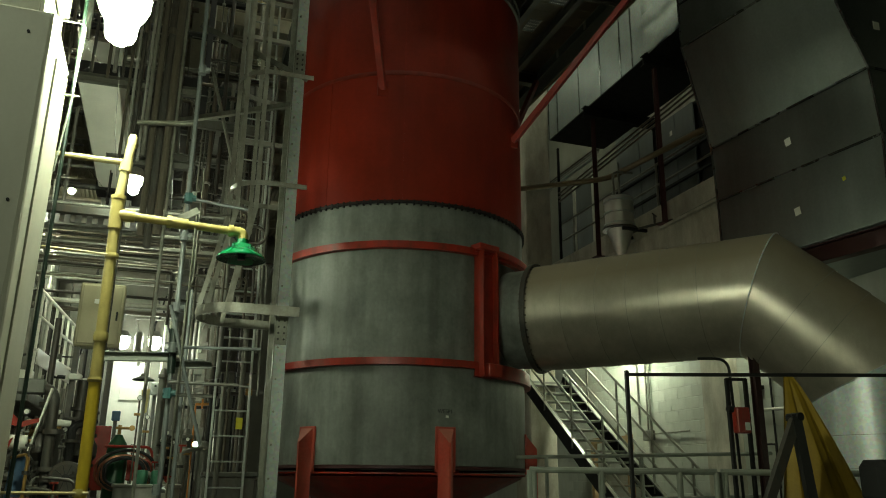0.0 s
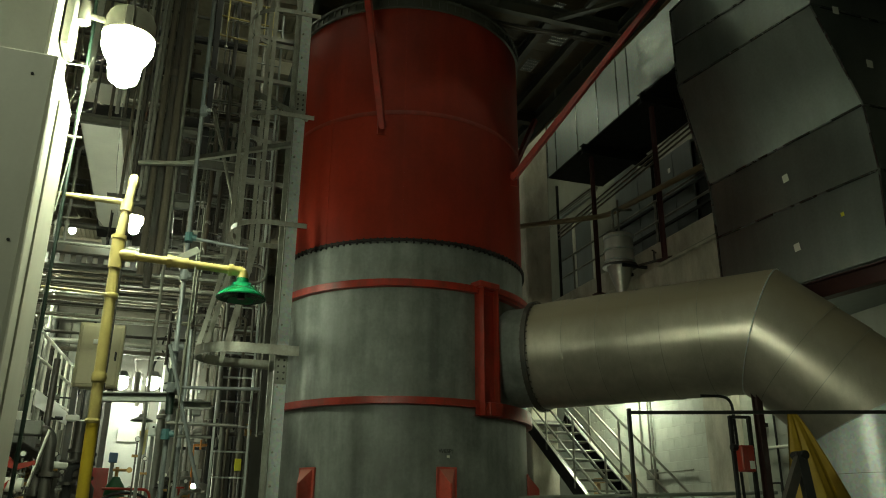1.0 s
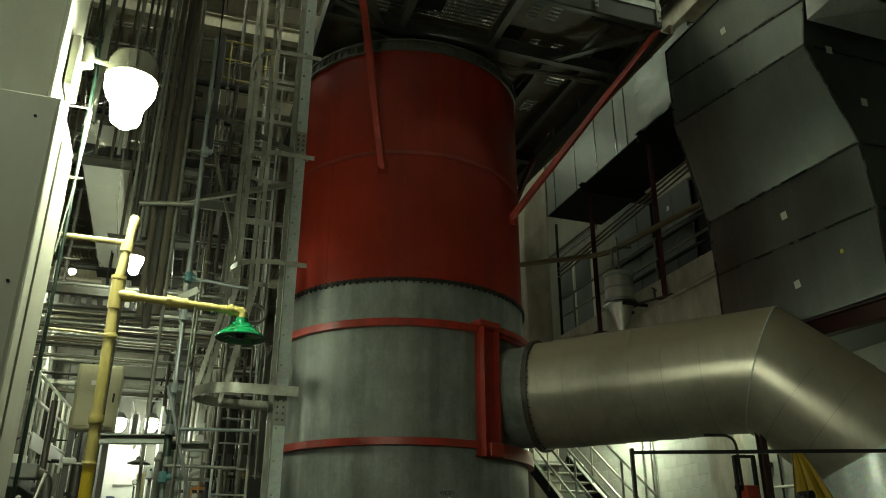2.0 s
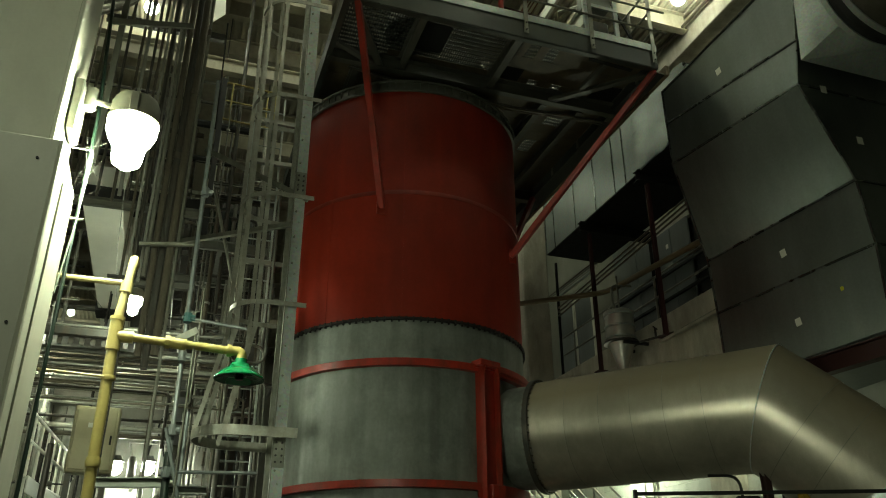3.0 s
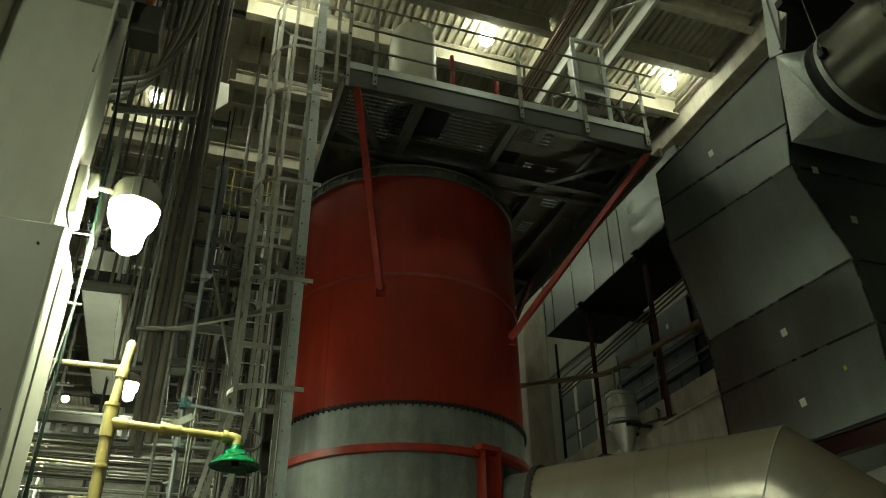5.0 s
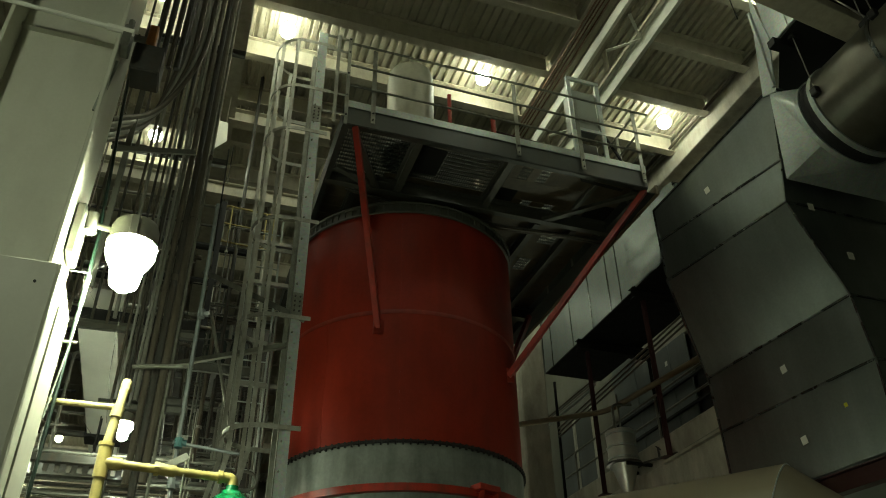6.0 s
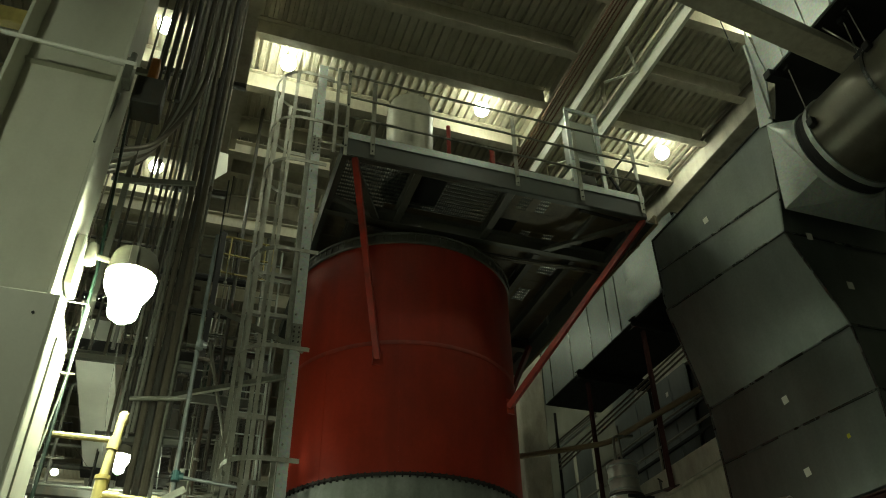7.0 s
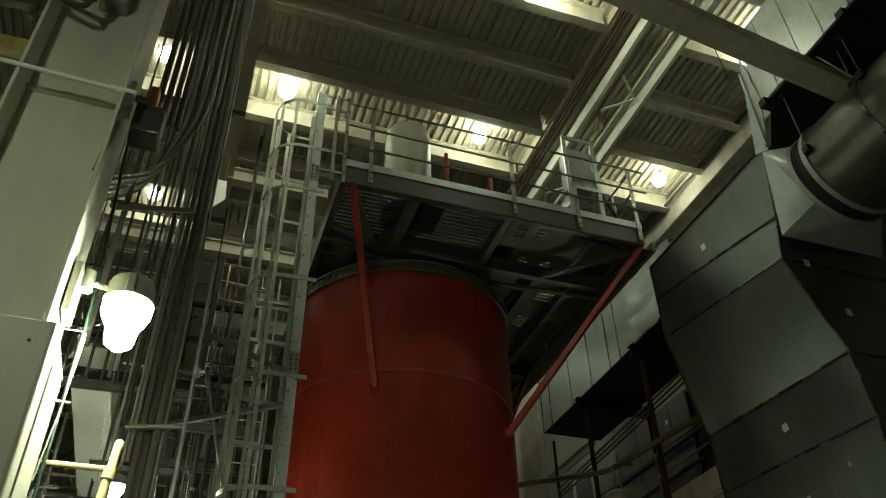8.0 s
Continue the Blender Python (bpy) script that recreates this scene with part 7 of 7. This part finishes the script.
for i in range(30):
    y = rnd.uniform(10.8, 15.2)
    x = y * rnd.uniform(-0.012, 0.082)
    z0, r = rnd.uniform(3.4, 6.4), rnd.choice((0.010, 0.014, 0.020, 0.032))
    z1 = min(8.4, z0 + rnd.uniform(0.9, 3.0))
    dx = rnd.choice((-0.5, -0.25, 0.2, 0.45))
    pr = thing("pipe_run", (x, y, z0), "grey pipe run with bends behind the ladder cage", "pipe", "cage pipe runs")
    part("pipe", Geo().tube(bent([(x - dx, 15.6, z0), (x - dx, y, z0), (x, y, z0), (x, y, z1), (x + dx, y, z1), (x + dx, 15.6, z1)], 0.07), r, 8), TONES[i % 7], pr)
    for z in (z0 + 0.3 * (z1 - z0), z0 + 0.75 * (z1 - z0)):
        part("flange", Geo().tube([(x, y, z), (x, y, z + 0.03)], r + 0.02, 10), TONES[(i + 3) % 7], pr)
# added backing, coloured dark for the unlit depth between the pipes
solid("pipe_wall", Geo().box(-1.0, 1.6, 15.5, 15.65, 3.0, 9.0), DARK_IRON, "added dark backing for the unlit depth behind the pipe runs", "wall", kind="structure")
for i in range(9):
    z = 3.7 + 0.52 * i + rnd.uniform(-0.1, 0.1)
    y = rnd.uniform(10.9, 13.0)
    solid("strut_channel", Geo().channel((rnd.uniform(-0.3, 0.1), y, z), (rnd.uniform(0.75, 1.25), y, z + rnd.uniform(-0.03, 0.03)), 0.05, 0.04, 0.005), TONES[(2 * i) % 7], "steel strut across the pipe runs", "strut", "cage struts")
# small lamps far behind the pipework
for x, y, z in ((0.30, 14.0, 6.46), (0.55, 14.0, 6.42), (0.02, 14.0, 5.33)):
    w = thing("bulkhead_lamp", (x, y, z), "small lit bulkhead lamp behind the pipework", "lamp", "bulkhead lamps")
    part("lens", Geo().lathe([(0.0, -0.06), (0.035, -0.05), (0.05, 0.0), (0.04, 0.05), (0.0, 0.06)], 14, Matrix.Translation((x, y, z))), GLOW_FAR, w, "glowing lens")
    part("cap", Geo().lathe([(0.0, 0.11), (0.05, 0.10), (0.065, 0.055), (0.0, 0.055)], 14, Matrix.Translation((x, y, z))), DARK_IRON, w)
    part("stem", Geo().tube([(x, y, z + 0.1), (x, y, z + 0.25), (x, 15.5, z + 0.25)], 0.012, 6), CONDUIT, w)

# ---- east side, low: tarpaulin, trestle, bag, alarm post ----
tarp = Geo()
rows, cols = 22, 22
vs = []
for i in range(rows + 1):
    f = i / rows
    z = 1.83 - 1.80 * f
    w0, w1 = 4.40 - 0.16 * f, 4.45 + 0.72 * f ** 0.85
    for j in range(cols + 1):
        g = j / cols
        fold = 0.05 * f * math.sin(g * 17 + 1.2 * f) + 0.03 * f * math.sin(g * 31)
        xx = w0 + (w1 - w0) * g
        yy = 4.84 - 0.34 * (xx - 4.42) + fold - 0.02
        vs.append((xx, yy, z))
n = cols + 1
tarp.add(vs, [(i * n + j, i * n + j + 1, (i + 1) * n + j + 1, (i + 1) * n + j) for i in range(rows) for j in range(cols)], True)
off = len(vs)
tarp.add([(a, b + 0.006, c) for a, b, c in vs], [(i * n + j, (i + 1) * n + j, (i + 1) * n + j + 1, i * n + j + 1) for i in range(rows) for j in range(cols)], True)
solid("tarpaulin", tarp, TARP, "yellow tarpaulin hung in folds from the bar frame", "tarpaulin")
tr = thing("trestle", (4.35, 4.6, 0), "black steel trestle in front of the tarpaulin", "trestle")
part("leg", Geo().bar((4.215, 4.55, 1.49), (3.58, 4.75, 0.0), 0.07, 0.06), DARK_IRON, tr, "worn steel leg")
part("leg", Geo().bar((4.21, 4.56, 1.50), (4.33, 4.50, 0.0), 0.10, 0.06), BLACK_STEEL_AND_SHADE, tr)
part("hinge", Geo().tube([(4.21, 4.50, 1.48), (4.21, 4.62, 1.48)], 0.03, 14), BLACK_STEEL_AND_SHADE, tr)
bag = thing("tool_bag", (4.9, 4.6, 0.9), "black canvas bag with a grey band", "bag")
part("body", Geo().box(4.72, 5.2, 4.35, 4.6, 0.9, 1.2, c=0.05), RUBBER, bag)
part("band", Geo().box(4.80, 5.12, 4.338, 4.348, 1.13, 1.155), STEEL_PAINT, bag, "grey band")
solid("bag_stand", Geo().box(4.75, 5.3, 4.3, 4.62, 0, 0.9, c=0.02), STEEL_PAINT, "grey stand under the bag", "stand")
ap = thing("alarm_post", (5.8, 7.1, 0), "black post frame with a red alarm box", "post")
part("post", Geo().box(5.69, 5.73, 7.1, 7.14, 0, 2.13, c=0.004), BLACK_STEEL_AND_SHADE, ap)
part("post", Geo().box(5.88, 5.92, 7.04, 7.08, 0, 2.13, c=0.004), BLACK_STEEL_AND_SHADE, ap)
part("cross_bar", Geo().bar((5.7, 7.12, 2.12), (5.91, 7.06, 2.12), 0.03, 0.03), BLACK_STEEL_AND_SHADE, ap)
part("box", Geo().box(5.72, 5.88, 7.0, 7.1, 1.55, 1.82, c=0.01), RED_TRIM, ap, "red alarm box")
part("label", Geo().box(5.80, 5.86, 6.992, 6.998, 1.58, 1.66), LABEL_WHITE, ap, "white label")
part("horn", Geo().tube([(5.66, 7.08, 1.80), (5.73, 7.08, 1.80)], 0.035, 12), BLACK_STEEL_AND_SHADE, ap)
solid("red_post", Geo().ibeam((5.99, 7.0, 0), (5.99, 7.0, 2.4), 0.085, 0.07, 0.01, 0.008, (0, 1, 0)), OXIDE, "dark red steel post beside the drop of the duct", "post")
solid("bent_pipe", Geo().tube(bent([(5.5, 7.3, 2.36), (5.82, 7.2, 2.36), (5.86, 7.18, 0.2)], 0.14), 0.016, 10), BLACK_STEEL_AND_SHADE, "black bent pipe behind the alarm post", "pipe")
solid("wall_pilaster", Geo().box(8.42, 8.62, 10.45, 11.15, 0, 4.4, c=0.02), CONCRETE, "cast concrete pilaster on the block wall", "pilaster", kind="structure")
for y, z0, z1 in ((13.3, 2.1, 3.6), (13.02, 2.0, 4.4), (12.92, 2.0, 4.4)):
    solid("conduit", Geo().tube([(8.58, y, z0), (8.58, y, z1)], 0.018, 8), GALV_BAR, "thin conduit down the block wall", "conduit", "wall conduits")
solid("wall_switch", Geo().box(8.50, 8.61, 12.85, 13.1, 1.82, 2.0, c=0.01), STEEL_PAINT, "grey switch box on the block wall", "box")
solid("wall_pipe", Geo().tube([(8.56, 12.85, 1.93), (8.56, 11.75, 1.93)], 0.016, 8), GALV_BAR, "thin level pipe on the block wall", "pipe")
solid("wall_pipe", Geo().tube([(8.56, 10.03, 2.14), (8.56, 9.30, 2.12)], 0.020, 8), WHITE, "pale level pipe on the block wall behind the tarpaulin", "pipe")
solid("wall_cable", Geo().tube(bent([(8.57, 9.72, 3.3), (8.57, 9.70, 2.45), (8.57, 9.71, 1.0)], 0.2), 0.016, 8), RUBBER, "black cable down the block wall", "cable")
solid("wall_socket", Geo().box(8.55, 8.61, 9.88, 10.0, 2.44, 2.50, c=0.006), BLACK_STEEL_AND_SHADE, "small black socket box on the block wall", "socket")
wf = thing("wall_frame", (8.57, 9.86, 1.0), "thin black square bar frame against the block wall", "frame")
part("bar", Geo().tube(bent([(8.57, 10.02, 0.0), (8.57, 10.02, 1.63), (8.57, 9.72, 1.62), (8.57, 9.72, 0.0)], 0.03), 0.014, 8), BLACK_STEEL_AND_SHADE, wf)
tf = thing("timber_frame", (8.3, 13.6, 0), "bare timber frame leaning on the block wall", "frame")
TIMBER = material("bare_timber", (0.33, 0.22, 0.11), 0.7, var=0.2, scale=6)
part("post", Geo().box(8.35, 8.45, 13.35, 13.45, 0, 1.95), TIMBER, tf)
part("rail", Geo().box(8.36, 8.44, 13.45, 14.8, 1.83, 1.93), TIMBER, tf)
part("post", Geo().box(8.35, 8.45, 14.7, 14.8, 0, 1.83), TIMBER, tf)

# ---- blocks of the wall, course by course ----
blk = mesh_of("block", Geo().box(-0.004, 0.02, -0.1965, 0.1965, -0.0965, 0.0965, c=0.003), BLOCK)
for r in range(16):
    for c in range(18):
        y = 9.1 + 0.4 * c + (0.2 if r % 2 else 0.0)
        z = 0.6 + 0.2 * r
        if 10.28 < y < 11.3:
            continue
        o = new("block", blk)
        o.parent = wall_block
        o.location = (8.62, y, z)
